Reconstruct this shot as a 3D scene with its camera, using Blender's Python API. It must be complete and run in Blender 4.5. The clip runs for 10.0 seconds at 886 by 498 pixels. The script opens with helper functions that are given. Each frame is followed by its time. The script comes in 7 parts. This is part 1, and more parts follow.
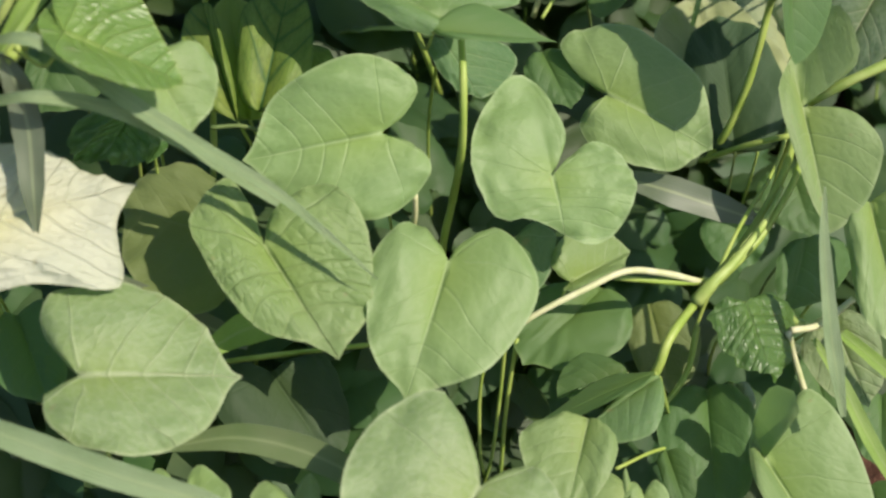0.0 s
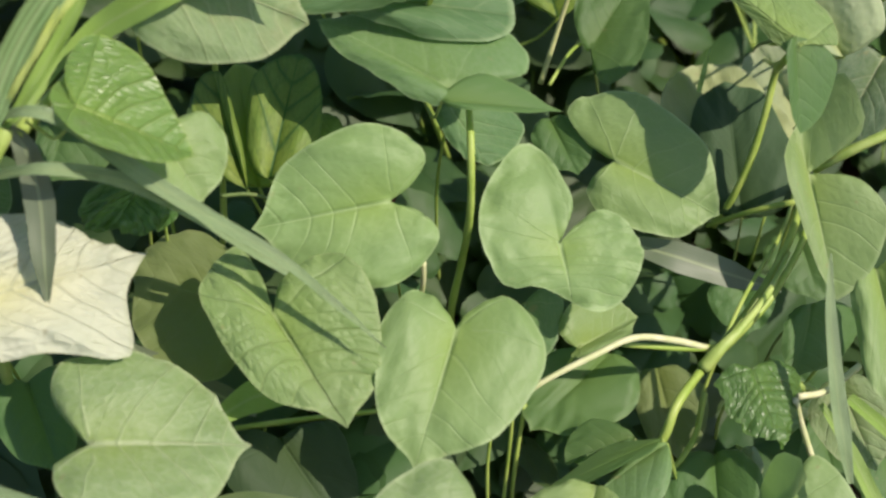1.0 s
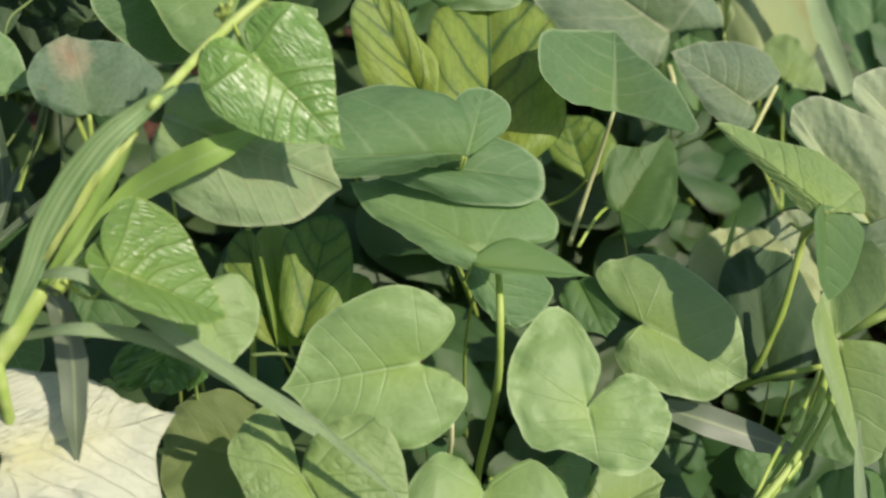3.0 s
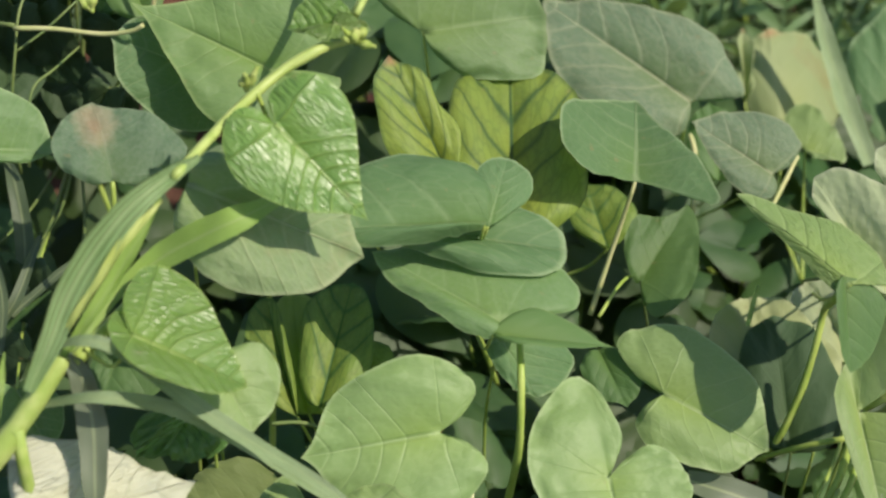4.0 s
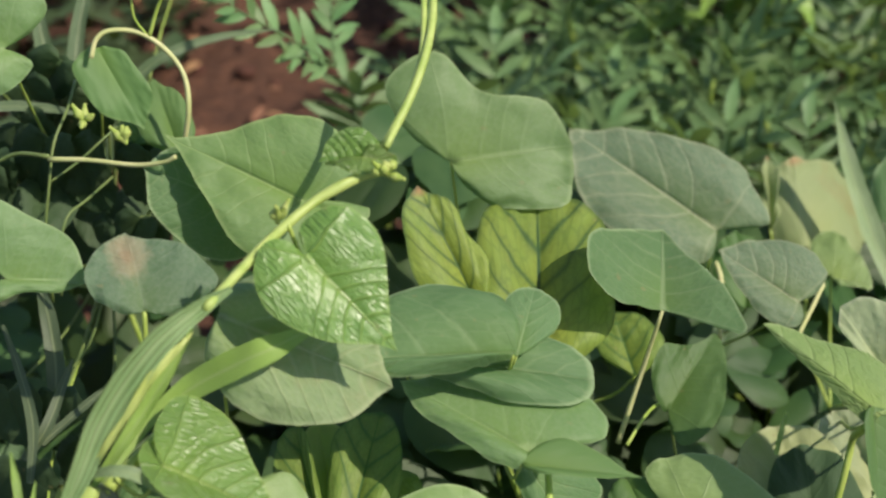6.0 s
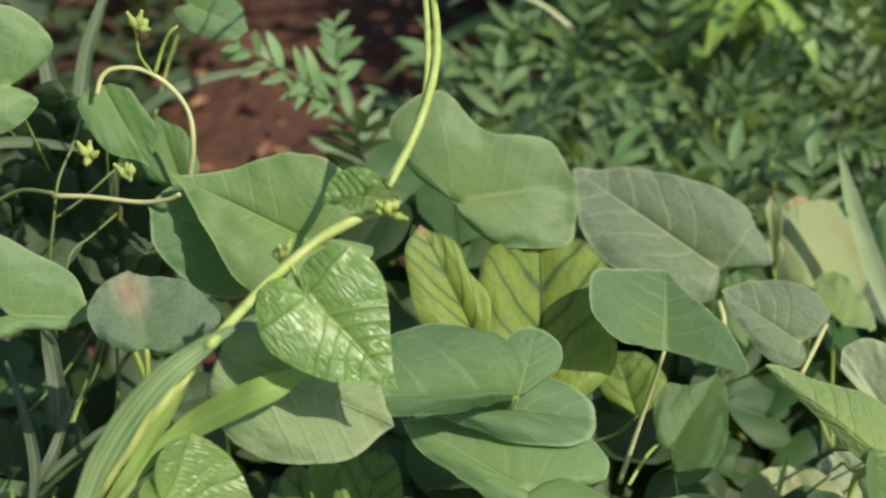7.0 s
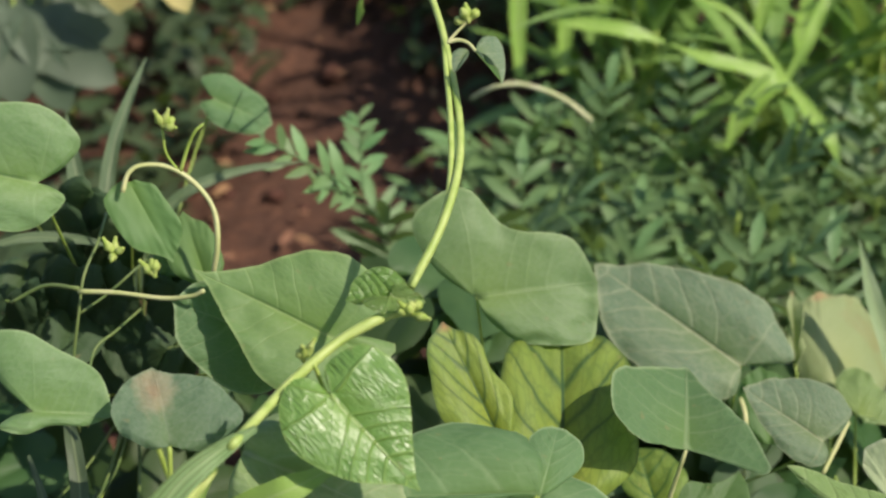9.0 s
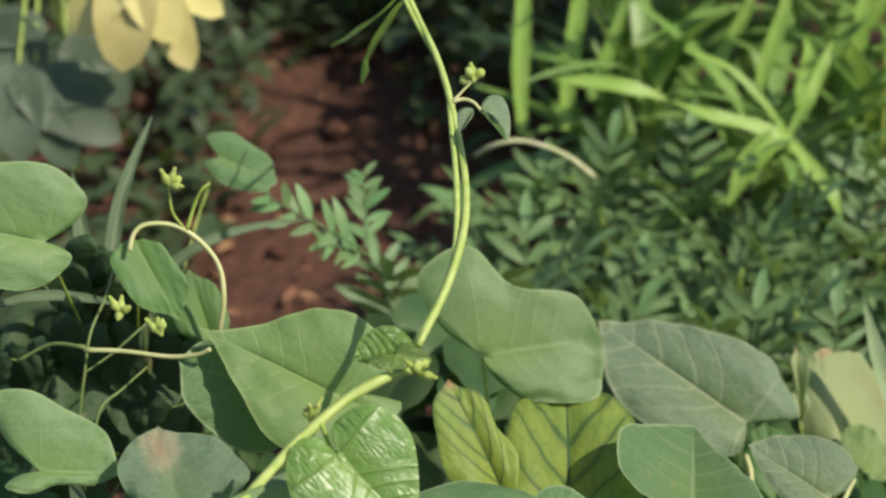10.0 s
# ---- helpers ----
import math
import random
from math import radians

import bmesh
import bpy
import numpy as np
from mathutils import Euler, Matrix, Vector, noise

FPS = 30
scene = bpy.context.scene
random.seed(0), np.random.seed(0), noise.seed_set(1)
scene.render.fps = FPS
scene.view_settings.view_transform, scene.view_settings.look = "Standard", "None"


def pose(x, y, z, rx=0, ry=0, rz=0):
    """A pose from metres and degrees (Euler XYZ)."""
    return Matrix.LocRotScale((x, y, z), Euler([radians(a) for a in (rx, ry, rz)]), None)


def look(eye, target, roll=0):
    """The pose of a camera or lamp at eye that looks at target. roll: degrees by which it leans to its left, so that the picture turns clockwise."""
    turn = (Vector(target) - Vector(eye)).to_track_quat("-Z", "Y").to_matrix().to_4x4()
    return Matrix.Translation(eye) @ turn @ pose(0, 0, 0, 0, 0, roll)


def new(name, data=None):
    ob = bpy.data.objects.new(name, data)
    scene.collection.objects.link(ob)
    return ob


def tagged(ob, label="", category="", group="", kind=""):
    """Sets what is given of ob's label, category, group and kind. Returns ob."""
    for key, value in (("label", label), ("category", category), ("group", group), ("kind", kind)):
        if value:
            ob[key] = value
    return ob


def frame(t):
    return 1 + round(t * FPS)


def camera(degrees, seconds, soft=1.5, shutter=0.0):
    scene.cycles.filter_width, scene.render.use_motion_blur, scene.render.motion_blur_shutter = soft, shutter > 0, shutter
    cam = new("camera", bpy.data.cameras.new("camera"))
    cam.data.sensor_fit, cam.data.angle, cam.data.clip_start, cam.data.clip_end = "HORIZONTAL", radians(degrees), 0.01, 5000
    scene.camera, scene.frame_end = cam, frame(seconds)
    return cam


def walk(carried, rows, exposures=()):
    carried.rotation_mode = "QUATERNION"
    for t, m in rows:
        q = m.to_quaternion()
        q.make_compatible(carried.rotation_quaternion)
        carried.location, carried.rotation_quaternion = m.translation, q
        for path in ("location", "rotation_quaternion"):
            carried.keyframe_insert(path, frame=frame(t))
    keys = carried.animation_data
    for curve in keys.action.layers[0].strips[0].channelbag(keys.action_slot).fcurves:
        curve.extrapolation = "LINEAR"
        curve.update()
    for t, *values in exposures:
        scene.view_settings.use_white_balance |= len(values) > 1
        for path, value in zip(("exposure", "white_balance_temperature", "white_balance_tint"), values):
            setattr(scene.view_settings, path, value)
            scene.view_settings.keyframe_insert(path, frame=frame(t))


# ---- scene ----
cam = camera(28.0, 10.0, soft=2.5)
cam.data.dof.use_dof = True
cam.data.dof.focus_distance = 1.04
cam.data.dof.aperture_fstop = 6.5
walk(cam, [
    (0, pose(0.0033, -0.0100, 0.9631, 43.101, -0.592, -3.717)),
    (0.5, pose(0.0033, -0.0078, 0.9689, 43.713, -0.367, -3.611)),
    (1, pose(0.0040, -0.0043, 0.9768, 44.485, -0.376, -3.530)),
    (1.5, pose(0.0050, -0.0033, 0.9821, 45.216, -0.412, -3.456)),
    (2, pose(0.0032, -0.0053, 0.9843, 46.674, -0.388, -3.271)),
    (2.5, pose(0.0030, -0.0018, 0.9887, 47.894, -0.337, -2.797)),
    (2.7, pose(0.0026, -0.0012, 0.9895, 48.354, -0.339, -2.650)),
    (3.8, pose(-0.0000, 0.0022, 0.9936, 50.497, -0.270, -1.943)),
    (4, pose(-0.0005, 0.0028, 0.9944, 50.917, -0.271, -1.795)),
    (4.5, pose(-0.0014, 0.0024, 0.9968, 51.965, -0.146, -1.550)),
    (5, pose(-0.0019, 0.0013, 0.9994, 52.958, -0.076, -1.231)),
    (5.5, pose(-0.0042, 0.0024, 1.0023, 53.735, 0.092, -1.245)),
    (6, pose(-0.0028, 0.0012, 1.0045, 54.694, 0.181, -1.151)),
    (6.2, pose(-0.0023, 0.0012, 1.0054, 54.934, 0.182, -1.130)),
    (7.3, pose(0.0003, 0.0015, 1.0099, 55.979, -0.036, -0.661)),
    (7.5, pose(0.0008, 0.0016, 1.0107, 56.109, -0.036, -0.611)),
    (8, pose(0.0013, 0.0034, 1.0151, 56.656, -0.146, -0.383)),
    (8.5, pose(0.0008, 0.0039, 1.0171, 57.416, -0.096, -0.198)),
    (9, pose(-0.0019, 0.0033, 1.0215, 58.283, 0.098, -0.063)),
    (9.5, pose(-0.0020, 0.0013, 1.0210, 59.143, 0.344, -0.094)),
    (10, pose(-0.0052, 0.0022, 1.0255, 60.003, 0.204, -0.120)),
])

# ---- world, sun ----
SUN = Vector((0.54, -0.32, 0.78)).normalized()
scene.view_settings.exposure = 0.22
world = bpy.data.worlds.new("sky")
scene.world = world
world.use_nodes = True
wn = world.node_tree
sky = wn.nodes.new("ShaderNodeTexSky")
sky.sky_type = "NISHITA"
sky.sun_disc = False
sky.dust_density = 1.2
sky.sun_elevation = math.asin(SUN.z)
sky.sun_rotation = math.atan2(SUN.x, SUN.y)
wn.links.new(sky.outputs[0], wn.nodes["Background"].inputs[0])
wn.nodes["Background"].inputs[1].default_value = 0.135
sun = new("sun", bpy.data.lights.new("sun", "SUN"))
sun.data.energy = 5.0
sun.data.angle = radians(0.6)
sun.data.color = (1.0, 0.885, 0.76)
sun.matrix_world = look(SUN * 5, (0, 0, 0))


# ---- materials ----
class Nodes:
    """Short hand for building a material's nodes."""

    def __init__(self, name):
        self.mat = bpy.data.materials.new(name)
        self.mat.use_nodes = True
        self.t = self.mat.node_tree
        self.t.nodes.clear()
        self.out = self.t.nodes.new("ShaderNodeOutputMaterial")

    def n(self, kind, ins=None, operation="", feature="", uv_map=""):
        node = self.t.nodes.new("ShaderNode" + kind)
        if operation:
            node.operation = operation
        if feature:
            node.feature = feature
        if uv_map:
            node.uv_map = uv_map
        for k, v in (ins or {}).items():
            if isinstance(v, bpy.types.NodeSocket):
                self.t.links.new(v, node.inputs[k])
            else:
                node.inputs[k].default_value = v
        return node

    def math(self, op, a, b=0.0, c=0.0):
        return self.n("Math", {0: a, 1: b, 2: c}, operation=op).outputs[0]

    def mix(self, f, a, b):
        node = self.t.nodes.new("ShaderNodeMix")
        node.data_type = "RGBA"
        for k, v in ((0, f), (6, a), (7, b)):
            if isinstance(v, bpy.types.NodeSocket):
                self.t.links.new(v, node.inputs[k])
            else:
                node.inputs[k].default_value = v if k == 0 else (*v, 1)
        return node.outputs[2]

    def ramp(self, v, lo, hi):
        return self.n("MapRange", {0: v, 1: lo, 2: hi, 3: 0.0, 4: 1.0}).outputs[0]

    def done(self, shader):
        self.t.links.new(shader, self.out.inputs[0])
        return self.mat


def leaf_material(name, base, vein, spot, veins=5.0, rough=0.5, quilt=0.4, glow=0.36, through_col=None, vein_mix=0.36,
                  fine=0.16, wide=0.022, spec=0.35, blotch=0.0, bloom_sheen=0.0, puffy=0.26, net_scale=230.0, burn=0.0, spot_at=None, halo=0.0, blister=0.15, rungs=8.0, cells=2.0):
    """A leaf blade: midrib and side veins laid out on the blade's own coordinates (along, across), a fine net between
    them, mottling at two sizes, and light that comes through."""
    g = Nodes(name)
    uv = g.n("UVMap", uv_map="blade").outputs[0]
    sep = g.n("SeparateXYZ", {0: uv})
    u, v = sep.outputs[0], sep.outputs[1]
    av = g.math("ABSOLUTE", v)
    rnd = g.n("ObjectInfo").outputs["Random"]
    obj = g.n("TexCoord").outputs["Object"]
    wob = g.n("TexNoise", {"Vector": obj, "Scale": 24.0, "Detail": 2.0}).outputs[0]
    # side veins leave the midrib and bend towards the tip; the lobes' own veins fan out from the stalk
    wv = g.math("MULTIPLY", g.math("SUBTRACT", wob, 0.5), 0.16)
    bend = g.math("MULTIPLY", g.math("POWER", av, 1.25), 0.42)
    bend = g.math("ADD", bend, g.math("MULTIPLY", g.math("SINE", g.math("ADD", g.math("MULTIPLY", u, 8.0), g.math("MULTIPLY", rnd, 6.3))), 0.035))
    p = g.math("ADD", g.math("SUBTRACT", u, bend), g.math("MULTIPLY", wv, g.ramp(av, 0.0, 0.4)))
    fr = g.math("ABSOLUTE", g.math("SUBTRACT", g.math("FRACT", g.math("MULTIPLY", p, veins)), 0.5))      # 0.5 on a vein, 0 between
    dist = g.math("DIVIDE", g.math("SUBTRACT", 0.5, fr), veins)
    ahead = g.ramp(p, -0.03, 0.02)
    dist = g.math("ADD", dist, g.math("MULTIPLY", g.math("SUBTRACT", 1.0, ahead), 1.0))
    f1 = g.math("ABSOLUTE", g.math("ADD", g.math("ADD", u, wv), g.math("MULTIPLY", av, 0.06)))
    f2 = g.math("MULTIPLY", g.math("ABSOLUTE", g.math("ADD", g.math("ADD", u, wv), g.math("MULTIPLY", av, 0.75))), 0.8)
    fan = g.math("ADD", g.math("MINIMUM", f1, f2), ahead)
    thick = g.math("MULTIPLY", g.math("SUBTRACT", 1.25, av), wide)
    side = g.ramp(g.math("DIVIDE", g.math("MINIMUM", dist, fan), thick), 1.0, 0.1)
    mid = g.ramp(g.math("DIVIDE", av, g.math("MULTIPLY", g.math("SUBTRACT", 1.15, u), 0.045)), 1.0, 0.2)
    mid = g.math("MULTIPLY", mid, g.ramp(u, -0.05, 0.0))
    line = g.math("MAXIMUM", g.math("MULTIPLY", side, 0.62), g.math("MINIMUM", g.math("MULTIPLY", mid, 1.5), 1.4))
    near = g.ramp(g.math("DIVIDE", g.math("MINIMUM", g.math("MINIMUM", dist, fan), g.math("MULTIPLY", av, 0.6)), thick), 4.5, 0.5)
    # the blade swells in small cells between the side veins
    cell = g.n("CombineXYZ", {0: g.math("MULTIPLY", p, veins * cells), 1: g.math("MULTIPLY", v, rungs), 2: g.math("MULTIPLY", rnd, 40.0)}).outputs[0]
    rung = g.n("TexVoronoi", {"Vector": cell, "Scale": 1.0, "Randomness": 0.85}, feature="DISTANCE_TO_EDGE").outputs["Distance"]
    pillow = g.math("MULTIPLY", g.math("POWER", g.ramp(rung, 0.0, 0.42), 0.7), g.ramp(av, 0.0, 0.3))
    net = g.n("TexVoronoi", {"Vector": obj, "Scale": net_scale, "Randomness": 1.0}, feature="SMOOTH_F1").outputs["Distance"]
    net = g.ramp(net, 0.0, 0.8)
    big = g.n("TexNoise", {"Vector": obj, "Scale": 22.0, "Detail": 3.0}).outputs[0]
    small = g.n("TexNoise", {"Vector": obj, "Scale": 420.0, "Detail": 2.0}).outputs[0]
    med = g.n("TexNoise", {"Vector": obj, "Scale": 80.0, "Detail": 2.0}).outputs[0]
    col = g.mix(g.ramp(big, 0.25, 0.80), base, spot)
    # yellower round the stalk and along the midrib
    core = g.math("MULTIPLY", g.ramp(av, 0.55, 0.0), g.ramp(g.math("ABSOLUTE", g.math("SUBTRACT", u, 0.12)), 0.6, 0.0))
    col = g.mix(g.math("MULTIPLY", core, 0.5), col, [base[0] * 1.45, base[1] * 1.3, base[2] * 0.65])
    if halo:
        col = g.mix(g.math("MULTIPLY", g.math("MULTIPLY", near, g.ramp(small, 0.2, 0.7)), halo), col, [c * 0.45 for c in base])
    col = g.mix(g.math("MINIMUM", g.math("MULTIPLY", line, vein_mix), 1.0), col, vein)
    col = g.mix(g.math("MULTIPLY", g.math("MULTIPLY", g.ramp(rung, 0.10, 0.0), min(1.0, vein_mix) * 0.35), g.ramp(av, 0.04, 0.2)), col, vein)
    if blotch:
        bl = g.n("TexNoise", {"Vector": obj, "Scale": 16.0, "Detail": 5.0, "Roughness": 0.7}).outputs[0]
        col = g.mix(g.math("MULTIPLY", g.ramp(bl, 0.53, 0.62), blotch), col, (0.30, 0.16, 0.07))
    if spot_at:
        du, dv = g.math("SUBTRACT", u, spot_at[0]), g.math("SUBTRACT", v, spot_at[1])
        rr = g.math("SQRT", g.math("ADD", g.math("MULTIPLY", du, du), g.math("MULTIPLY", dv, dv)))
        rag = g.n("TexNoise", {"Vector": obj, "Scale": 140.0, "Detail": 4.0}).outputs[0]
        rr = g.math("ADD", rr, g.math("MULTIPLY", g.math("SUBTRACT", rag, 0.5), 0.35))
        col = g.mix(g.math("MULTIPLY", g.ramp(rr, spot_at[2], spot_at[2] * 0.55), 0.55), col, (0.34, 0.27, 0.17))
        col = g.mix(g.math("MULTIPLY", g.ramp(rr, spot_at[2] * 0.45, spot_at[2] * 0.1), 0.6), col, (0.26, 0.16, 0.09))
    if burn:
        edge = g.ramp(g.math("ADD", u, g.math("MULTIPLY", g.math("SUBTRACT", wob, 0.5), 0.2)), 0.91, 0.99)
        col = g.mix(g.math("MULTIPLY", edge, burn), col, (0.40, 0.17, 0.08))
    speck = g.n("TexNoise", {"Vector": obj, "Scale": 130.0, "Detail": 1.0}).outputs[0]
    col = g.mix(g.math("MULTIPLY", g.ramp(speck, 0.74, 0.80), 0.45), col, (0.26, 0.22, 0.10))
    rim = g.n("SeparateXYZ", {0: g.n("UVMap", uv_map="rim").outputs[0]}).outputs[0]
    col = g.mix(g.math("MULTIPLY", g.ramp(rim, 0.96, 0.99), 0.6), col, vein)
    if bloom_sheen:
        col = g.mix(g.math("MULTIPLY", g.ramp(small, 0.35, 0.75), bloom_sheen), col, (0.42, 0.46, 0.36))
    col = g.n("HueSaturation", {"Color": col, "Hue": g.math("ADD", 0.490, g.math("MULTIPLY", rnd, 0.014)),
                                "Value": g.math("ADD", 0.93, g.math("MULTIPLY", rnd, 0.14))}).outputs[0]
    # relief: veins sunk, the blade puffed up between them
    puff = g.math("POWER", g.ramp(g.math("MINIMUM", dist, fan), 0.0, 0.5 / veins), 0.6)
    hgt = g.math("MULTIPLY", g.math("MULTIPLY", puff, g.math("ADD", 0.45, g.math("MULTIPLY", pillow, 0.9))), g.math("MULTIPLY", g.ramp(wob, 0.15, 0.62), puffy))
    hgt = g.math("ADD", hgt, g.math("MULTIPLY", g.math("MULTIPLY", med, blister), g.ramp(big, 0.3, 0.65)))
    hgt = g.math("SUBTRACT", hgt, g.math("MULTIPLY", mid, 0.35))
    hgt = g.math("SUBTRACT", hgt, g.math("MULTIPLY", side, 0.18 * min(1.0, vein_mix * 2.5)))
    hgt = g.math("ADD", hgt, g.math("MULTIPLY", big, 0.14))
    hgt = g.math("SUBTRACT", hgt, g.math("MULTIPLY", net, fine))
    hgt = g.math("ADD", hgt, g.math("MULTIPLY", small, 0.04))
    bump = g.n("Bump", {"Height": hgt, "Strength": quilt, "Distance": 0.0030}).outputs[0]
    bsdf = g.n("BsdfPrincipled", {"Base Color": col, "Roughness": g.math("ADD", rough, g.math("MULTIPLY", small, 0.12)),
                                  "Specular IOR Level": spec, "Normal": bump}).outputs[0]
    tc = g.mix(0.6, col, through_col or (0.21, 0.42, 0.07))
    tr = g.n("BsdfTranslucent", {"Color": tc, "Normal": bump}).outputs[0]
    return g.done(g.n("MixShader", {0: glow, 1: bsdf, 2: tr}).outputs[0])


M = {
    "matte": leaf_material("matte_leaf", (0.203, 0.310, 0.106), (0.36, 0.47, 0.22), (0.235, 0.342, 0.130), rough=0.46, quilt=0.5, bloom_sheen=0.02, spec=0.38, vein_mix=0.36, wide=0.014, puffy=0.14, blister=0.16),
    "quilted": leaf_material("quilted_leaf", (0.180, 0.298, 0.088), (0.32, 0.42, 0.18), (0.220, 0.328, 0.120), veins=5.0, rough=0.48, quilt=1.0, bloom_sheen=0.02, spec=0.38, puffy=0.34, fine=0.16, vein_mix=0.3, blister=0.2),
    # its stronger whitening paints the sheen of the blade into the colour
    "netted": leaf_material("netted_leaf", (0.190, 0.288, 0.102), (0.38, 0.46, 0.24), (0.215, 0.315, 0.122), veins=5.0, rough=0.48, quilt=0.65, bloom_sheen=0.16, spec=0.46, puffy=0.22, fine=0.2, vein_mix=0.6, wide=0.016, blister=0.16),
    "bright": leaf_material("bright_green_leaf", (0.128, 0.245, 0.075), (0.30, 0.42, 0.16), (0.155, 0.275, 0.09), rough=0.5, quilt=0.4, bloom_sheen=0.06, vein_mix=0.35, wide=0.015),
    "mid": leaf_material("mid_green_leaf", (0.128, 0.230, 0.080), (0.29, 0.40, 0.18), (0.15, 0.255, 0.095), rough=0.5, quilt=0.3, bloom_sheen=0.10, vein_mix=0.24),
    "lime": leaf_material("yellow_green_leaf", (0.215, 0.33, 0.060), (0.30, 0.42, 0.11), (0.245, 0.36, 0.075), veins=2.0, rough=0.5, quilt=0.12, puffy=0.0, vein_mix=0.15),
    "olive": leaf_material("shaded_olive_leaf", (0.135, 0.185, 0.058), (0.2, 0.25, 0.10), (0.16, 0.21, 0.075), veins=4.0, rough=0.6, quilt=0.3),
    "smooth": leaf_material("smooth_leaf", (0.100, 0.192, 0.058), (0.18, 0.28, 0.10), (0.118, 0.215, 0.070), veins=2.0, rough=0.5, quilt=0.12, puffy=0.0, vein_mix=0.15),
    "blue": leaf_material("bluish_leaf", (0.092, 0.178, 0.070), (0.32, 0.42, 0.22), (0.115, 0.21, 0.085), rough=0.56, quilt=0.5, bloom_sheen=0.02, vein_mix=0.32, spec=0.28, blister=0.3),
    # dark green leaves, and leaves whose shade is put into the colour
    "deep": leaf_material("deep_green_and_shaded_leaf", (0.072, 0.148, 0.045), (0.12, 0.21, 0.07), (0.09, 0.175, 0.055), rough=0.5, quilt=0.3),
    # near-black leaf green: deep shade put into the colour
    "dark": leaf_material("shade_dark_leaf", (0.030, 0.058, 0.024), (0.045, 0.08, 0.032), (0.04, 0.07, 0.03), rough=0.6, quilt=0.3, spec=0.25, glow=0.08),
    "gloss": leaf_material("glossy_leaf", (0.128, 0.244, 0.047), (0.28, 0.40, 0.10), (0.152, 0.270, 0.058), veins=6.0, rough=0.35, quilt=0.9, spec=0.85, fine=0.1, puffy=0.42, net_scale=300.0, vein_mix=0.7, rungs=13.0, cells=1.1, wide=0.016),
    "pucker": leaf_material("puckered_leaf", (0.075, 0.165, 0.035), (0.14, 0.25, 0.07), (0.10, 0.20, 0.05), veins=7.0, rough=0.36, quilt=0.9, spec=0.7, fine=0.15, puffy=0.35, cells=1.3),
    "yellow": leaf_material("yellowing_leaf", (0.25, 0.33, 0.062), (0.028, 0.09, 0.03), (0.165, 0.28, 0.05), veins=5.0, rough=0.5, quilt=0.2, vein_mix=1.4, wide=0.028, fine=0.5,
                            through_col=(0.55, 0.55, 0.05), glow=0.35, burn=0.9, halo=0.6),
    "mottled": leaf_material("dark_veined_leaf", (0.20, 0.29, 0.055), (0.04, 0.11, 0.025), (0.14, 0.235, 0.045), veins=4.0, rough=0.5, quilt=0.3, vein_mix=1.4, wide=0.036, fine=0.3, halo=0.7),
    "under": leaf_material("pale_underside_leaf", (0.53, 0.55, 0.41), (0.46, 0.48, 0.32), (0.57, 0.58, 0.45), veins=5.0, rough=0.65, quilt=1.0, bloom_sheen=0.1, puffy=0.42, wide=0.016),
    "pale": leaf_material("pale_mottled_leaf", (0.37, 0.43, 0.25), (0.46, 0.50, 0.32), (0.28, 0.36, 0.18), veins=4.0, rough=0.65, quilt=0.5, bloom_sheen=0.14, puffy=0.0, fine=0.4, vein_mix=0.08, blister=0.5),
    "cream": leaf_material("pale_yellowish_leaf", (0.34, 0.40, 0.17), (0.42, 0.47, 0.25), (0.38, 0.43, 0.21), veins=4.0, rough=0.6, quilt=0.4, bloom_sheen=0.1, puffy=0.1, vein_mix=0.2),
    "grey": leaf_material("grey_green_leaf", (0.115, 0.185, 0.105), (0.36, 0.40, 0.24), (0.145, 0.215, 0.122), veins=5.5, rough=0.6, quilt=0.5, vein_mix=0.7, wide=0.018, bloom_sheen=0.15),
    "worn": leaf_material("worn_leaf", (0.165, 0.25, 0.10), (0.34, 0.40, 0.21), (0.21, 0.29, 0.13), veins=6.0, rough=0.6, quilt=0.7, blotch=0.14, bloom_sheen=0.12, vein_mix=0.6),
    "spotted": leaf_material("brown_spotted_leaf", (0.080, 0.140, 0.075), (0.15, 0.21, 0.12), (0.10, 0.165, 0.09), veins=6.0, rough=0.6, quilt=0.3, bloom_sheen=0.15, spot_at=(0.72, -0.12, 0.42)),
    "tipped": leaf_material("pale_spotted_leaf", (0.25, 0.315, 0.135), (0.32, 0.38, 0.18), (0.30, 0.36, 0.17), veins=5.0, rough=0.5, quilt=0.2, blotch=0.25, burn=0.9),
}


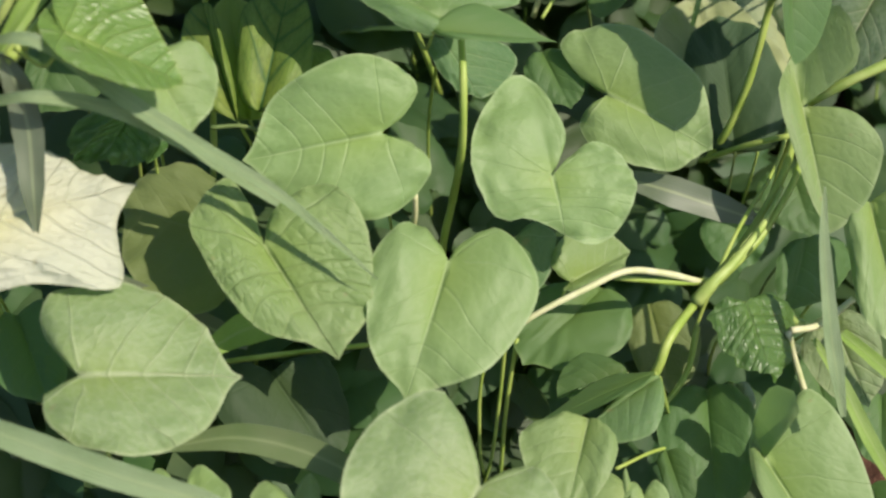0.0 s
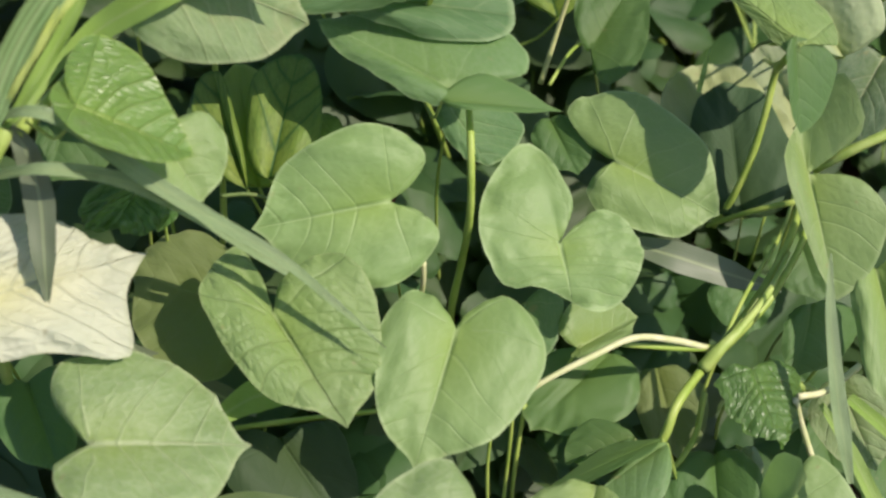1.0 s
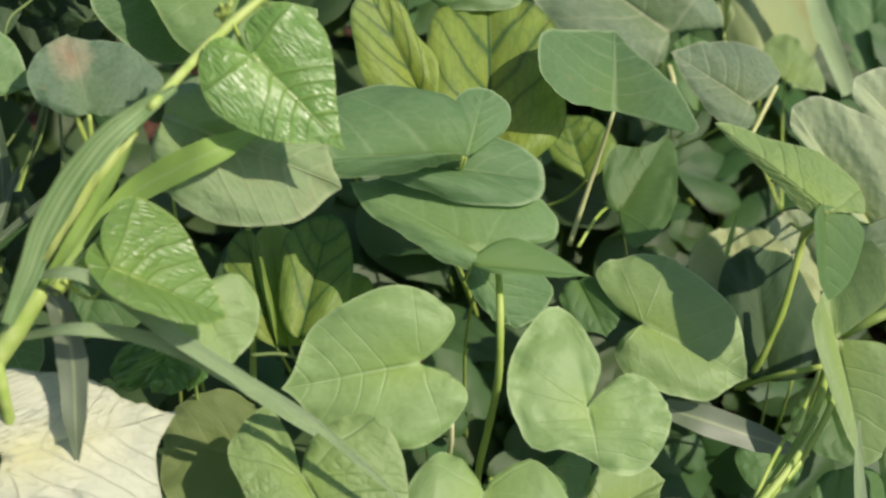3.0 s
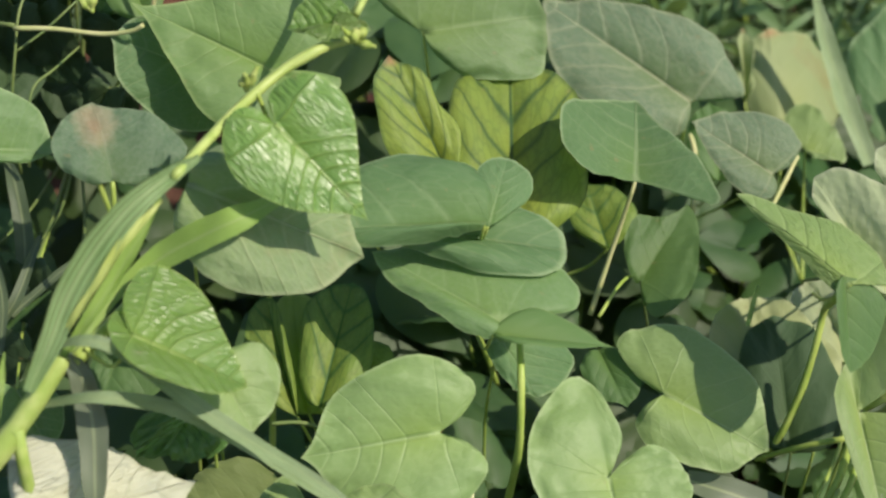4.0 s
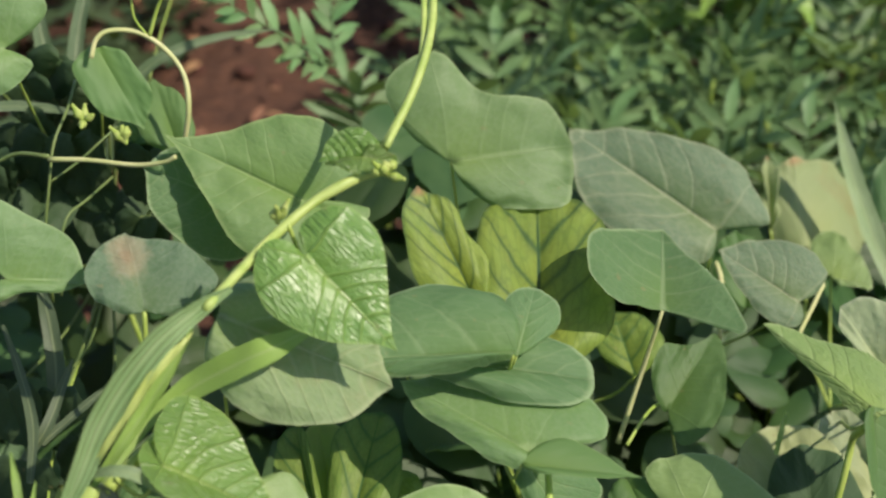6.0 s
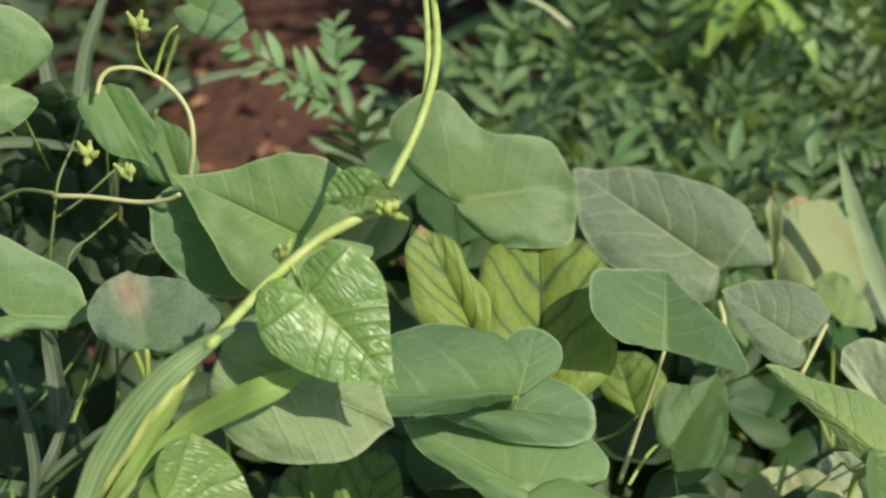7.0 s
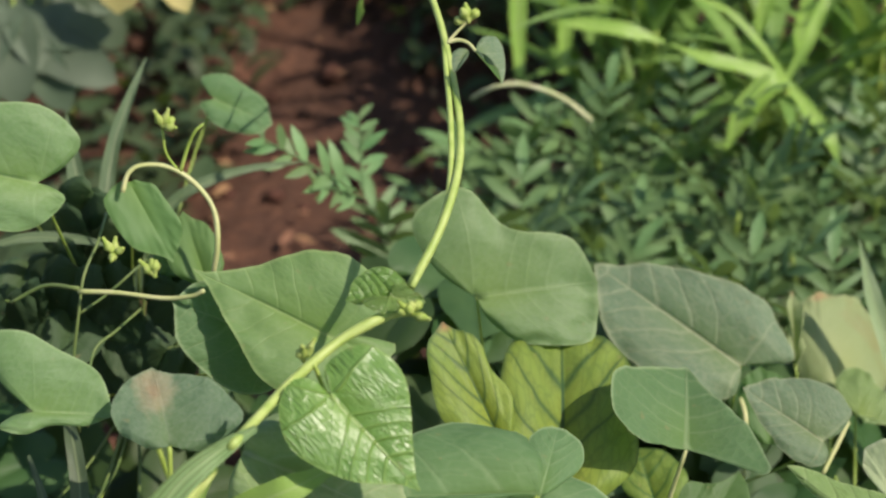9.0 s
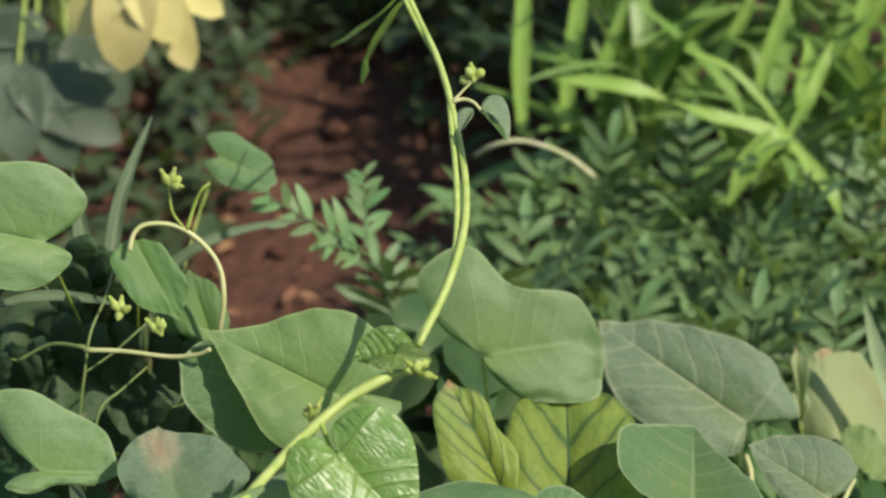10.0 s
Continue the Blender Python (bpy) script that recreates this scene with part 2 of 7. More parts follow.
def plain_plant(name, base, other, rough=0.5, scale=60.0, glow=0.0, spec=0.35, bump=0.3, through_col=(0.3, 0.42, 0.04), random_mix=0.0):
    g = Nodes(name)
    obj = g.n("TexCoord").outputs["Object"]
    nz = g.n("TexNoise", {"Vector": obj, "Scale": scale, "Detail": 4.0}).outputs[0]
    fn = g.n("TexNoise", {"Vector": obj, "Scale": scale * 9, "Detail": 2.0}).outputs[0]
    col = g.mix(g.ramp(nz, 0.35, 0.65), base, other)
    isl = g.n("NewGeometry").outputs["Random Per Island"]
    col = g.n("HueSaturation", {"Color": col, "Hue": g.math("ADD", 0.485, g.math("MULTIPLY", isl, 0.03)),
                                "Value": g.math("ADD", 0.75, g.math("MULTIPLY", isl, 0.5))}).outputs[0]
    hgt = g.math("ADD", nz, g.math("MULTIPLY", fn, 0.3))
    bp = g.n("Bump", {"Height": hgt, "Strength": bump, "Distance": 0.002}).outputs[0]
    sh = g.n("BsdfPrincipled", {"Base Color": col, "Roughness": rough, "Specular IOR Level": spec, "Normal": bp}).outputs[0]
    if glow:
        tr = g.n("BsdfTranslucent", {"Color": g.mix(0.5, col, through_col)}).outputs[0]
        sh = g.n("MixShader", {0: glow, 1: sh, 2: tr}).outputs[0]
    return g.done(sh)


def blade_material(name, base, other, rough=0.5, lines=6.0, glow=0.3, ribs=0.4, relief=0.35):
    """A grass blade: lengthwise ribs across the width, a pale keel."""
    g = Nodes(name)
    uv = g.n("UVMap", uv_map="blade").outputs[0]
    sep = g.n("SeparateXYZ", {0: uv})
    v = sep.outputs[1]
    obj = g.n("TexCoord").outputs["Object"]
    nz = g.n("TexNoise", {"Vector": obj, "Scale": 45.0, "Detail": 4.0}).outputs[0]
    rib = g.math("SINE", g.math("MULTIPLY", v, lines * 6.28))
    col = g.mix(g.ramp(nz, 0.3, 0.7), base, other)
    col = g.mix(g.math("MULTIPLY", g.ramp(rib, 0.0, 1.0), ribs), col, [min(1, c * 1.8 + 0.04) for c in base])
    keel = g.ramp(g.math("SUBTRACT", 0.14, g.math("ABSOLUTE", v)), 0.0, 0.1)
    col = g.mix(g.math("MULTIPLY", keel, 0.35), col, (0.38, 0.44, 0.22))
    bp = g.n("Bump", {"Height": rib, "Strength": relief, "Distance": 0.0006}).outputs[0]
    sh = g.n("BsdfPrincipled", {"Base Color": col, "Roughness": rough, "Specular IOR Level": 0.4, "Normal": bp}).outputs[0]
    tr = g.n("BsdfTranslucent", {"Color": g.mix(0.5, col, (0.35, 0.45, 0.08))}).outputs[0]
    return g.done(g.n("MixShader", {0: glow, 1: sh, 2: tr}).outputs[0])


# darker copy of the green stalk: shade in the colour of low stems
M["shaded_stalk"] = plain_plant("shaded_green_stalk", (0.09, 0.14, 0.04), (0.13, 0.17, 0.05), rough=0.5)
M["stalk"] = plain_plant("green_stalk", (0.25, 0.35, 0.06), (0.34, 0.42, 0.10), rough=0.42, glow=0.1)
M["vine"] = plain_plant("pale_vine_stem", (0.27, 0.37, 0.08), (0.38, 0.46, 0.14), rough=0.45, glow=0.12, scale=90)
M["pale_stalk"] = plain_plant("pale_stalk", (0.34, 0.37, 0.14), (0.43, 0.43, 0.21), rough=0.5, scale=80)
M["bud"] = plain_plant("pale_bud", (0.27, 0.37, 0.06), (0.40, 0.46, 0.14), rough=0.6, scale=200, glow=0.2)
M["blade"] = blade_material("grey_green_blade", (0.175, 0.255, 0.115), (0.24, 0.315, 0.17), ribs=0.6, relief=0.5, lines=4.0)
# the grey-green blade again, with shade put into its colour
M["shaded_blade"] = blade_material("shade_toned_blade", (0.075, 0.122, 0.056), (0.105, 0.155, 0.08))
M["green_blade"] = blade_material("plain_green_blade", (0.105, 0.158, 0.055), (0.15, 0.19, 0.085), ribs=0.45, relief=0.4)
M["ribbed"] = blade_material("ribbed_sheath_blade", (0.13, 0.215, 0.075), (0.20, 0.28, 0.125), lines=2.5, ribs=0.9, relief=0.4)
# bright yellow-green that carries the sunlit sheath edge in its colour
M["vine_edge"] = blade_material("sunlit_yellow_sheath_edge", (0.42, 0.50, 0.12), (0.50, 0.56, 0.20), lines=2.0, ribs=0.3, relief=0.1, glow=0.4)
M["lance_blade"] = blade_material("bright_long_leaf", (0.20, 0.35, 0.05), (0.28, 0.42, 0.09), lines=3.0, rough=0.36)
M["fresh"] = blade_material("fresh_green_blade", (0.19, 0.31, 0.055), (0.25, 0.37, 0.09))
M["dry"] = blade_material("dry_grey_blade", (0.10, 0.13, 0.078), (0.14, 0.165, 0.11), glow=0.15, ribs=0.06, lines=5.0, relief=0.05)
# a still darker copy, coloured as blades in deep shade
M["deep_shade_blade"] = blade_material("deep_shade_toned_blade", (0.055, 0.085, 0.04), (0.08, 0.11, 0.055), relief=0.15)
M["straw"] = plain_plant("straw_coloured_petiole", (0.52, 0.51, 0.31), (0.40, 0.43, 0.20), scale=90)
M["feather"] = plain_plant("feathery_leaflet", (0.105, 0.195, 0.072), (0.155, 0.255, 0.10), rough=0.5, glow=0.25, scale=30)
M["lance"] = plain_plant("bright_lance_leaf", (0.145, 0.27, 0.055), (0.21, 0.33, 0.095), rough=0.42, glow=0.35, scale=18)
# leaf green darkened so the gaps in the bed look deep in shade
M["understory"] = plain_plant("shade_dark_understory_leaf", (0.028, 0.066, 0.018), (0.048, 0.092, 0.026), rough=0.55, glow=0.25, scale=25)
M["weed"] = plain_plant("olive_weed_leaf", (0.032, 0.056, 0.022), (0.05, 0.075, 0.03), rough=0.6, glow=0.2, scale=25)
M["litter"] = plain_plant("dry_leaf_litter", (0.30, 0.16, 0.085), (0.20, 0.10, 0.055), rough=0.8, scale=30)
M["clod"] = plain_plant("red_soil_clod", (0.105, 0.052, 0.034), (0.07, 0.036, 0.024), rough=0.95, scale=35, bump=0.8, spec=0.15)
M["ochre"] = plain_plant("yellow_lobed_leaf", (0.64, 0.59, 0.24), (0.52, 0.49, 0.17), rough=0.55, glow=0.15, scale=30, through_col=(0.7, 0.6, 0.1))
M["dusty"] = plain_plant("dusty_green_leaf", (0.062, 0.096, 0.054), (0.092, 0.132, 0.08), rough=0.6, glow=0.2, scale=25)


def soil_material():
    g = Nodes("red_soil")
    obj = g.n("TexCoord").outputs["Object"]
    a = g.n("TexNoise", {"Vector": obj, "Scale": 5.0, "Detail": 6.0, "Roughness": 0.65}).outputs[0]
    b = g.n("TexNoise", {"Vector": obj, "Scale": 60.0, "Detail": 5.0, "Roughness": 0.7}).outputs[0]
    c = g.n("TexVoronoi", {"Vector": obj, "Scale": 45.0}).outputs["Distance"]
    col = g.mix(g.ramp(a, 0.35, 0.65), (0.060, 0.033, 0.023), (0.105, 0.052, 0.034))
    col = g.mix(g.math("MULTIPLY", g.ramp(b, 0.5, 0.75), 0.6), col, (0.20, 0.094, 0.054))
    hgt = g.math("ADD", g.math("MULTIPLY", c, 0.6), b)
    bp = g.n("Bump", {"Height": hgt, "Strength": 0.9, "Distance": 0.012}).outputs[0]
    return g.done(g.n("BsdfPrincipled", {"Base Color": col, "Roughness": 0.95, "Specular IOR Level": 0.15, "Normal": bp}).outputs[0])


M["soil"] = soil_material()


# ---- shape helpers ----
def mesh_object(name, verts, faces, mat, parent=None, uvs=None, smooth=True, rims=None):
    me = bpy.data.meshes.new(name)
    me.from_pydata([tuple(v) for v in verts], [], faces)
    if uvs is not None:
        layer = me.uv_layers.new(name="blade")
        idx = np.empty(len(me.loops), dtype=np.int32)
        me.loops.foreach_get("vertex_index", idx)
        layer.data.foreach_set("uv", np.asarray(uvs, dtype=np.float32)[idx].ravel())
        if rims is not None:
            second = me.uv_layers.new(name="rim")
            second.data.foreach_set("uv", np.stack([np.asarray(rims, dtype=np.float32)[idx], np.zeros(len(idx), dtype=np.float32)], 1).ravel())
    me.materials.append(mat)
    if smooth:
        me.polygons.foreach_set("use_smooth", np.ones(len(me.polygons), dtype=bool))
    me.update()
    ob = new(name, me)
    if parent is not None:
        attach(ob, parent)
    return ob


ORIGIN = {}


def attach(ob, parent):
    """Parts are modelled in world metres; keep them there under a parent that stands elsewhere."""
    ob.parent = parent
    ob.matrix_parent_inverse = Matrix.Translation(ORIGIN.get(parent.name, Vector((0, 0, 0)))).inverted()


def thing(name, base, label, category, group=""):
    ob = new(name)
    ob.empty_display_size = 0.02
    ob.location = base
    ORIGIN[ob.name] = Vector(base)
    tagged(ob, label, category, group)
    return ob


def spline(points, n):
    """Centripetal-looking smooth run through the points (Catmull-Rom), n samples a span."""
    p = [np.array(q, dtype=float) for q in points]
    p = [2 * p[0] - p[1]] + p + [2 * p[-1] - p[-2]]
    out = []
    for i in range(1, len(p) - 2):
        for k in range(n):
            t = k / n
            a, b, c, d = p[i - 1], p[i], p[i + 1], p[i + 2]
            out.append(0.5 * (2 * b + (c - a) * t + (2 * a - 5 * b + 4 * c - d) * t * t + (3 * b - a - 3 * c + d) * t ** 3))
    out.append(p[-2])
    return np.array(out)


def frames_along(path):
    """A side and a normal for each point of a path, turning as little as possible."""
    tan = np.gradient(path, axis=0)
    tan /= np.linalg.norm(tan, axis=1)[:, None] + 1e-12
    ref = np.array((0.0, -0.6, 0.8))
    side = np.cross(tan, ref)
    side /= np.linalg.norm(side, axis=1)[:, None] + 1e-9
    nor = np.cross(side, tan)
    return tan, side, nor


def tube_data(points, r0, r1, n=5, sides=7, knots=0.0, ribs=0.0):
    path = spline(points, n)
    m = len(path)
    tan, side, nor = frames_along(path)
    verts, faces = [], []
    for i in range(m):
        f = i / (m - 1)
        r = r0 + (r1 - r0) * f
        r *= 1 + knots * noise.noise(Vector(path[i]) * 60)
        for k in range(sides):
            a = 2 * math.pi * k / sides
            rr = r * (1 + ribs * (k % 2))
            verts.append(path[i] + side[i] * math.cos(a) * rr + nor[i] * math.sin(a) * rr)
    for i in range(m - 1):
        for k in range(sides):
            a, b = i * sides + k, i * sides + (k + 1) % sides
            faces.append((a, b, b + sides, a + sides))
    faces.append(tuple(range(sides))[::-1])
    faces.append(tuple(range((m - 1) * sides, m * sides)))
    return verts, faces


def stalk(name, parent, points, r0, r1, mat="stalk", label="", knots=0.15, n=5, sides=7, ribs=0.0):
    v, f = tube_data(points, r0, r1, n, sides, knots, ribs)
    ob = mesh_object(name, v, f, M[mat], parent)
    if label:
        tagged(ob, label)
    return ob


def side_outline(rim_pts, w_u, n):
    """Half the rim of a heart-shaped blade in (along, across), through notch, back lobe, flank, widest place, shoulder and tip."""
    notch, lobe, flank, shoulder, point = rim_pts
    rim = spline([(0.0, 0.0), notch, lobe, flank, (w_u, 1.0), shoulder, point, (1.0, 0.0)], 10)
    # even steps along the rim
    seg = np.r_[0, np.cumsum(np.linalg.norm(np.diff(rim, axis=0), axis=1))]
    s = np.linspace(0, seg[-1], n)
    return np.stack([np.interp(s, seg, rim[:, 0]), np.interp(s, seg, rim[:, 1])], 1)


HEART = ((-0.16, 0.14), (-0.24, 0.50), (-0.05, 0.90), (0.60, 0.76), (0.87, 0.27))


def blade_points(S, T, L, R, wu=(0.25, 0.25), left=HEART, right=HEART, n=34, rings=13,
                 cup=0.0, droop=0.0, wave=0.003, quilt=0.0003, veins=6.0, seed=0, form=0.10, lift=(0.0, 0.0)):
    """Points, faces and (along, across) of a heart-shaped leaf blade. S stalk, T tip, L and R the widest places;
    left and right: the rim of each half."""
    S, T, L, R = (np.array(q, dtype=float) for q in (S, T, L, R))
    ax = T - S
    ln = np.linalg.norm(ax)
    vl, vr = L - (S + ax * wu[0]), R - (S + ax * wu[1])
    wave *= min(1.0, (np.linalg.norm(vl) + np.linalg.norm(vr)) / 0.085)
    nor = np.cross(ax, vr - vl)
    nor /= np.linalg.norm(nor) + 1e-12
    if nor @ np.array((0.0, -0.7, 0.7)) < 0:
        nor = -nor
    rl, rr = side_outline(left, wu[0], n), side_outline(right, wu[1], n)
    verts, uvs = [S.copy()], [(0.0, 0.0)]
    rs = (np.arange(1, rings + 1) / rings) ** 0.85
    half = [(-1, *p) for p in rl] + [(1, *p) for p in rr[-2::-1]]
    half = half[:-1] + [(1, 0.0, 0.0)]
    k = len(half)
    for r in rs:
        for sgn, u0, v0 in half:
            u, v = u0 * r, v0 * r
            q = S + ax * u + (vl if sgn < 0 else vr) * v
            edge = r ** 3
            lat = (u - 0.42 * abs(v) ** 1.25) * veins
            h = quilt * (abs(math.sin(math.pi * lat)) ** 0.7) * min(1.0, abs(v) * 5) * (1 - 0.6 * edge)
            h *= 0.35 + 1.1 * abs(noise.noise(Vector((u * 3 + seed, sgn * v * 3, seed * 0.7))))
            h -= 0.5 * quilt * max(0.0, 1 - abs(v) * 12)
            # a valley at the midrib, each half arched between it and the rim
            h += form * ln * abs(v) ** 0.75 * (1 - r * r)
            h += lift[0 if sgn < 0 else 1] * ln * max(0.0, -u)
            h += cup * (v * v) * ln - droop * ln * max(0.0, u) ** 2
            nz = noise.noise(Vector((u * 2.6 + seed * 7.3, sgn * v * 2.2 - seed * 3.1, seed * 1.7)))
            nz2 = noise.noise(Vector((u * 7 - seed * 5.3, sgn * v * 6 + seed, seed * 2.9)))
            h += wave * (1.1 * nz * r + 1.3 * nz2 * edge)
            verts.append(q + nor * h)
            uvs.append((u, sgn * v))
    faces = [(0, 1 + i, 2 + i) for i in range(k - 1)]
    for j in range(rings - 1):
        a = 1 + j * k
        for i in range(k - 1):
            faces.append((a + i, a + k + i, a + k + i + 1, a + i + 1))
    return verts, faces, uvs, nor


LEAF_COUNT = [0]


def leaf(plant, S, T, L, R, wu=(0.25, 0.25), left=HEART, right=HEART, mat="matte", label="", foot=None, cup=0.05, droop=0.05,
         wave=0.004, quilt=0.0003, stem_mat="stalk", stem_r=0.0011, form=0.17, lift=(0.0, 0.0)):
    """One leaf of a plant, with its own stalk running down to foot."""
    LEAF_COUNT[0] += 1
    v, f, uv, nor = blade_points(S, T, L, R, wu, left, right, cup=cup, droop=droop, wave=wave, quilt=quilt,
                                 veins={"gloss": 6.0, "worn": 6.0, "pucker": 7.0}.get(mat, 5.0), seed=LEAF_COUNT[0], form=form, lift=lift)
    rings = 13
    rims = np.r_[0.0, np.repeat((np.arange(1, rings + 1) / rings) ** 0.85, (len(v) - 1) // rings)]
    ob = mesh_object("leaf", v, f, M[mat], plant, uv, rims=rims)
    if label:
        tagged(ob, label)
    if foot is not None:
        s, e = np.array(S), np.array(foot)
        p1 = s + (e - s) * 0.25 - nor * 0.02
        p2 = s + (e - s) * 0.65 - nor * 0.012
        stalk("petiole", ob, [s - nor * 0.0006, p1, p2, e], stem_r * 0.8, stem_r * 1.15, stem_mat, n=4, sides=6)
    return ob


def strip_data(points, widths, n=8, fold=0.25, cross=5, twist=None):
    """A long narrow blade along a path: half widths at each control point, a keel in the middle."""
    path = spline(points, n)
    m = len(path)
    wd = np.interp(np.linspace(0, 1, m), np.linspace(0, 1, len(widths)), widths)
    tan, side, nor = frames_along(path)
    verts, faces, uvs = [], [], []
    tw = np.interp(np.linspace(0, 1, m), np.linspace(0, 1, len(twist)), twist) if twist else np.zeros(m)
    for i in range(m):
        c, s = math.cos(tw[i]), math.sin(tw[i])
        sd, no = side[i] * c + nor[i] * s, nor[i] * c - side[i] * s
        for k in range(cross):
            v = -1 + 2 * k / (cross - 1)
            verts.append(path[i] + sd * v * wd[i] + no * (abs(v) ** 1.3 * fold * wd[i] + 0.0004 * math.sin(i * 0.7 + k)))
            uvs.append((i / (m - 1), v))
    for i in range(m - 1):
        for k in range(cross - 1):
            a = i * cross + k
            faces.append((a, a + 1, a + cross + 1, a + cross))
    return verts, faces, uvs


def grass_blade(plant, points, widths, mat="blade", fold=0.3, twist=None, label="", name="blade"):
    v, f, uv = strip_data(points, widths, fold=fold, twist=twist)
    ob = mesh_object(name, v, f, M[mat], plant, uv)
    if label:
        tagged(ob, label)
    return ob


# ---- ground ----
def ground_sheet():
    """Red garden soil, one sheet to the horizon: fine and lumpy near the bed, coarse far off."""
    def axis(fine0, fine1, step, reach):
        a = list(np.arange(fine0, fine1 + step / 2, step))
        x, s = fine0, step
        lo = []
        while x > -reach:
            s *= 1.6
            x -= s
            lo.append(x)
        x, s = fine1, step
        hi = []
        while x < reach:
            s *= 1.6
            x += s
            hi.append(x)
        return lo[::-1] + a + hi
    xs, ys = axis(-1.3, 1.3, 0.02, 400), axis(0.2, 4.2, 0.02, 400)
    verts = []
    for y in ys:
        for x in xs:
            p = Vector((x, y, 0))
            fade = 1.0 if abs(x) < 3 and -1 < y < 6 else 0.0
            z = 0.022 * noise.noise(p * 5) + 0.012 * noise.noise(p * 17) + 0.008 * abs(noise.noise(p * 41))
            verts.append((x, y, z * fade - 0.012))
    nx = len(xs)
    faces = [(j * nx + i, j * nx + i + 1, (j + 1) * nx + i + 1, (j + 1) * nx + i) for j in range(len(ys) - 1) for i in range(nx - 1)]
    ob = mesh_object("ground", verts, faces, M["soil"])
    tagged(ob, "bare lumpy red-brown garden soil", "soil", kind="structure")


ground_sheet()


def bud_cluster(plant, centre, count):
    """A little head of pale buds on short stalks."""
    c = np.array(centre)
    rng = random.Random(count * 31 + int(abs(c[0]) * 1000))
    for i in range(count):
        d = np.array((rng.uniform(-0.7, 0.7), rng.uniform(-0.5, 0.5), rng.uniform(0.0, 1.3)))
        d /= np.linalg.norm(d)
        tip = c + d * rng.uniform(0.008, 0.014)
        v, f = tube_data([c - d * 0.001, c + d * 0.003, tip - d * 0.002, tip], 0.0013, 0.0011, 3, 6, 0.2)
        v = [np.array(q) for q in v]
        # swell the middle of the bud
        out = []
        for q in v:
            s = (q - c) @ d
            core = c + d * s
            out.append(core + (q - core) * (1 + 1.6 * math.exp(-((s - 0.006) / 0.0025) ** 2)))
        mesh_object("bud", out, f, M["bud"], plant)


# ---- creeping plants: each a base on the soil, stems, and leaves on stalks ----
front_left = thing("heart_leaf_creeper", (-0.1, 0.66, 0), "low creeping plant with broad matte heart-shaped green leaves", "plant", "creepers in the bed")
stalk("stem", front_left, [(-0.1000, 0.6600, -0.0100), (-0.0900, 0.6700, 0.0500), (-0.0819, 0.7009, 0.0805), (-0.1038, 0.7218, 0.1611)], 0.0030, 0.0018)
front_mid = thing("heart_leaf_creeper", (0.07, 0.74, 0), "creeping plant with large sunlit heart-shaped leaves on long stalks", "plant", "creepers in the bed")
stalk("stem", front_mid, [(0.0700, 0.7400, -0.0100), (0.0800, 0.7500, 0.0500), (0.0900, 0.7602, 0.0657), (0.0699, 0.7603, 0.1314)], 0.0030, 0.0018)
front_right = thing("heart_leaf_creeper", (0.27, 0.86, 0), "creeping plant with heart-shaped leaves around a knot of stems", "plant", "creepers in the bed")
stalk("stem", front_right, [(0.2700, 0.8600, -0.0100), (0.2800, 0.8700, 0.0500), (0.2704, 0.8250, 0.0235), (0.2308, 0.7700, 0.0470)], 0.0030, 0.0018)
climber = thing("climbing_vine", (-0.13, 0.74, 0), "young climbing vine with glossy quilted leaves and a twisting tip", "vine", "creepers in the bed")
stalk("stem", climber, [(-0.1300, 0.7400, -0.0100), (-0.1200, 0.7500, 0.0500), (-0.0823, 0.7882, 0.1678), (-0.0747, 0.8165, 0.3355)], 0.0030, 0.0018)
mid = thing("heart_leaf_creeper", (0.06, 0.92, 0), "creeping plant with layered bluish-green pointed leaves", "plant", "creepers in the bed")
stalk("stem", mid, [(0.0600, 0.9200, -0.0100), (0.0700, 0.9300, 0.0500), (0.0728, 0.9039, 0.1227), (0.0456, 0.8677, 0.2455)], 0.0030, 0.0018)
yellow = thing("yellowing_bean_plant", (0.02, 1.02, 0), "yellowing bean plant with dark-veined lobed leaves", "plant", "creepers in the bed")
stalk("stem", yellow, [(0.0200, 1.0200, -0.0100), (0.0300, 1.0300, 0.0500), (0.0715, 0.9987, 0.0914), (0.0830, 0.9574, 0.1828)], 0.0030, 0.0018)
right = thing("heart_leaf_creeper", (0.27, 1.08, 0), "creeping plant with grey-green pale-veined leaves facing the sun", "plant", "creepers in the bed")
stalk("stem", right, [(0.2700, 1.0800, -0.0100), (0.2800, 1.0900, 0.0500), (0.2599, 1.0703, 0.0846), (0.2097, 1.0405, 0.1692)], 0.0030, 0.0018)
edge = thing("heart_leaf_creeper", (0.38, 1.06, 0), "creeping plant with folded and pale spotted leaves beside grass", "plant", "creepers in the bed")
stalk("stem", edge, [(0.3800, 1.0600, -0.0100), (0.3900, 1.0700, 0.0500), (0.3597, 1.0372, 0.0761), (0.2993, 0.9945, 0.1522)], 0.0030, 0.0018)
back_left = thing("heart_leaf_creeper", (-0.2, 0.98, 0), "creeping plant with broad leaves and curling tendrils over red soil", "plant", "creepers in the bed")
stalk("stem", back_left, [(-0.2000, 0.9800, -0.0100), (-0.1900, 0.9900, 0.0500), (-0.1922, 1.0230, 0.1290), (-0.2244, 1.0459, 0.2580)], 0.0030, 0.0018)
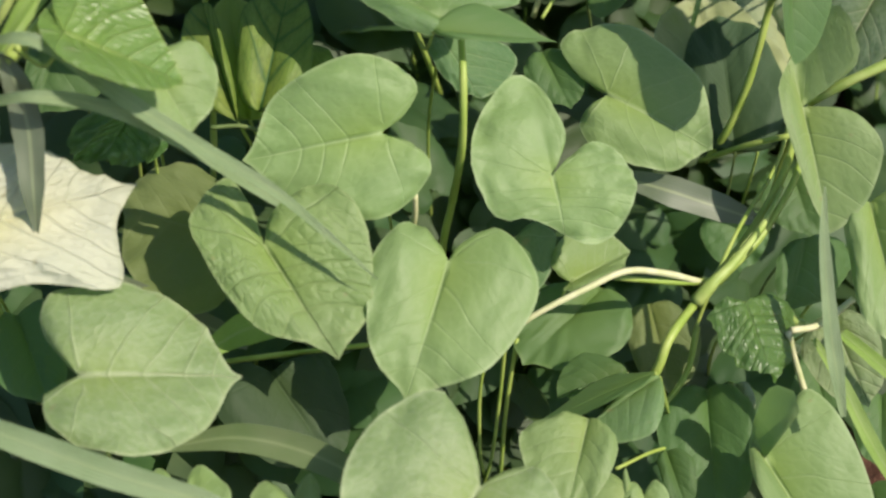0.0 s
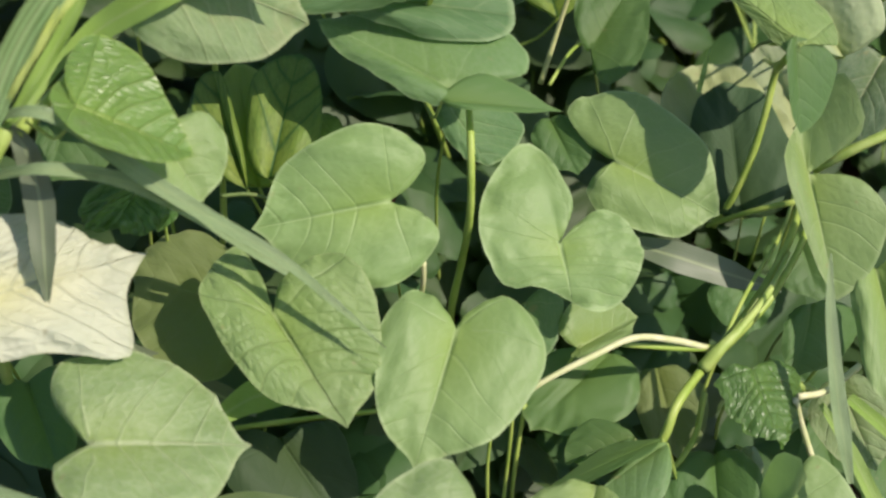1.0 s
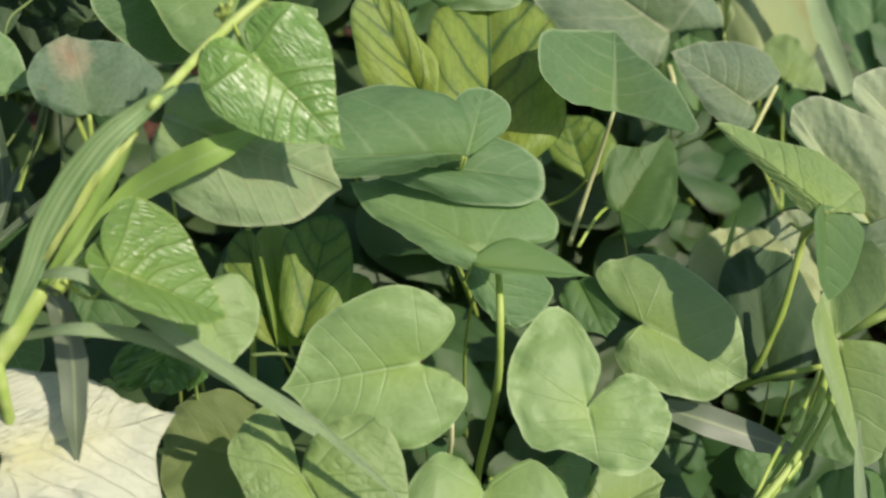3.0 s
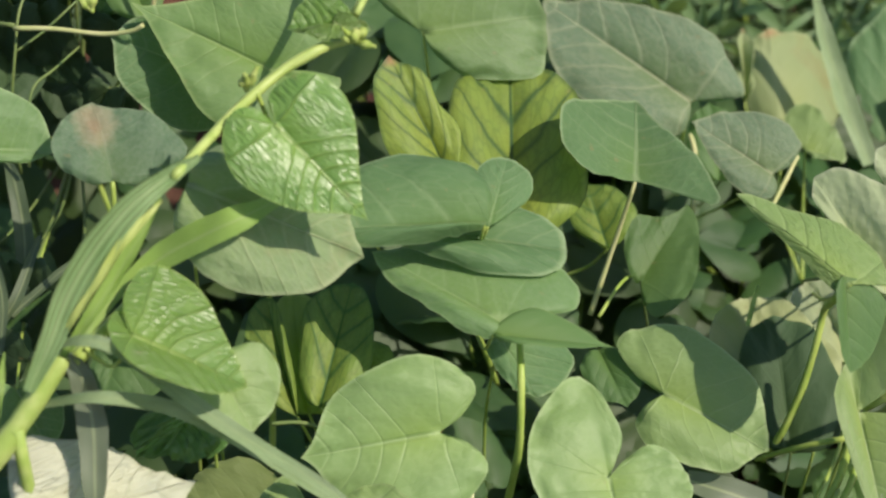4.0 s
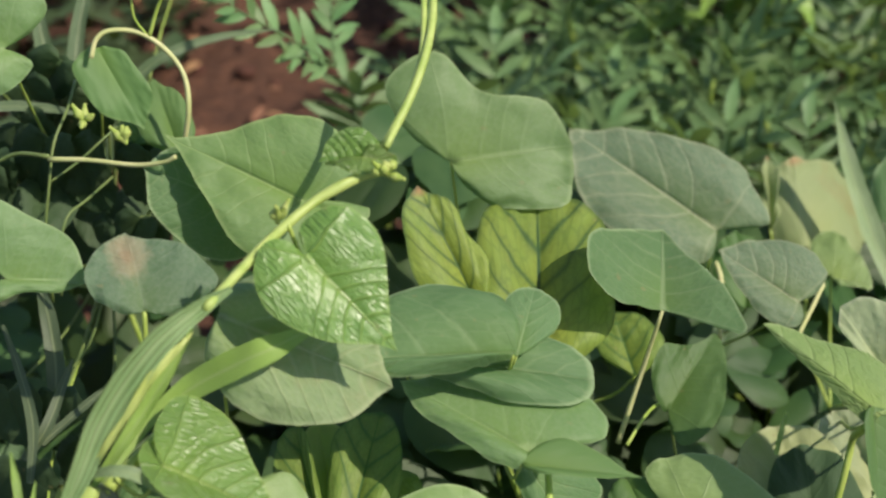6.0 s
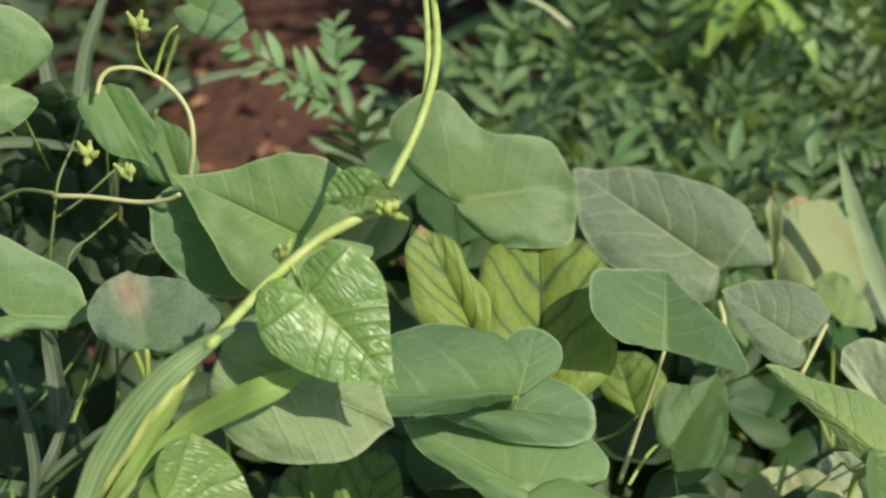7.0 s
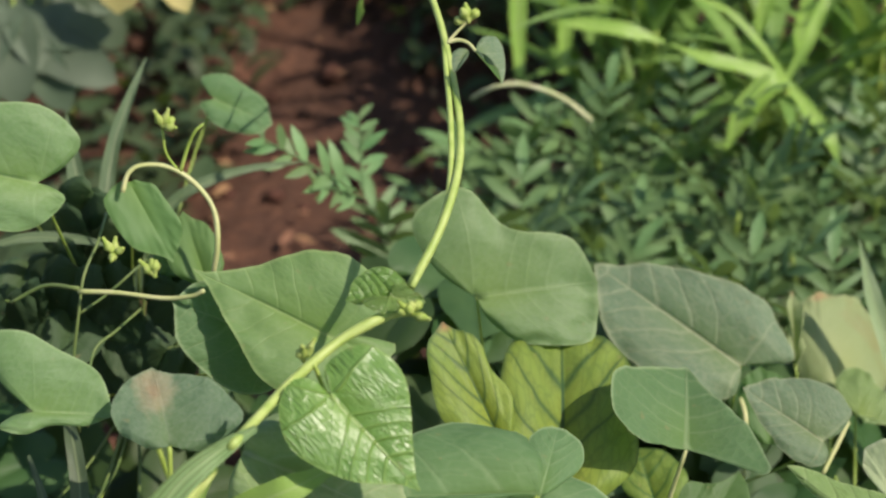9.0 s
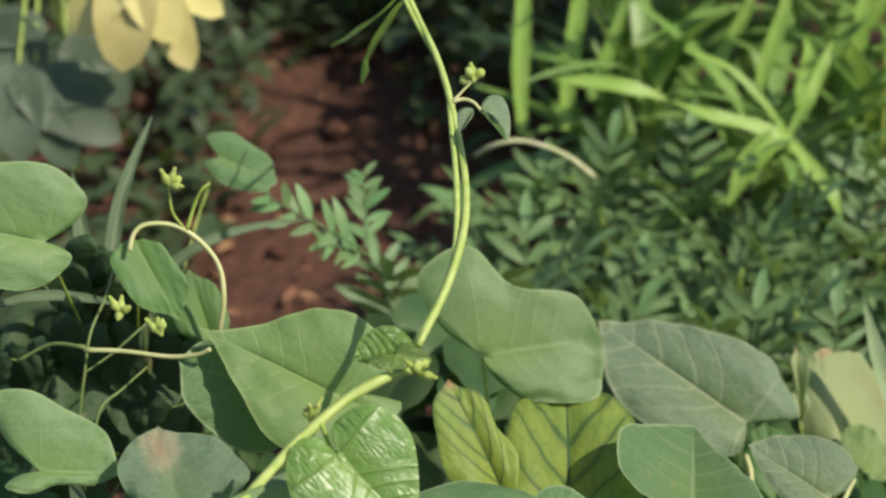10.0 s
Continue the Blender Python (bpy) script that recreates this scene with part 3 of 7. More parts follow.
leaf(front_mid, (0.0226, 0.7011, 0.2964), (-0.0537, 0.6894, 0.2903), (0.0012, 0.7284, 0.3283), (0.0130, 0.6676, 0.2627), (0.19, 0.22), left=((-0.19, 0.17), (-0.31, 0.49), (-0.11, 0.88), (0.68, 0.71), (0.90, 0.17)), right=((-0.19, 0.19), (-0.30, 0.52), (-0.09, 0.90), (0.70, 0.70), (0.91, 0.16)), mat="matte", label="broad matte sunlit leaf", foot=(0.0440, 0.7611, -0.0080))
leaf(front_mid, (0.1163, 0.6850, 0.2743), (0.1211, 0.6571, 0.2575), (0.0711, 0.6900, 0.2809), (0.1619, 0.6748, 0.2670), (0.05, 0.55), left=((-0.87, -0.28), (-1.79, 0.09), (-0.97, 0.71), (0.93, 0.81), (0.86, 0.38)), right=((-0.30, 0.29), (-0.44, 0.69), (-0.02, 0.97), (1.14, 0.64), (1.25, 0.26)), mat="matte", label="two-lobed matte leaf folded at the notch", foot=(0.0955, 0.7450, -0.0080))
leaf(front_right, (0.1608, 0.7725, 0.2535), (0.2187, 0.7361, 0.2415), (0.1875, 0.8007, 0.2723), (0.1679, 0.7327, 0.2335), (0.09, 0.41), left=((-0.32, 0.06), (-0.59, 0.37), (-0.31, 0.87), (0.65, 0.78), (0.90, 0.28)), right=((-0.10, 0.35), (-0.11, 0.76), (0.13, 1.06), (0.78, 0.70), (0.93, 0.16)), mat="matte", foot=(0.2099, 0.8325, -0.0080))
leaf(front_left, (-0.0422, 0.6347, 0.2805), (-0.0047, 0.5818, 0.2486), (-0.0797, 0.6355, 0.2883), (0.0136, 0.6360, 0.2736), (0.05, 0.45), left=((-0.32, -0.18), (-0.64, -0.17), (-0.34, 0.50), (0.78, 0.99), (0.91, 0.23)), right=((-0.18, 0.31), (-0.17, 0.91), (0.13, 1.11), (0.82, 0.63), (0.95, 0.15)), mat="quilted", label="quilted heart-shaped leaf with a sharp tip", foot=(-0.0682, 0.6947, -0.0080), quilt=0.0004)
leaf(front_mid, (0.0553, 0.6356, 0.2614), (0.0293, 0.5647, 0.2352), (0.0108, 0.6165, 0.2596), (0.1006, 0.6111, 0.2509), (0.38, 0.11), left=((-0.14, 0.27), (-0.19, 0.75), (0.08, 1.07), (0.76, 0.69), (0.93, 0.16)), right=((-0.14, 0.07), (-0.34, 0.41), (-0.18, 0.81), (0.66, 0.70), (0.90, 0.16)), mat="matte", label="smooth broad heart-shaped leaf", foot=(0.0619, 0.6956, -0.0080))
leaf(front_left, (-0.1364, 0.5678, 0.2610), (-0.0542, 0.5752, 0.2485), (-0.1169, 0.6193, 0.2706), (-0.1117, 0.5247, 0.2458), (0.27, 0.28), left=((-0.15, 0.30), (-0.23, 0.64), (-0.10, 0.93), (0.71, 0.70), (0.91, 0.12)), right=((-0.10, 0.12), (-0.21, 0.24), (-0.14, 0.68), (0.72, 0.71), (0.92, 0.12)), mat="netted", label="broad heart-shaped leaf with netted veins", foot=(-0.1200, 0.6278, -0.0080), quilt=0.0005)
leaf(front_mid, (0.0634, 0.5094, 0.2306), (0.0178, 0.4483, 0.2159), (-0.0062, 0.5100, 0.2411), (0.1006, 0.4907, 0.2184), (0.48, 0.05), left=((-0.27, 0.33), (-0.38, 0.78), (0.02, 1.06), (0.86, 0.60), (0.96, 0.14)), right=((-0.18, 0.13), (-0.28, 0.41), (-0.16, 0.78), (0.64, 0.78), (0.89, 0.18)), mat="netted", foot=(0.0664, 0.6132, -0.0080), quilt=0.0006)
leaf(front_right, (0.1283, 0.5734, 0.1984), (0.1109, 0.5207, 0.1892), (0.0892, 0.5619, 0.1949), (0.1400, 0.5480, 0.1945), (0.42, 0.36), left=((-0.00, 0.36), (0.11, 0.68), (0.23, 0.91), (0.81, 0.63), (0.94, 0.15)), right=((-0.02, 0.21), (-0.00, 0.42), (0.14, 0.86), (0.74, 0.75), (0.92, 0.18)), mat="matte", foot=(0.1921, 0.7024, -0.0080))
leaf(front_right, (0.1687, 0.6034, 0.1990), (0.0941, 0.5860, 0.1774), (0.1370, 0.6083, 0.1807), (0.1315, 0.5820, 0.1900), (0.43, 0.52), left=((0.08, 0.40), (0.16, 0.63), (0.29, 0.97), (0.75, 0.51), (0.93, 0.16)), right=((0.06, 0.48), (0.15, 0.77), (0.33, 0.88), (0.76, 0.62), (0.91, 0.26)), mat="smooth", label="leaf folded along its midrib, upper half", foot=(0.2159, 0.7214, -0.0080), wave=0.001, form=0.03)
leaf(front_right, (0.1713, 0.6015, 0.1973), (0.1297, 0.5818, 0.1856), (0.1511, 0.5984, 0.1862), (0.1574, 0.5644, 0.1890), (0.49, 0.55), left=((0.07, 0.44), (0.16, 0.64), (0.31, 0.86), (0.74, 0.51), (0.91, -0.02)), right=((0.02, 0.22), (0.14, 0.64), (0.36, 1.00), (0.83, 0.73), (0.96, 0.32)), mat="mid", label="folded-over half of a leaf catching the sun", foot=(0.2159, 0.7214, -0.0080), wave=0.001)
leaf(front_right, (0.1588, 0.6261, 0.1715), (0.1178, 0.6194, 0.1624), (0.1336, 0.6408, 0.1698), (0.1367, 0.6142, 0.1726), (0.54, 0.53), left=((0.03, 0.29), (0.17, 0.63), (0.35, 0.88), (0.78, 0.82), (0.94, 0.42)), right=((0.08, 0.74), (0.22, 1.02), (0.35, 1.03), (0.76, 1.59), (0.96, 0.94)), mat="deep", foot=(0.2159, 0.7214, -0.0080), stem_mat="shaded_stalk")
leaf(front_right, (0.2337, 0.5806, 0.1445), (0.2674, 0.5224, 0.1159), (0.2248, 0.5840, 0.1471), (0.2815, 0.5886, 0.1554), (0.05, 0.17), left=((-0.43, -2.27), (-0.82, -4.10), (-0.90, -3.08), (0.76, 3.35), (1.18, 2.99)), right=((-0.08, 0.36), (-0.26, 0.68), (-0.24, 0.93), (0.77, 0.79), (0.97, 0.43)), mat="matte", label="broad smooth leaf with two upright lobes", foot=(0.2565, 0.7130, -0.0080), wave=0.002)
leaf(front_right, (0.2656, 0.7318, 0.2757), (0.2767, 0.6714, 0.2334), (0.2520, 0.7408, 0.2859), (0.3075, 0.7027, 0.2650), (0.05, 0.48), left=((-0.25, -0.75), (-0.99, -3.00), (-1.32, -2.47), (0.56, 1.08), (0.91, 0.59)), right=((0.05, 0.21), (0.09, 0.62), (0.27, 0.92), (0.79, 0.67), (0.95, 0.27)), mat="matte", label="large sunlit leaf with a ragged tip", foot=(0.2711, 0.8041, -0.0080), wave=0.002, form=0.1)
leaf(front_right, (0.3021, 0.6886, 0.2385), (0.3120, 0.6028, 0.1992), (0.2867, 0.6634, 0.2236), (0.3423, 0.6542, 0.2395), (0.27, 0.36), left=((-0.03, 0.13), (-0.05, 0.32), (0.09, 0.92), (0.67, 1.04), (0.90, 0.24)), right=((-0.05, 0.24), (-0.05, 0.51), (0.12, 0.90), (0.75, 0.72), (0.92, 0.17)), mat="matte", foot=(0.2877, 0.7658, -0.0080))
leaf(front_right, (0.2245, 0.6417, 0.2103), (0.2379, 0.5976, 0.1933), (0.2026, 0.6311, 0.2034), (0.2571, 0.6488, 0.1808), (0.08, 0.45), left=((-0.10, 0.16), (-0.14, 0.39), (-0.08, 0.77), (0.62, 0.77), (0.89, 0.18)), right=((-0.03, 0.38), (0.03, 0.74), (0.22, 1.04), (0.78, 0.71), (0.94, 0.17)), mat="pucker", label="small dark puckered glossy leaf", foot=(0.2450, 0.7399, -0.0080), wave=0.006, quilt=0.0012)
leaf(front_right, (0.2737, 0.7017, 0.1971), (0.2606, 0.6610, 0.1780), (0.2515, 0.6804, 0.1878), (0.3046, 0.6992, 0.1741), (0.55, 0.25), left=((0.04, 0.48), (0.16, 0.82), (0.34, 1.10), (0.82, 0.69), (0.95, 0.16)), right=((-0.09, 0.23), (-0.09, 0.50), (0.03, 0.83), (0.73, 0.67), (0.92, 0.16)), mat="deep", foot=(0.2720, 0.7729, -0.0080), stem_mat="shaded_stalk")
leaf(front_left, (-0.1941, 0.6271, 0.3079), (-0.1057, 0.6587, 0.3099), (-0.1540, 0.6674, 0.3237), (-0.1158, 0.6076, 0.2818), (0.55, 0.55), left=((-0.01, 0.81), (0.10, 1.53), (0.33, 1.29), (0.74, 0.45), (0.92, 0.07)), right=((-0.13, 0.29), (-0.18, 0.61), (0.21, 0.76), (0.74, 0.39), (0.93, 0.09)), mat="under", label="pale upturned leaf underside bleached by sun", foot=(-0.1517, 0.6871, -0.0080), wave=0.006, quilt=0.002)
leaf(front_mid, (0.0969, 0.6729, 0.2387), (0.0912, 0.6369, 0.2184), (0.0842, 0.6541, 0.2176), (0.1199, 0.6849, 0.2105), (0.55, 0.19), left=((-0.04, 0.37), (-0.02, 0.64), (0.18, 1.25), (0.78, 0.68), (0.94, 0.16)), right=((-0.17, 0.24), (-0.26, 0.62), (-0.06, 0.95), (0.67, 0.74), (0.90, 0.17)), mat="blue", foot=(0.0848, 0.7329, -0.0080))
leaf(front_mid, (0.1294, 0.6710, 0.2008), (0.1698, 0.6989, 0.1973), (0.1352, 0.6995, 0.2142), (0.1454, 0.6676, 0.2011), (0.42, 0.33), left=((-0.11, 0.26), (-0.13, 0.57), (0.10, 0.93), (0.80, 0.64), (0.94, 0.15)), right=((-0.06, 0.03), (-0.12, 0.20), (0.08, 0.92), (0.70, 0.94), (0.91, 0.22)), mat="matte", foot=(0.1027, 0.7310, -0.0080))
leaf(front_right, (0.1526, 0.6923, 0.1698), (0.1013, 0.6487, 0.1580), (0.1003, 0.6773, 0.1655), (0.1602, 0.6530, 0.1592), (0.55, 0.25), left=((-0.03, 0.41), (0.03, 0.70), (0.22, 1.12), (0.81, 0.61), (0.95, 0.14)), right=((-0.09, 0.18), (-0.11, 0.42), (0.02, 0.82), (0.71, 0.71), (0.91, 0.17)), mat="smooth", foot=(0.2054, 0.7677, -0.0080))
leaf(front_right, (0.1558, 0.6524, 0.1498), (0.1208, 0.6375, 0.1441), (0.1346, 0.6598, 0.1518), (0.1419, 0.6314, 0.1424), (0.45, 0.54), left=((-0.00, 0.27), (0.05, 0.50), (0.22, 0.91), (0.78, 0.70), (0.94, 0.16)), right=((-0.03, 0.51), (0.04, 1.00), (0.29, 1.21), (0.83, 0.68), (0.95, 0.16)), mat="deep", foot=(0.2072, 0.7458, -0.0080), stem_mat="shaded_stalk")
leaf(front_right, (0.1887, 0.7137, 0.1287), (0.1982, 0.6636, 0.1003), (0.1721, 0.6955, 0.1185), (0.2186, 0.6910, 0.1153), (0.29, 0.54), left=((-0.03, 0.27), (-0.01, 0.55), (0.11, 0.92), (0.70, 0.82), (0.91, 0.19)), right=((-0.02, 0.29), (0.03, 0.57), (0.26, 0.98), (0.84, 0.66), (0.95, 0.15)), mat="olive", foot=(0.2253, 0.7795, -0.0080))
leaf(front_right, (0.2107, 0.6379, 0.1372), (0.2074, 0.5621, 0.1130), (0.1792, 0.6114, 0.1249), (0.2345, 0.5985, 0.1324), (0.36, 0.47), left=((-0.04, 0.29), (-0.02, 0.59), (0.14, 0.95), (0.74, 0.74), (0.92, 0.17)), right=((-0.03, 0.31), (-0.00, 0.62), (0.21, 1.02), (0.79, 0.73), (0.94, 0.17)), mat="deep", foot=(0.2374, 0.7379, -0.0080), stem_mat="shaded_stalk")
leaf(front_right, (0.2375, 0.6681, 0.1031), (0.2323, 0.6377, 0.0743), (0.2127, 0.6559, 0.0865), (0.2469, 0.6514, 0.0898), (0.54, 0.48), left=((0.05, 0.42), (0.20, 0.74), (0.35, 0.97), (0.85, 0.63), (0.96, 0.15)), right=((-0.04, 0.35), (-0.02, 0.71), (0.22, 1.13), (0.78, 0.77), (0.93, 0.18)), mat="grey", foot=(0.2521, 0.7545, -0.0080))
# the shade on this low leaf comes from its dark colour
leaf(front_left, (-0.0438, 0.6224, 0.1899), (-0.0082, 0.5784, 0.1542), (-0.0733, 0.5944, 0.1871), (-0.0065, 0.6201, 0.1750), (0.06, 0.44), left=((-0.13, 0.12), (-0.22, 0.33), (-0.14, 0.74), (0.62, 0.74), (0.88, 0.17)), right=((-0.00, 0.54), (0.10, 1.01), (0.27, 1.15), (0.78, 0.72), (0.93, 0.17)), mat="dark", foot=(-0.0691, 0.6824, -0.0080), stem_mat="shaded_stalk", cup=0.05)
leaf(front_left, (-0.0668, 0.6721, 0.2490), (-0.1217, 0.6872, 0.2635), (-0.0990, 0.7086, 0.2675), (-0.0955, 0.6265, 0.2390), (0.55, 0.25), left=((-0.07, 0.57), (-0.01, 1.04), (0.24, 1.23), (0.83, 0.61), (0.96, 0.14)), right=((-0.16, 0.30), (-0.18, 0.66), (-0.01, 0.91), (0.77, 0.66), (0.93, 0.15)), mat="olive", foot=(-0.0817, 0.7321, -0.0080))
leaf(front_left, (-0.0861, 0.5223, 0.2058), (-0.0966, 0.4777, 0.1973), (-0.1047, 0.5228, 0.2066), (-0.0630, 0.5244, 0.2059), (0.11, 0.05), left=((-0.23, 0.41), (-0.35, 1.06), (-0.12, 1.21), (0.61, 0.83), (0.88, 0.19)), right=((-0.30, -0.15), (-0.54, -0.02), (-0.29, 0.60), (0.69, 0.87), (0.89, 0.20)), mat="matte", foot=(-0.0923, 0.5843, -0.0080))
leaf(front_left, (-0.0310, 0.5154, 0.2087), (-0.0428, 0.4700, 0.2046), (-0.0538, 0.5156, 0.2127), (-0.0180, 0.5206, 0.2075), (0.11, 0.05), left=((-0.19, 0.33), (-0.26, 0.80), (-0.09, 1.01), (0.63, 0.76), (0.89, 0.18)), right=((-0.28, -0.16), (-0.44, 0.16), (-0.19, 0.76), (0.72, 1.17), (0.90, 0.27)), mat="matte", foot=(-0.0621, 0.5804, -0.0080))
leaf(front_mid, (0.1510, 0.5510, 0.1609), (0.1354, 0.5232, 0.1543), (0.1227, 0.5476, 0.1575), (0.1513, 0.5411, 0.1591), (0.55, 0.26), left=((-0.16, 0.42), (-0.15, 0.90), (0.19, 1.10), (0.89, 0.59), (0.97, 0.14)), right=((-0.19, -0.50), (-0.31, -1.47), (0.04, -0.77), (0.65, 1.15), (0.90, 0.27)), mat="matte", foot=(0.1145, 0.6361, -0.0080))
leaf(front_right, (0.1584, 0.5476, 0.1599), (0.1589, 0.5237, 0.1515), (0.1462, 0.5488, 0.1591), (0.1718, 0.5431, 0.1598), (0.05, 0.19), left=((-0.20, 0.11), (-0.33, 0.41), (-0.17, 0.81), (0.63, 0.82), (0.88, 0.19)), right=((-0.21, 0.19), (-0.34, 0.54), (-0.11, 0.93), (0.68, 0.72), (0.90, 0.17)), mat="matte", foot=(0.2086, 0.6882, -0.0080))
leaf(front_right, (0.1789, 0.5891, 0.1439), (0.1851, 0.5532, 0.1388), (0.1727, 0.5790, 0.1418), (0.1930, 0.5700, 0.1418), (0.22, 0.55), left=((-0.03, 0.18), (-0.03, 0.39), (0.07, 0.87), (0.64, 1.01), (0.89, 0.24)), right=((-0.02, 0.47), (0.04, 0.87), (0.27, 1.20), (0.81, 0.69), (0.95, 0.16)), mat="deep", foot=(0.2199, 0.7110, -0.0080), stem_mat="shaded_stalk")
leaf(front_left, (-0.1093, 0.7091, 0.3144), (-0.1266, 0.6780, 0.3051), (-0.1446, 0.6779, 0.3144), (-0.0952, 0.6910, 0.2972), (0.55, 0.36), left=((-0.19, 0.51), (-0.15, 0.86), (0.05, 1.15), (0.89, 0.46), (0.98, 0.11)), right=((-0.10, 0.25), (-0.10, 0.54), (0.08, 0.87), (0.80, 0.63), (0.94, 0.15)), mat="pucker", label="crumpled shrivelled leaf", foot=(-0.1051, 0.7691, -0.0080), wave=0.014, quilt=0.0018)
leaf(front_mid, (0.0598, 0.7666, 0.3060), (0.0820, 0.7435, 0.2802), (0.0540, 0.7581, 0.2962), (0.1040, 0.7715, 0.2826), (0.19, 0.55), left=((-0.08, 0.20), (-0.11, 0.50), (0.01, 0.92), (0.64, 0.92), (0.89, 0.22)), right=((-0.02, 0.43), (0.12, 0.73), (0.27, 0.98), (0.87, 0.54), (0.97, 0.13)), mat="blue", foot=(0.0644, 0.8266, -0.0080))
leaf(front_mid, (0.1244, 0.8092, 0.2568), (0.1386, 0.7726, 0.2437), (0.1131, 0.7952, 0.2488), (0.1487, 0.7918, 0.2535), (0.24, 0.55), left=((-0.04, 0.20), (-0.04, 0.43), (0.06, 0.82), (0.68, 0.77), (0.90, 0.18)), right=((0.01, 0.41), (0.11, 0.73), (0.30, 1.03), (0.83, 0.63), (0.95, 0.15)), mat="deep", foot=(0.0999, 0.8692, -0.0080), stem_mat="shaded_stalk")
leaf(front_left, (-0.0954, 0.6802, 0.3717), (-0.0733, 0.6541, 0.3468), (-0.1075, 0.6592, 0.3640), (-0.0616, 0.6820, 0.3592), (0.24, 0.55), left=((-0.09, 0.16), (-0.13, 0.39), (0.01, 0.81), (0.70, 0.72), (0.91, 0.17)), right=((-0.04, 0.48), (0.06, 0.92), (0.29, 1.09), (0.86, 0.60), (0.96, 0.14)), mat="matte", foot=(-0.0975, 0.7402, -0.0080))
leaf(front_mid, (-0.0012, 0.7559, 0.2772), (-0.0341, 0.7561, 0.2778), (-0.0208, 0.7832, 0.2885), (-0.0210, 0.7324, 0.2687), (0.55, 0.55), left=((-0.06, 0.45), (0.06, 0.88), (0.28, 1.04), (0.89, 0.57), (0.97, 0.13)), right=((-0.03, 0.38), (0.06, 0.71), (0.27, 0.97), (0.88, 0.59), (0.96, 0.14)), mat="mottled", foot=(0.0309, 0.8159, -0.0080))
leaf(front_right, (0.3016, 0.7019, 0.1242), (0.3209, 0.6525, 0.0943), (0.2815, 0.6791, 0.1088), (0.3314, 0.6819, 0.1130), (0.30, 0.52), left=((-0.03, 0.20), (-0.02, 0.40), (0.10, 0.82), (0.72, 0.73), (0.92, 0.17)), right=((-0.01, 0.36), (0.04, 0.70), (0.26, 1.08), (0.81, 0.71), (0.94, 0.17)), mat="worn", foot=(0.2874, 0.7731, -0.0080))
leaf(front_left, (-0.1803, 0.6404, 0.2261), (-0.1610, 0.5929, 0.2054), (-0.2001, 0.6203, 0.2226), (-0.1562, 0.6300, 0.2176), (0.18, 0.38), left=((-0.09, 0.24), (-0.10, 0.54), (0.00, 0.86), (0.67, 0.74), (0.90, 0.17)), right=((-0.07, 0.45), (-0.06, 0.94), (0.16, 1.17), (0.75, 0.76), (0.92, 0.18)), mat="deep", foot=(-0.1442, 0.7004, -0.0080), stem_mat="shaded_stalk")
leaf(front_left, (-0.1523, 0.7661, 0.3198), (-0.1678, 0.7264, 0.2973), (-0.1708, 0.7542, 0.3144), (-0.1249, 0.7446, 0.3040), (0.39, 0.30), left=((-0.02, 0.49), (0.03, 0.95), (0.21, 1.18), (0.74, 0.82), (0.92, 0.19)), right=((-0.10, 0.19), (-0.11, 0.42), (0.03, 0.80), (0.76, 0.64), (0.93, 0.15)), mat="deep", foot=(-0.1288, 0.8261, -0.0080), stem_mat="shaded_stalk")
leaf(front_right, (0.3342, 0.6695, 0.0832), (0.3259, 0.6230, 0.0693), (0.3133, 0.6503, 0.0747), (0.3589, 0.6512, 0.0819), (0.46, 0.31), left=((-0.03, 0.30), (0.00, 0.60), (0.21, 0.99), (0.79, 0.71), (0.94, 0.17)), right=((-0.08, 0.23), (-0.08, 0.50), (0.07, 0.85), (0.75, 0.67), (0.92, 0.16)), mat="deep", foot=(0.3053, 0.7552, -0.0080), stem_mat="shaded_stalk")
leaf(front_right, (0.3153, 0.6096, 0.0711), (0.3192, 0.5611, 0.0637), (0.2969, 0.5993, 0.0633), (0.3438, 0.5875, 0.0764), (0.17, 0.50), left=((-0.09, 0.18), (-0.14, 0.43), (-0.02, 0.83), (0.65, 0.78), (0.90, 0.18)), right=((-0.03, 0.31), (0.04, 0.61), (0.23, 0.92), (0.84, 0.62), (0.95, 0.15)), mat="deep", foot=(0.2949, 0.7223, -0.0080), stem_mat="shaded_stalk")
leaf(front_right, (0.2964, 0.8151, 0.1426), (0.3051, 0.7699, 0.1245), (0.2725, 0.8008, 0.1318), (0.3231, 0.7958, 0.1393), (0.23, 0.50), left=((-0.07, 0.18), (-0.07, 0.39), (0.02, 0.78), (0.70, 0.70), (0.91, 0.16)), right=((-0.03, 0.33), (0.03, 0.65), (0.23, 0.98), (0.82, 0.65), (0.95, 0.15)), mat="deep", foot=(0.2845, 0.8751, -0.0080), stem_mat="shaded_stalk")
leaf(front_right, (0.2552, 0.7873, 0.1305), (0.2549, 0.7525, 0.1137), (0.2321, 0.7768, 0.1214), (0.2751, 0.7702, 0.1259), (0.34, 0.46), left=((-0.10, 0.20), (-0.13, 0.45), (0.05, 0.84), (0.76, 0.66), (0.93, 0.15)), right=((-0.07, 0.26), (-0.07, 0.55), (0.15, 0.93), (0.81, 0.65), (0.94, 0.15)), mat="deep", foot=(0.2619, 0.8473, -0.0080), stem_mat="shaded_stalk")
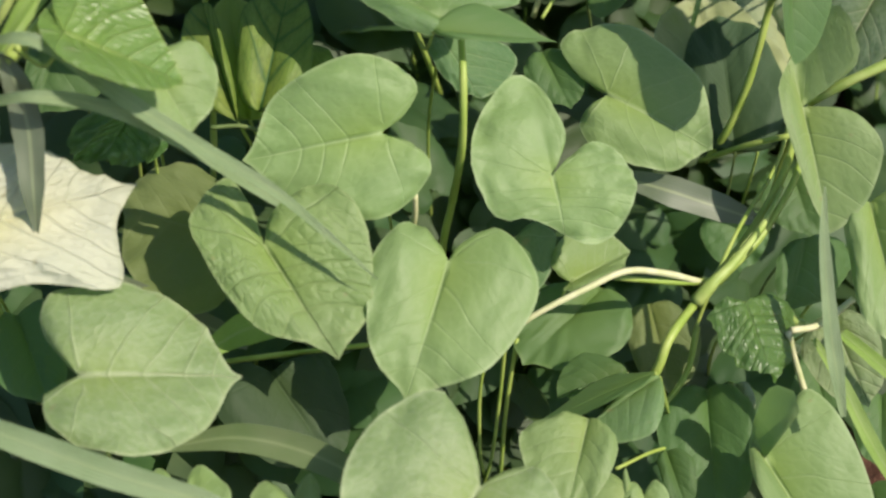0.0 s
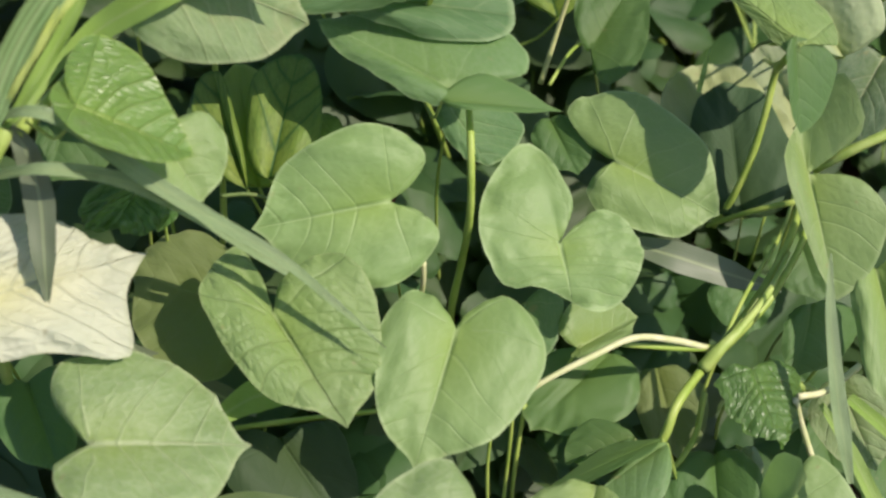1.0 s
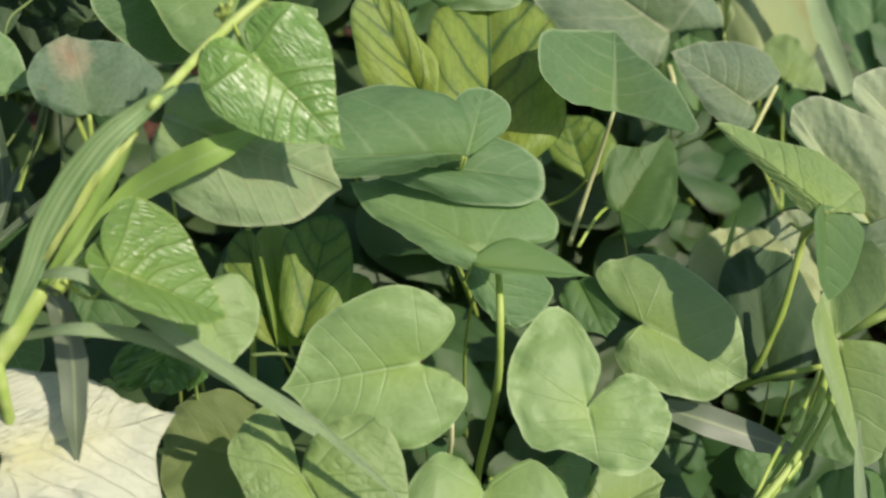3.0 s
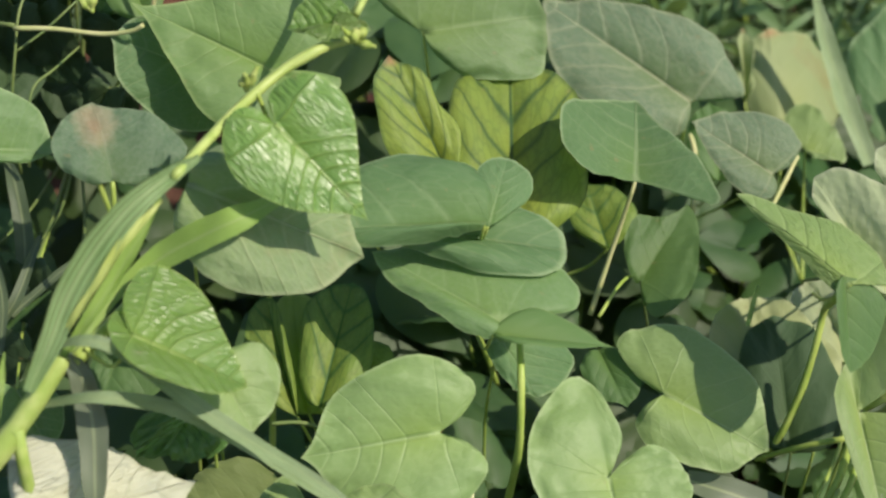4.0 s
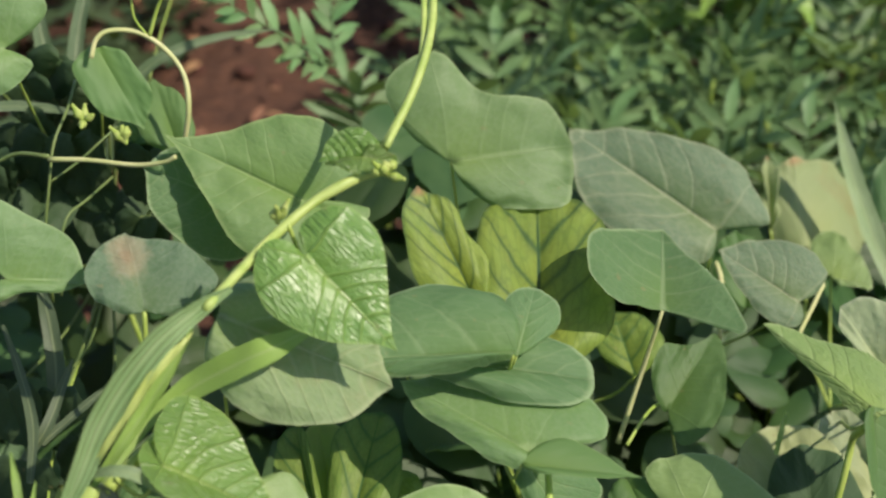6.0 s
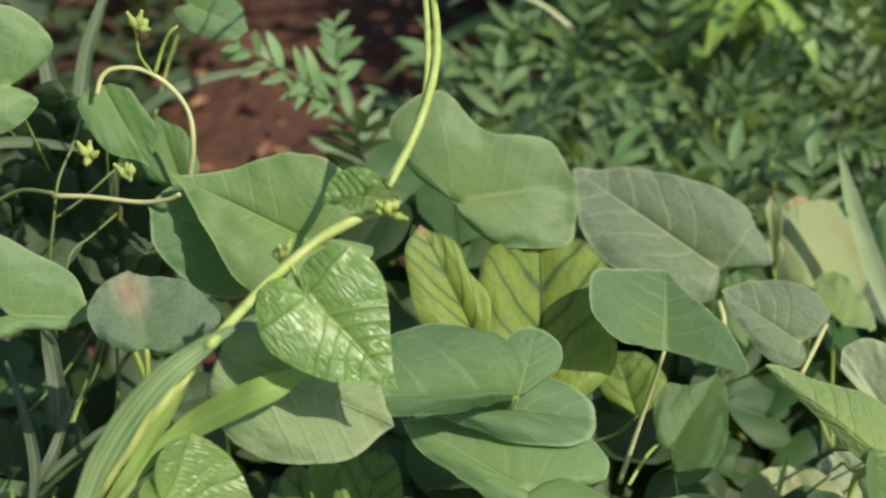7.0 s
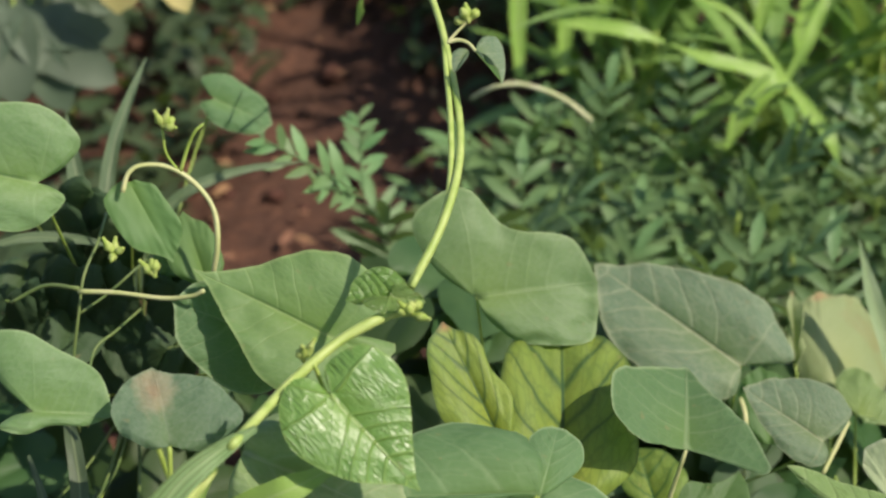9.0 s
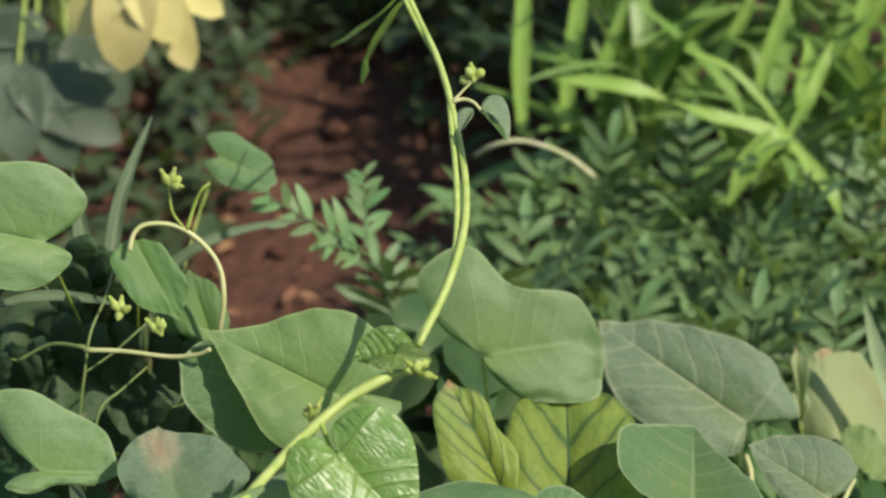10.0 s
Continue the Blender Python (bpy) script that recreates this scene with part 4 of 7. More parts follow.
leaf(front_right, (0.3052, 0.7189, 0.0589), (0.3092, 0.6736, 0.0445), (0.2811, 0.7065, 0.0523), (0.3247, 0.7017, 0.0552), (0.20, 0.43), left=((-0.10, 0.16), (-0.14, 0.39), (-0.02, 0.79), (0.68, 0.72), (0.90, 0.17)), right=((-0.04, 0.37), (-0.01, 0.75), (0.20, 1.06), (0.77, 0.72), (0.93, 0.17)), mat="deep", foot=(0.2893, 0.7824, -0.0080), stem_mat="shaded_stalk")
leaf(climber, (-0.1299, 0.6640, 0.4043), (-0.0739, 0.6484, 0.3853), (-0.1028, 0.7022, 0.4060), (-0.1270, 0.6382, 0.4084), (0.28, 0.09), left=((-0.09, 0.07), (-0.22, 0.48), (-0.13, 0.98), (0.76, 0.39), (0.94, 0.13)), right=((-0.10, -0.47), (-0.23, -0.64), (-0.21, 0.23), (0.63, 0.87), (0.87, 0.50)), mat="gloss", label="glossy quilted leaf folded along its midrib", foot=(-0.1564, 0.6683, 0.3937), cup=0, wave=0.001, quilt=0.0004, form=0.04)
leaf(climber, (-0.0591, 0.7390, 0.4777), (-0.0132, 0.7094, 0.4398), (-0.0201, 0.7444, 0.4785), (-0.0777, 0.7180, 0.4579), (0.37, 0.11), left=((-0.21, 0.28), (-0.14, 0.92), (0.11, 1.14), (0.73, 0.38), (0.89, 0.11)), right=((-0.21, 0.04), (-0.31, 0.33), (-0.19, 0.77), (0.55, 0.69), (0.84, 0.17)), mat="gloss", label="shiny quilted heart-shaped leaf", foot=(-0.0699, 0.7666, 0.4791), wave=0.0015, quilt=0.00035)
leaf(climber, (-0.0243, 0.8056, 0.4960), (-0.0543, 0.7988, 0.4977), (-0.0394, 0.8130, 0.5094), (-0.0400, 0.8004, 0.4948), (0.46, 0.53), left=((-0.07, 0.23), (-0.06, 0.49), (0.15, 0.90), (0.81, 0.65), (0.94, 0.15)), right=((0.08, 0.75), (0.18, 0.98), (0.35, 1.63), (0.78, 1.31), (0.93, 0.31)), mat="gloss", foot=(-0.0189, 0.8072, 0.4928), wave=0.005, quilt=0.0015)
leaf(climber, (-0.0308, 0.8013, 0.4988), (-0.0110, 0.8006, 0.4952), (-0.0188, 0.8049, 0.5000), (-0.0248, 0.7947, 0.4923), (0.55, 0.37), left=((-0.00, 0.70), (0.08, 1.30), (0.32, 1.45), (0.81, 0.77), (0.94, 0.18)), right=((-0.39, 0.15), (-0.71, 0.76), (-0.18, 1.32), (0.74, 0.74), (0.92, 0.17)), mat="gloss", foot=(-0.0220, 0.8060, 0.4910), wave=0.005)
leaf(front_left, (-0.1075, 0.7440, 0.4379), (-0.0149, 0.7319, 0.3991), (-0.0589, 0.7686, 0.4339), (-0.0754, 0.7089, 0.3919), (0.42, 0.51), left=((-0.02, 0.26), (-0.01, 0.53), (0.18, 1.00), (0.76, 0.84), (0.93, 0.20)), right=((-0.01, 0.34), (0.04, 0.65), (0.25, 1.00), (0.82, 0.67), (0.95, 0.16)), mat="worn", label="dull grey-green leaf with pale raised veins", foot=(-0.1041, 0.8040, -0.0080), quilt=0.0012)
leaf(front_mid, (-0.0575, 0.7351, 0.2766), (-0.0777, 0.8004, 0.3126), (-0.0882, 0.7737, 0.2936), (-0.0628, 0.7714, 0.2996), (0.55, 0.55), left=((0.06, 0.19), (0.11, 0.66), (0.32, 0.96), (0.83, 0.68), (0.96, 0.33)), right=((0.07, 0.25), (0.19, 0.66), (0.37, 0.96), (0.80, 1.15), (0.95, 0.71)), mat="mottled", label="shaded leaf lobe with dark veins", foot=(0.0047, 0.7858, -0.0080))
leaf(front_mid, (-0.0445, 0.7384, 0.2813), (-0.0258, 0.8049, 0.3202), (-0.0564, 0.7760, 0.2976), (-0.0128, 0.7703, 0.2997), (0.44, 0.55), left=((-0.00, 0.33), (0.09, 0.66), (0.25, 0.88), (0.73, 1.07), (0.91, 0.62)), right=((0.04, 0.34), (0.11, 0.74), (0.31, 1.03), (0.80, 0.72), (0.96, 0.34)), mat="mottled", label="shaded leaf lobe with dark veins", foot=(0.0047, 0.7858, -0.0080))
leaf(front_mid, (-0.0520, 0.7506, 0.2640), (-0.0644, 0.8180, 0.3031), (-0.0760, 0.7903, 0.2827), (-0.0372, 0.7837, 0.2835), (0.55, 0.46), left=((0.01, 0.39), (0.05, 0.75), (0.28, 0.99), (0.78, 0.79), (0.93, 0.40)), right=((-0.02, 0.40), (0.02, 0.75), (0.24, 0.95), (0.78, 0.94), (0.94, 0.46)), mat="lime", label="pale lit lobe behind darker ones", foot=(0.0047, 0.7858, -0.0080))
leaf(mid, (0.0488, 0.7594, 0.3953), (-0.0613, 0.7460, 0.4073), (0.0072, 0.8009, 0.4144), (0.0123, 0.7458, 0.3944), (0.38, 0.33), left=((-0.03, 0.12), (-0.04, 0.47), (0.04, 0.79), (0.60, 0.85), (0.82, 0.44)), right=((0.02, 0.19), (0.08, 0.38), (0.16, 0.63), (0.57, 0.98), (0.79, 0.40)), mat="blue", label="bluish layered leaf with a long point", foot=(0.0456, 0.8677, 0.2455), cup=0.0, wave=0.004, form=0.2)
leaf(mid, (0.0507, 0.7610, 0.3933), (0.0634, 0.8008, 0.4121), (0.0438, 0.7809, 0.4052), (0.0769, 0.7857, 0.4002), (0.46, 0.55), left=((0.03, 0.27), (0.12, 0.60), (0.26, 0.84), (0.73, 1.06), (0.93, 0.62)), right=((0.09, 0.33), (0.23, 0.63), (0.37, 0.91), (0.75, 0.82), (0.91, 0.42)), mat="blue", label="turned-back lobe of the layered leaf", foot=(0.0456, 0.8677, 0.2455), cup=0.0, wave=0.002, form=0.1)
leaf(mid, (-0.0154, 0.7753, 0.3820), (0.0961, 0.7685, 0.3752), (0.0579, 0.7974, 0.3854), (0.0524, 0.7480, 0.3719), (0.55, 0.55), left=((0.07, 0.17), (0.16, 0.42), (0.35, 0.78), (0.83, 0.64), (0.95, 0.35)), right=((0.09, 0.28), (0.19, 0.56), (0.37, 0.80), (0.81, 0.90), (0.95, 0.46)), mat="blue", label="rounded lobe tucked under a layered leaf", foot=(0.0456, 0.8677, 0.2455), cup=0.0, wave=0.003, form=0.16)
leaf(mid, (0.0562, 0.7255, 0.3554), (-0.0134, 0.7684, 0.3735), (0.0636, 0.7765, 0.3661), (0.0300, 0.7225, 0.3554), (0.20, 0.27), left=((-0.15, 0.20), (-0.40, 0.70), (-0.25, 1.08), (0.62, 0.61), (0.86, 0.25)), right=((-0.03, 0.32), (-0.01, 0.66), (0.10, 0.88), (0.57, 0.71), (0.80, 0.57)), mat="mid", label="pointed bluish-green leaf with a pale midrib", foot=(0.0456, 0.8677, 0.2455), cup=0.0, wave=0.003, form=0.16)
leaf(mid, (0.0516, 0.7150, 0.3551), (0.1170, 0.7088, 0.3534), (0.0780, 0.7305, 0.3579), (0.0792, 0.7042, 0.3540), (0.37, 0.44), left=((0.04, 0.41), (0.10, 0.64), (0.21, 0.89), (0.68, 0.60), (0.87, 0.17)), right=((0.06, 0.48), (0.16, 0.84), (0.27, 1.01), (0.69, 0.65), (0.87, 0.20)), mat="smooth", label="shaded leaf edge curling to a point", foot=(0.0456, 0.8677, 0.2455), wave=0.001, form=0.1)
leaf(right, (0.1451, 0.8535, 0.3532), (0.1536, 0.9266, 0.3643), (0.1002, 0.8826, 0.3786), (0.1910, 0.8315, 0.3566), (0.55, 0.05), left=((-0.02, 0.24), (0.01, 0.61), (0.20, 0.91), (0.78, 0.91), (0.92, 0.48)), right=((0.03, 0.15), (-0.03, 0.55), (-0.09, 0.92), (0.45, 0.73), (0.77, 0.27)), mat="blue", label="leaf seen along its raised edges on a pale stalk", foot=(0.1214, 0.8381, 0.2607), stem_mat="pale_stalk", stem_r=0.0015, wave=0.002, form=0.05)
leaf(right, (0.2081, 1.0273, 0.2911), (0.1078, 1.0879, 0.3405), (0.2209, 1.0671, 0.3242), (0.1378, 1.0223, 0.2887), (0.16, 0.43), left=((-0.12, 0.25), (-0.22, 0.54), (-0.05, 0.81), (0.65, 0.61), (0.89, 0.22)), right=((-0.05, 0.26), (-0.04, 0.55), (0.17, 0.99), (0.73, 0.80), (0.92, 0.28)), mat="grey", label="grey-green leaf with pale branching veins", foot=(0.2097, 1.0405, 0.1692), quilt=0.0005)
leaf(yellow, (0.0360, 0.8635, 0.3444), (-0.0010, 0.9165, 0.4058), (-0.0108, 0.8905, 0.3807), (0.0275, 0.9011, 0.3772), (0.55, 0.54), left=((-0.02, 0.49), (0.03, 0.84), (0.24, 1.24), (0.79, 0.71), (0.93, 0.25)), right=((0.07, 0.55), (0.16, 0.80), (0.35, 1.33), (0.79, 1.03), (0.94, 0.24)), mat="yellow", label="yellow lobe with a browned tip", foot=(0.0830, 0.9574, 0.1828))
leaf(yellow, (0.0714, 0.8505, 0.3148), (0.0766, 0.9739, 0.3753), (0.0318, 0.9045, 0.3487), (0.1196, 0.8846, 0.3320), (0.50, 0.29), left=((0.00, 0.32), (0.06, 0.60), (0.26, 1.00), (0.83, 0.82), (0.95, 0.29)), right=((-0.01, 0.32), (0.04, 0.61), (0.14, 0.91), (0.73, 0.90), (0.92, 0.32)), mat="yellow", label="yellow leaf blade with dark green veins", foot=(0.0830, 0.9574, 0.1828))
leaf(yellow, (0.1416, 0.9181, 0.2491), (0.1292, 0.9616, 0.2728), (0.1168, 0.9429, 0.2584), (0.1616, 0.9387, 0.2663), (0.55, 0.40), left=((0.03, 0.21), (0.10, 0.33), (0.27, 0.88), (0.82, 0.65), (0.95, 0.15)), right=((0.00, 0.27), (0.07, 0.50), (0.19, 0.84), (0.78, 0.66), (0.93, 0.16)), mat="mottled", foot=(0.0830, 0.9574, 0.1828))
leaf(mid, (0.0200, 0.9703, 0.3870), (0.0995, 0.9785, 0.3936), (0.0138, 1.0126, 0.4438), (0.0554, 0.9523, 0.3618), (0.05, 0.39), left=((-0.30, 0.30), (-0.44, 0.74), (-0.23, 0.96), (0.34, 0.59), (0.83, 0.44)), right=((0.03, 0.29), (0.12, 0.58), (0.24, 0.85), (0.85, 1.10), (0.96, 0.62)), mat="mid", label="large wavy-edged green leaf", foot=(0.0456, 0.8677, 0.2455))
leaf(back_left, (-0.0677, 0.8883, 0.4113), (-0.1525, 0.9069, 0.4500), (-0.0826, 0.9242, 0.4509), (-0.1046, 0.8603, 0.3941), (0.38, 0.22), left=((-0.15, 0.35), (-0.22, 0.83), (0.07, 1.14), (0.69, 0.39), (0.91, 0.06)), right=((-0.18, -0.23), (-0.39, -0.25), (-0.18, 0.59), (0.60, 0.54), (0.88, 0.09)), mat="bright", label="broad pale-green leaf crossed by shadow", foot=(-0.2244, 1.0459, 0.2580))
leaf(back_left, (-0.1120, 0.9107, 0.3968), (-0.1667, 0.9060, 0.4274), (-0.1322, 0.9237, 0.4301), (-0.1453, 0.8871, 0.3840), (0.52, 0.38), left=((0.02, 0.43), (0.12, 0.79), (0.31, 1.05), (0.82, 0.68), (0.95, 0.16)), right=((-0.19, 0.36), (-0.25, 0.83), (0.05, 1.09), (0.78, 0.66), (0.93, 0.15)), mat="blue", foot=(-0.2244, 1.0459, 0.2580))
leaf(back_left, (-0.2332, 0.8092, 0.4158), (-0.1880, 0.8154, 0.4084), (-0.2215, 0.8335, 0.4422), (-0.2240, 0.8059, 0.4086), (0.24, 0.21), left=((-0.43, 0.46), (-0.64, 1.13), (-0.19, 1.25), (0.75, 0.67), (0.93, 0.16)), right=((-0.23, 0.33), (-0.40, 1.34), (-0.09, 1.80), (0.62, 0.93), (0.89, 0.22)), mat="mid", foot=(-0.2244, 1.0459, 0.2580))
leaf(back_left, (-0.1530, 0.7857, 0.4095), (-0.1651, 0.8173, 0.4422), (-0.1863, 0.7942, 0.4292), (-0.1155, 0.8076, 0.4169), (0.55, 0.20), left=((-0.01, 0.34), (0.08, 0.64), (0.27, 0.95), (0.84, 0.60), (0.96, 0.10)), right=((-0.12, 0.25), (-0.11, 0.54), (-0.03, 0.82), (0.68, 0.67), (0.90, 0.11)), mat="spotted", label="dull leaf with a brown spot", foot=(-0.2244, 1.0459, 0.2580))
leaf(back_left, (-0.2461, 0.9344, 0.4936), (-0.3246, 0.9252, 0.5177), (-0.2649, 0.9557, 0.5368), (-0.2677, 0.9141, 0.4721), (0.33, 0.20), left=((-0.17, 0.29), (-0.25, 0.70), (0.02, 1.04), (0.74, 0.70), (0.92, 0.16)), right=((-0.12, 0.04), (-0.22, 0.23), (-0.06, 0.79), (0.66, 0.81), (0.90, 0.19)), mat="mid", label="smooth round-lobed leaf", foot=(-0.2244, 1.0459, 0.2580))
leaf(back_left, (-0.1745, 1.2043, 0.4125), (-0.1314, 1.2084, 0.3893), (-0.1533, 1.2190, 0.4170), (-0.1571, 1.1949, 0.3888), (0.34, 0.55), left=((-0.18, 0.23), (-0.30, 0.66), (0.00, 1.10), (0.74, 0.80), (0.92, 0.28)), right=((-0.10, 0.19), (-0.16, 0.50), (0.17, 1.08), (0.83, 0.73), (0.95, 0.26)), mat="blue", foot=(-0.2244, 1.0459, 0.2580))
leaf(back_left, (-0.1977, 0.9694, 0.4738), (-0.1705, 0.9452, 0.4299), (-0.2124, 0.9588, 0.4624), (-0.1770, 0.9675, 0.4646), (0.10, 0.32), left=((-0.04, 0.08), (-0.06, 0.21), (-0.02, 0.67), (0.61, 0.89), (0.88, 0.21)), right=((0.01, 0.28), (0.06, 0.50), (0.17, 0.92), (0.71, 1.10), (0.91, 0.39)), mat="smooth", foot=(-0.2244, 1.0459, 0.2580), form=0.05)
leaf(back_left, (-0.1524, 0.9587, 0.4042), (-0.1715, 1.0008, 0.4362), (-0.1797, 0.9727, 0.4160), (-0.1436, 0.9744, 0.4148), (0.48, 0.26), left=((0.02, 0.26), (0.08, 0.47), (0.25, 0.91), (0.80, 0.70), (0.94, 0.16)), right=((-0.00, 0.20), (0.02, 0.39), (0.11, 0.83), (0.67, 0.89), (0.90, 0.21)), mat="smooth", foot=(-0.2244, 1.0459, 0.2580))
leaf(back_left, (-0.1847, 0.9839, 0.3959), (-0.1745, 1.0034, 0.4143), (-0.1908, 0.9969, 0.4096), (-0.1685, 0.9930, 0.4032), (0.53, 0.55), left=((-0.01, 0.17), (0.01, 0.33), (0.22, 0.85), (0.83, 0.66), (0.95, 0.15)), right=((0.01, 0.52), (0.11, 0.93), (0.32, 1.15), (0.83, 0.66), (0.95, 0.15)), mat="blue", foot=(-0.2244, 1.0459, 0.2580))
leaf(back_left, (-0.2180, 0.7494, 0.2888), (-0.2008, 0.7324, 0.2551), (-0.2324, 0.7334, 0.2823), (-0.1946, 0.7517, 0.2725), (0.16, 0.52), left=((-0.11, 0.11), (-0.18, 0.32), (-0.07, 0.76), (0.66, 0.73), (0.90, 0.17)), right=((-0.00, 0.38), (0.08, 0.71), (0.28, 1.01), (0.82, 0.66), (0.95, 0.16)), mat="blue", foot=(-0.2244, 1.0459, 0.2580))
# dark-coloured leaves added to fill the shaded gap at the left
leaf(back_left, (-0.2497, 0.9939, 0.3583), (-0.2522, 0.9548, 0.3399), (-0.2681, 0.9684, 0.3531), (-0.2269, 0.9861, 0.3452), (0.55, 0.27), left=((-0.07, 0.31), (-0.07, 0.64), (0.20, 1.03), (0.84, 0.63), (0.95, 0.15)), right=((-0.11, 0.18), (-0.15, 0.41), (-0.00, 0.81), (0.73, 0.67), (0.92, 0.16)), mat="dark", foot=(-0.2244, 1.0459, 0.2580), stem_mat="shaded_stalk")
leaf(back_left, (-0.2833, 1.0237, 0.3799), (-0.2928, 0.9820, 0.3574), (-0.3025, 1.0010, 0.3720), (-0.2597, 1.0115, 0.3649), (0.55, 0.23), left=((-0.04, 0.40), (-0.01, 0.80), (0.25, 1.17), (0.82, 0.69), (0.95, 0.16)), right=((-0.11, 0.13), (-0.17, 0.34), (-0.04, 0.77), (0.71, 0.68), (0.91, 0.16)), mat="dark", foot=(-0.2244, 1.0459, 0.2580), stem_mat="shaded_stalk")
leaf(back_left, (-0.2163, 1.0094, 0.3337), (-0.2058, 0.9759, 0.3104), (-0.2334, 0.9920, 0.3272), (-0.1892, 1.0036, 0.3234), (0.29, 0.42), left=((-0.10, 0.16), (-0.14, 0.40), (0.02, 0.82), (0.73, 0.69), (0.92, 0.16)), right=((-0.11, 0.28), (-0.13, 0.61), (0.11, 0.95), (0.80, 0.64), (0.94, 0.15)), mat="dark", foot=(-0.2244, 1.0459, 0.2580), stem_mat="shaded_stalk")
leaf(back_left, (-0.1928, 1.0358, 0.3297), (-0.1786, 1.0015, 0.3059), (-0.2064, 1.0161, 0.3243), (-0.1691, 1.0275, 0.3162), (0.26, 0.53), left=((-0.09, 0.12), (-0.15, 0.33), (0.00, 0.80), (0.70, 0.73), (0.91, 0.17)), right=((-0.04, 0.28), (-0.02, 0.58), (0.23, 0.99), (0.83, 0.66), (0.95, 0.15)), mat="dark", foot=(-0.2244, 1.0459, 0.2580), stem_mat="shaded_stalk")
leaf(back_left, (-0.2371, 1.0639, 0.3683), (-0.2500, 1.0350, 0.3494), (-0.2583, 1.0471, 0.3650), (-0.2176, 1.0555, 0.3500), (0.55, 0.25), left=((-0.05, 0.28), (-0.03, 0.56), (0.22, 0.99), (0.84, 0.63), (0.95, 0.15)), right=((-0.11, 0.17), (-0.15, 0.40), (-0.02, 0.79), (0.74, 0.65), (0.92, 0.15)), mat="dark", foot=(-0.2244, 1.0459, 0.2580), stem_mat="shaded_stalk")
leaf(back_left, (-0.2808, 0.9893, 0.3822), (-0.2780, 0.9840, 0.3464), (-0.2995, 0.9969, 0.3620), (-0.2610, 0.9786, 0.3807), (0.30, 0.31), left=((-0.12, 0.31), (-0.15, 0.70), (0.05, 0.99), (0.72, 0.71), (0.92, 0.17)), right=((-0.12, 0.31), (-0.14, 0.70), (0.06, 1.00), (0.73, 0.71), (0.92, 0.17)), mat="dark", foot=(-0.2244, 1.0459, 0.2580), stem_mat="shaded_stalk")
leaf(back_left, (-0.2985, 1.0010, 0.4490), (-0.3218, 1.0090, 0.3992), (-0.3269, 1.0143, 0.4367), (-0.2843, 0.9928, 0.4317), (0.30, 0.31), left=((-0.12, 0.31), (-0.15, 0.69), (0.05, 0.99), (0.72, 0.71), (0.92, 0.17)), right=((-0.12, 0.32), (-0.15, 0.71), (0.06, 1.00), (0.73, 0.71), (0.92, 0.17)), mat="dark", foot=(-0.2244, 1.0459, 0.2580), stem_mat="shaded_stalk")
leaf(back_left, (-0.1774, 1.0018, 0.3843), (-0.1715, 0.9942, 0.3393), (-0.1992, 1.0125, 0.3575), (-0.1524, 0.9863, 0.3840), (0.30, 0.31), left=((-0.12, 0.31), (-0.14, 0.69), (0.06, 0.99), (0.72, 0.71), (0.92, 0.17)), right=((-0.12, 0.32), (-0.15, 0.71), (0.06, 1.00), (0.73, 0.71), (0.92, 0.17)), mat="dark", foot=(-0.2244, 1.0459, 0.2580), stem_mat="shaded_stalk")
leaf(back_left, (-0.2920, 0.9811, 0.3747), (-0.2810, 0.9706, 0.3333), (-0.3130, 0.9886, 0.3466), (-0.2650, 0.9673, 0.3781), (0.30, 0.29), left=((-0.12, 0.31), (-0.15, 0.70), (0.05, 1.00), (0.73, 0.71), (0.92, 0.17)), right=((-0.12, 0.31), (-0.15, 0.71), (0.05, 1.00), (0.72, 0.71), (0.92, 0.17)), mat="dark", foot=(-0.2244, 1.0459, 0.2580), stem_mat="shaded_stalk")
leaf(back_left, (-0.2232, 1.0298, 0.4250), (-0.2402, 1.0360, 0.3746), (-0.2499, 1.0438, 0.4093), (-0.2067, 1.0197, 0.4107), (0.30, 0.30), left=((-0.12, 0.31), (-0.15, 0.69), (0.05, 0.99), (0.72, 0.71), (0.92, 0.17)), right=((-0.12, 0.32), (-0.15, 0.71), (0.06, 1.00), (0.73, 0.71), (0.92, 0.17)), mat="dark", foot=(-0.2244, 1.0459, 0.2580), stem_mat="shaded_stalk")
leaf(back_left, (-0.3098, 0.9705, 0.3487), (-0.2928, 0.9580, 0.3204), (-0.3238, 0.9741, 0.3240), (-0.2860, 0.9590, 0.3561), (0.30, 0.31), left=((-0.12, 0.30), (-0.15, 0.69), (0.05, 0.99), (0.72, 0.71), (0.92, 0.17)), right=((-0.12, 0.32), (-0.15, 0.72), (0.06, 1.01), (0.73, 0.71), (0.92, 0.17)), mat="dark", foot=(-0.2244, 1.0459, 0.2580), stem_mat="shaded_stalk")
leaf(back_left, (-0.2203, 0.9906, 0.3257), (-0.2266, 0.9887, 0.2848), (-0.2418, 1.0005, 0.3079), (-0.2028, 0.9797, 0.3194), (0.30, 0.30), left=((-0.12, 0.31), (-0.15, 0.69), (0.05, 0.99), (0.72, 0.71), (0.92, 0.17)), right=((-0.12, 0.32), (-0.15, 0.71), (0.05, 1.00), (0.72, 0.71), (0.92, 0.17)), mat="dark", foot=(-0.2244, 1.0459, 0.2580), stem_mat="shaded_stalk")
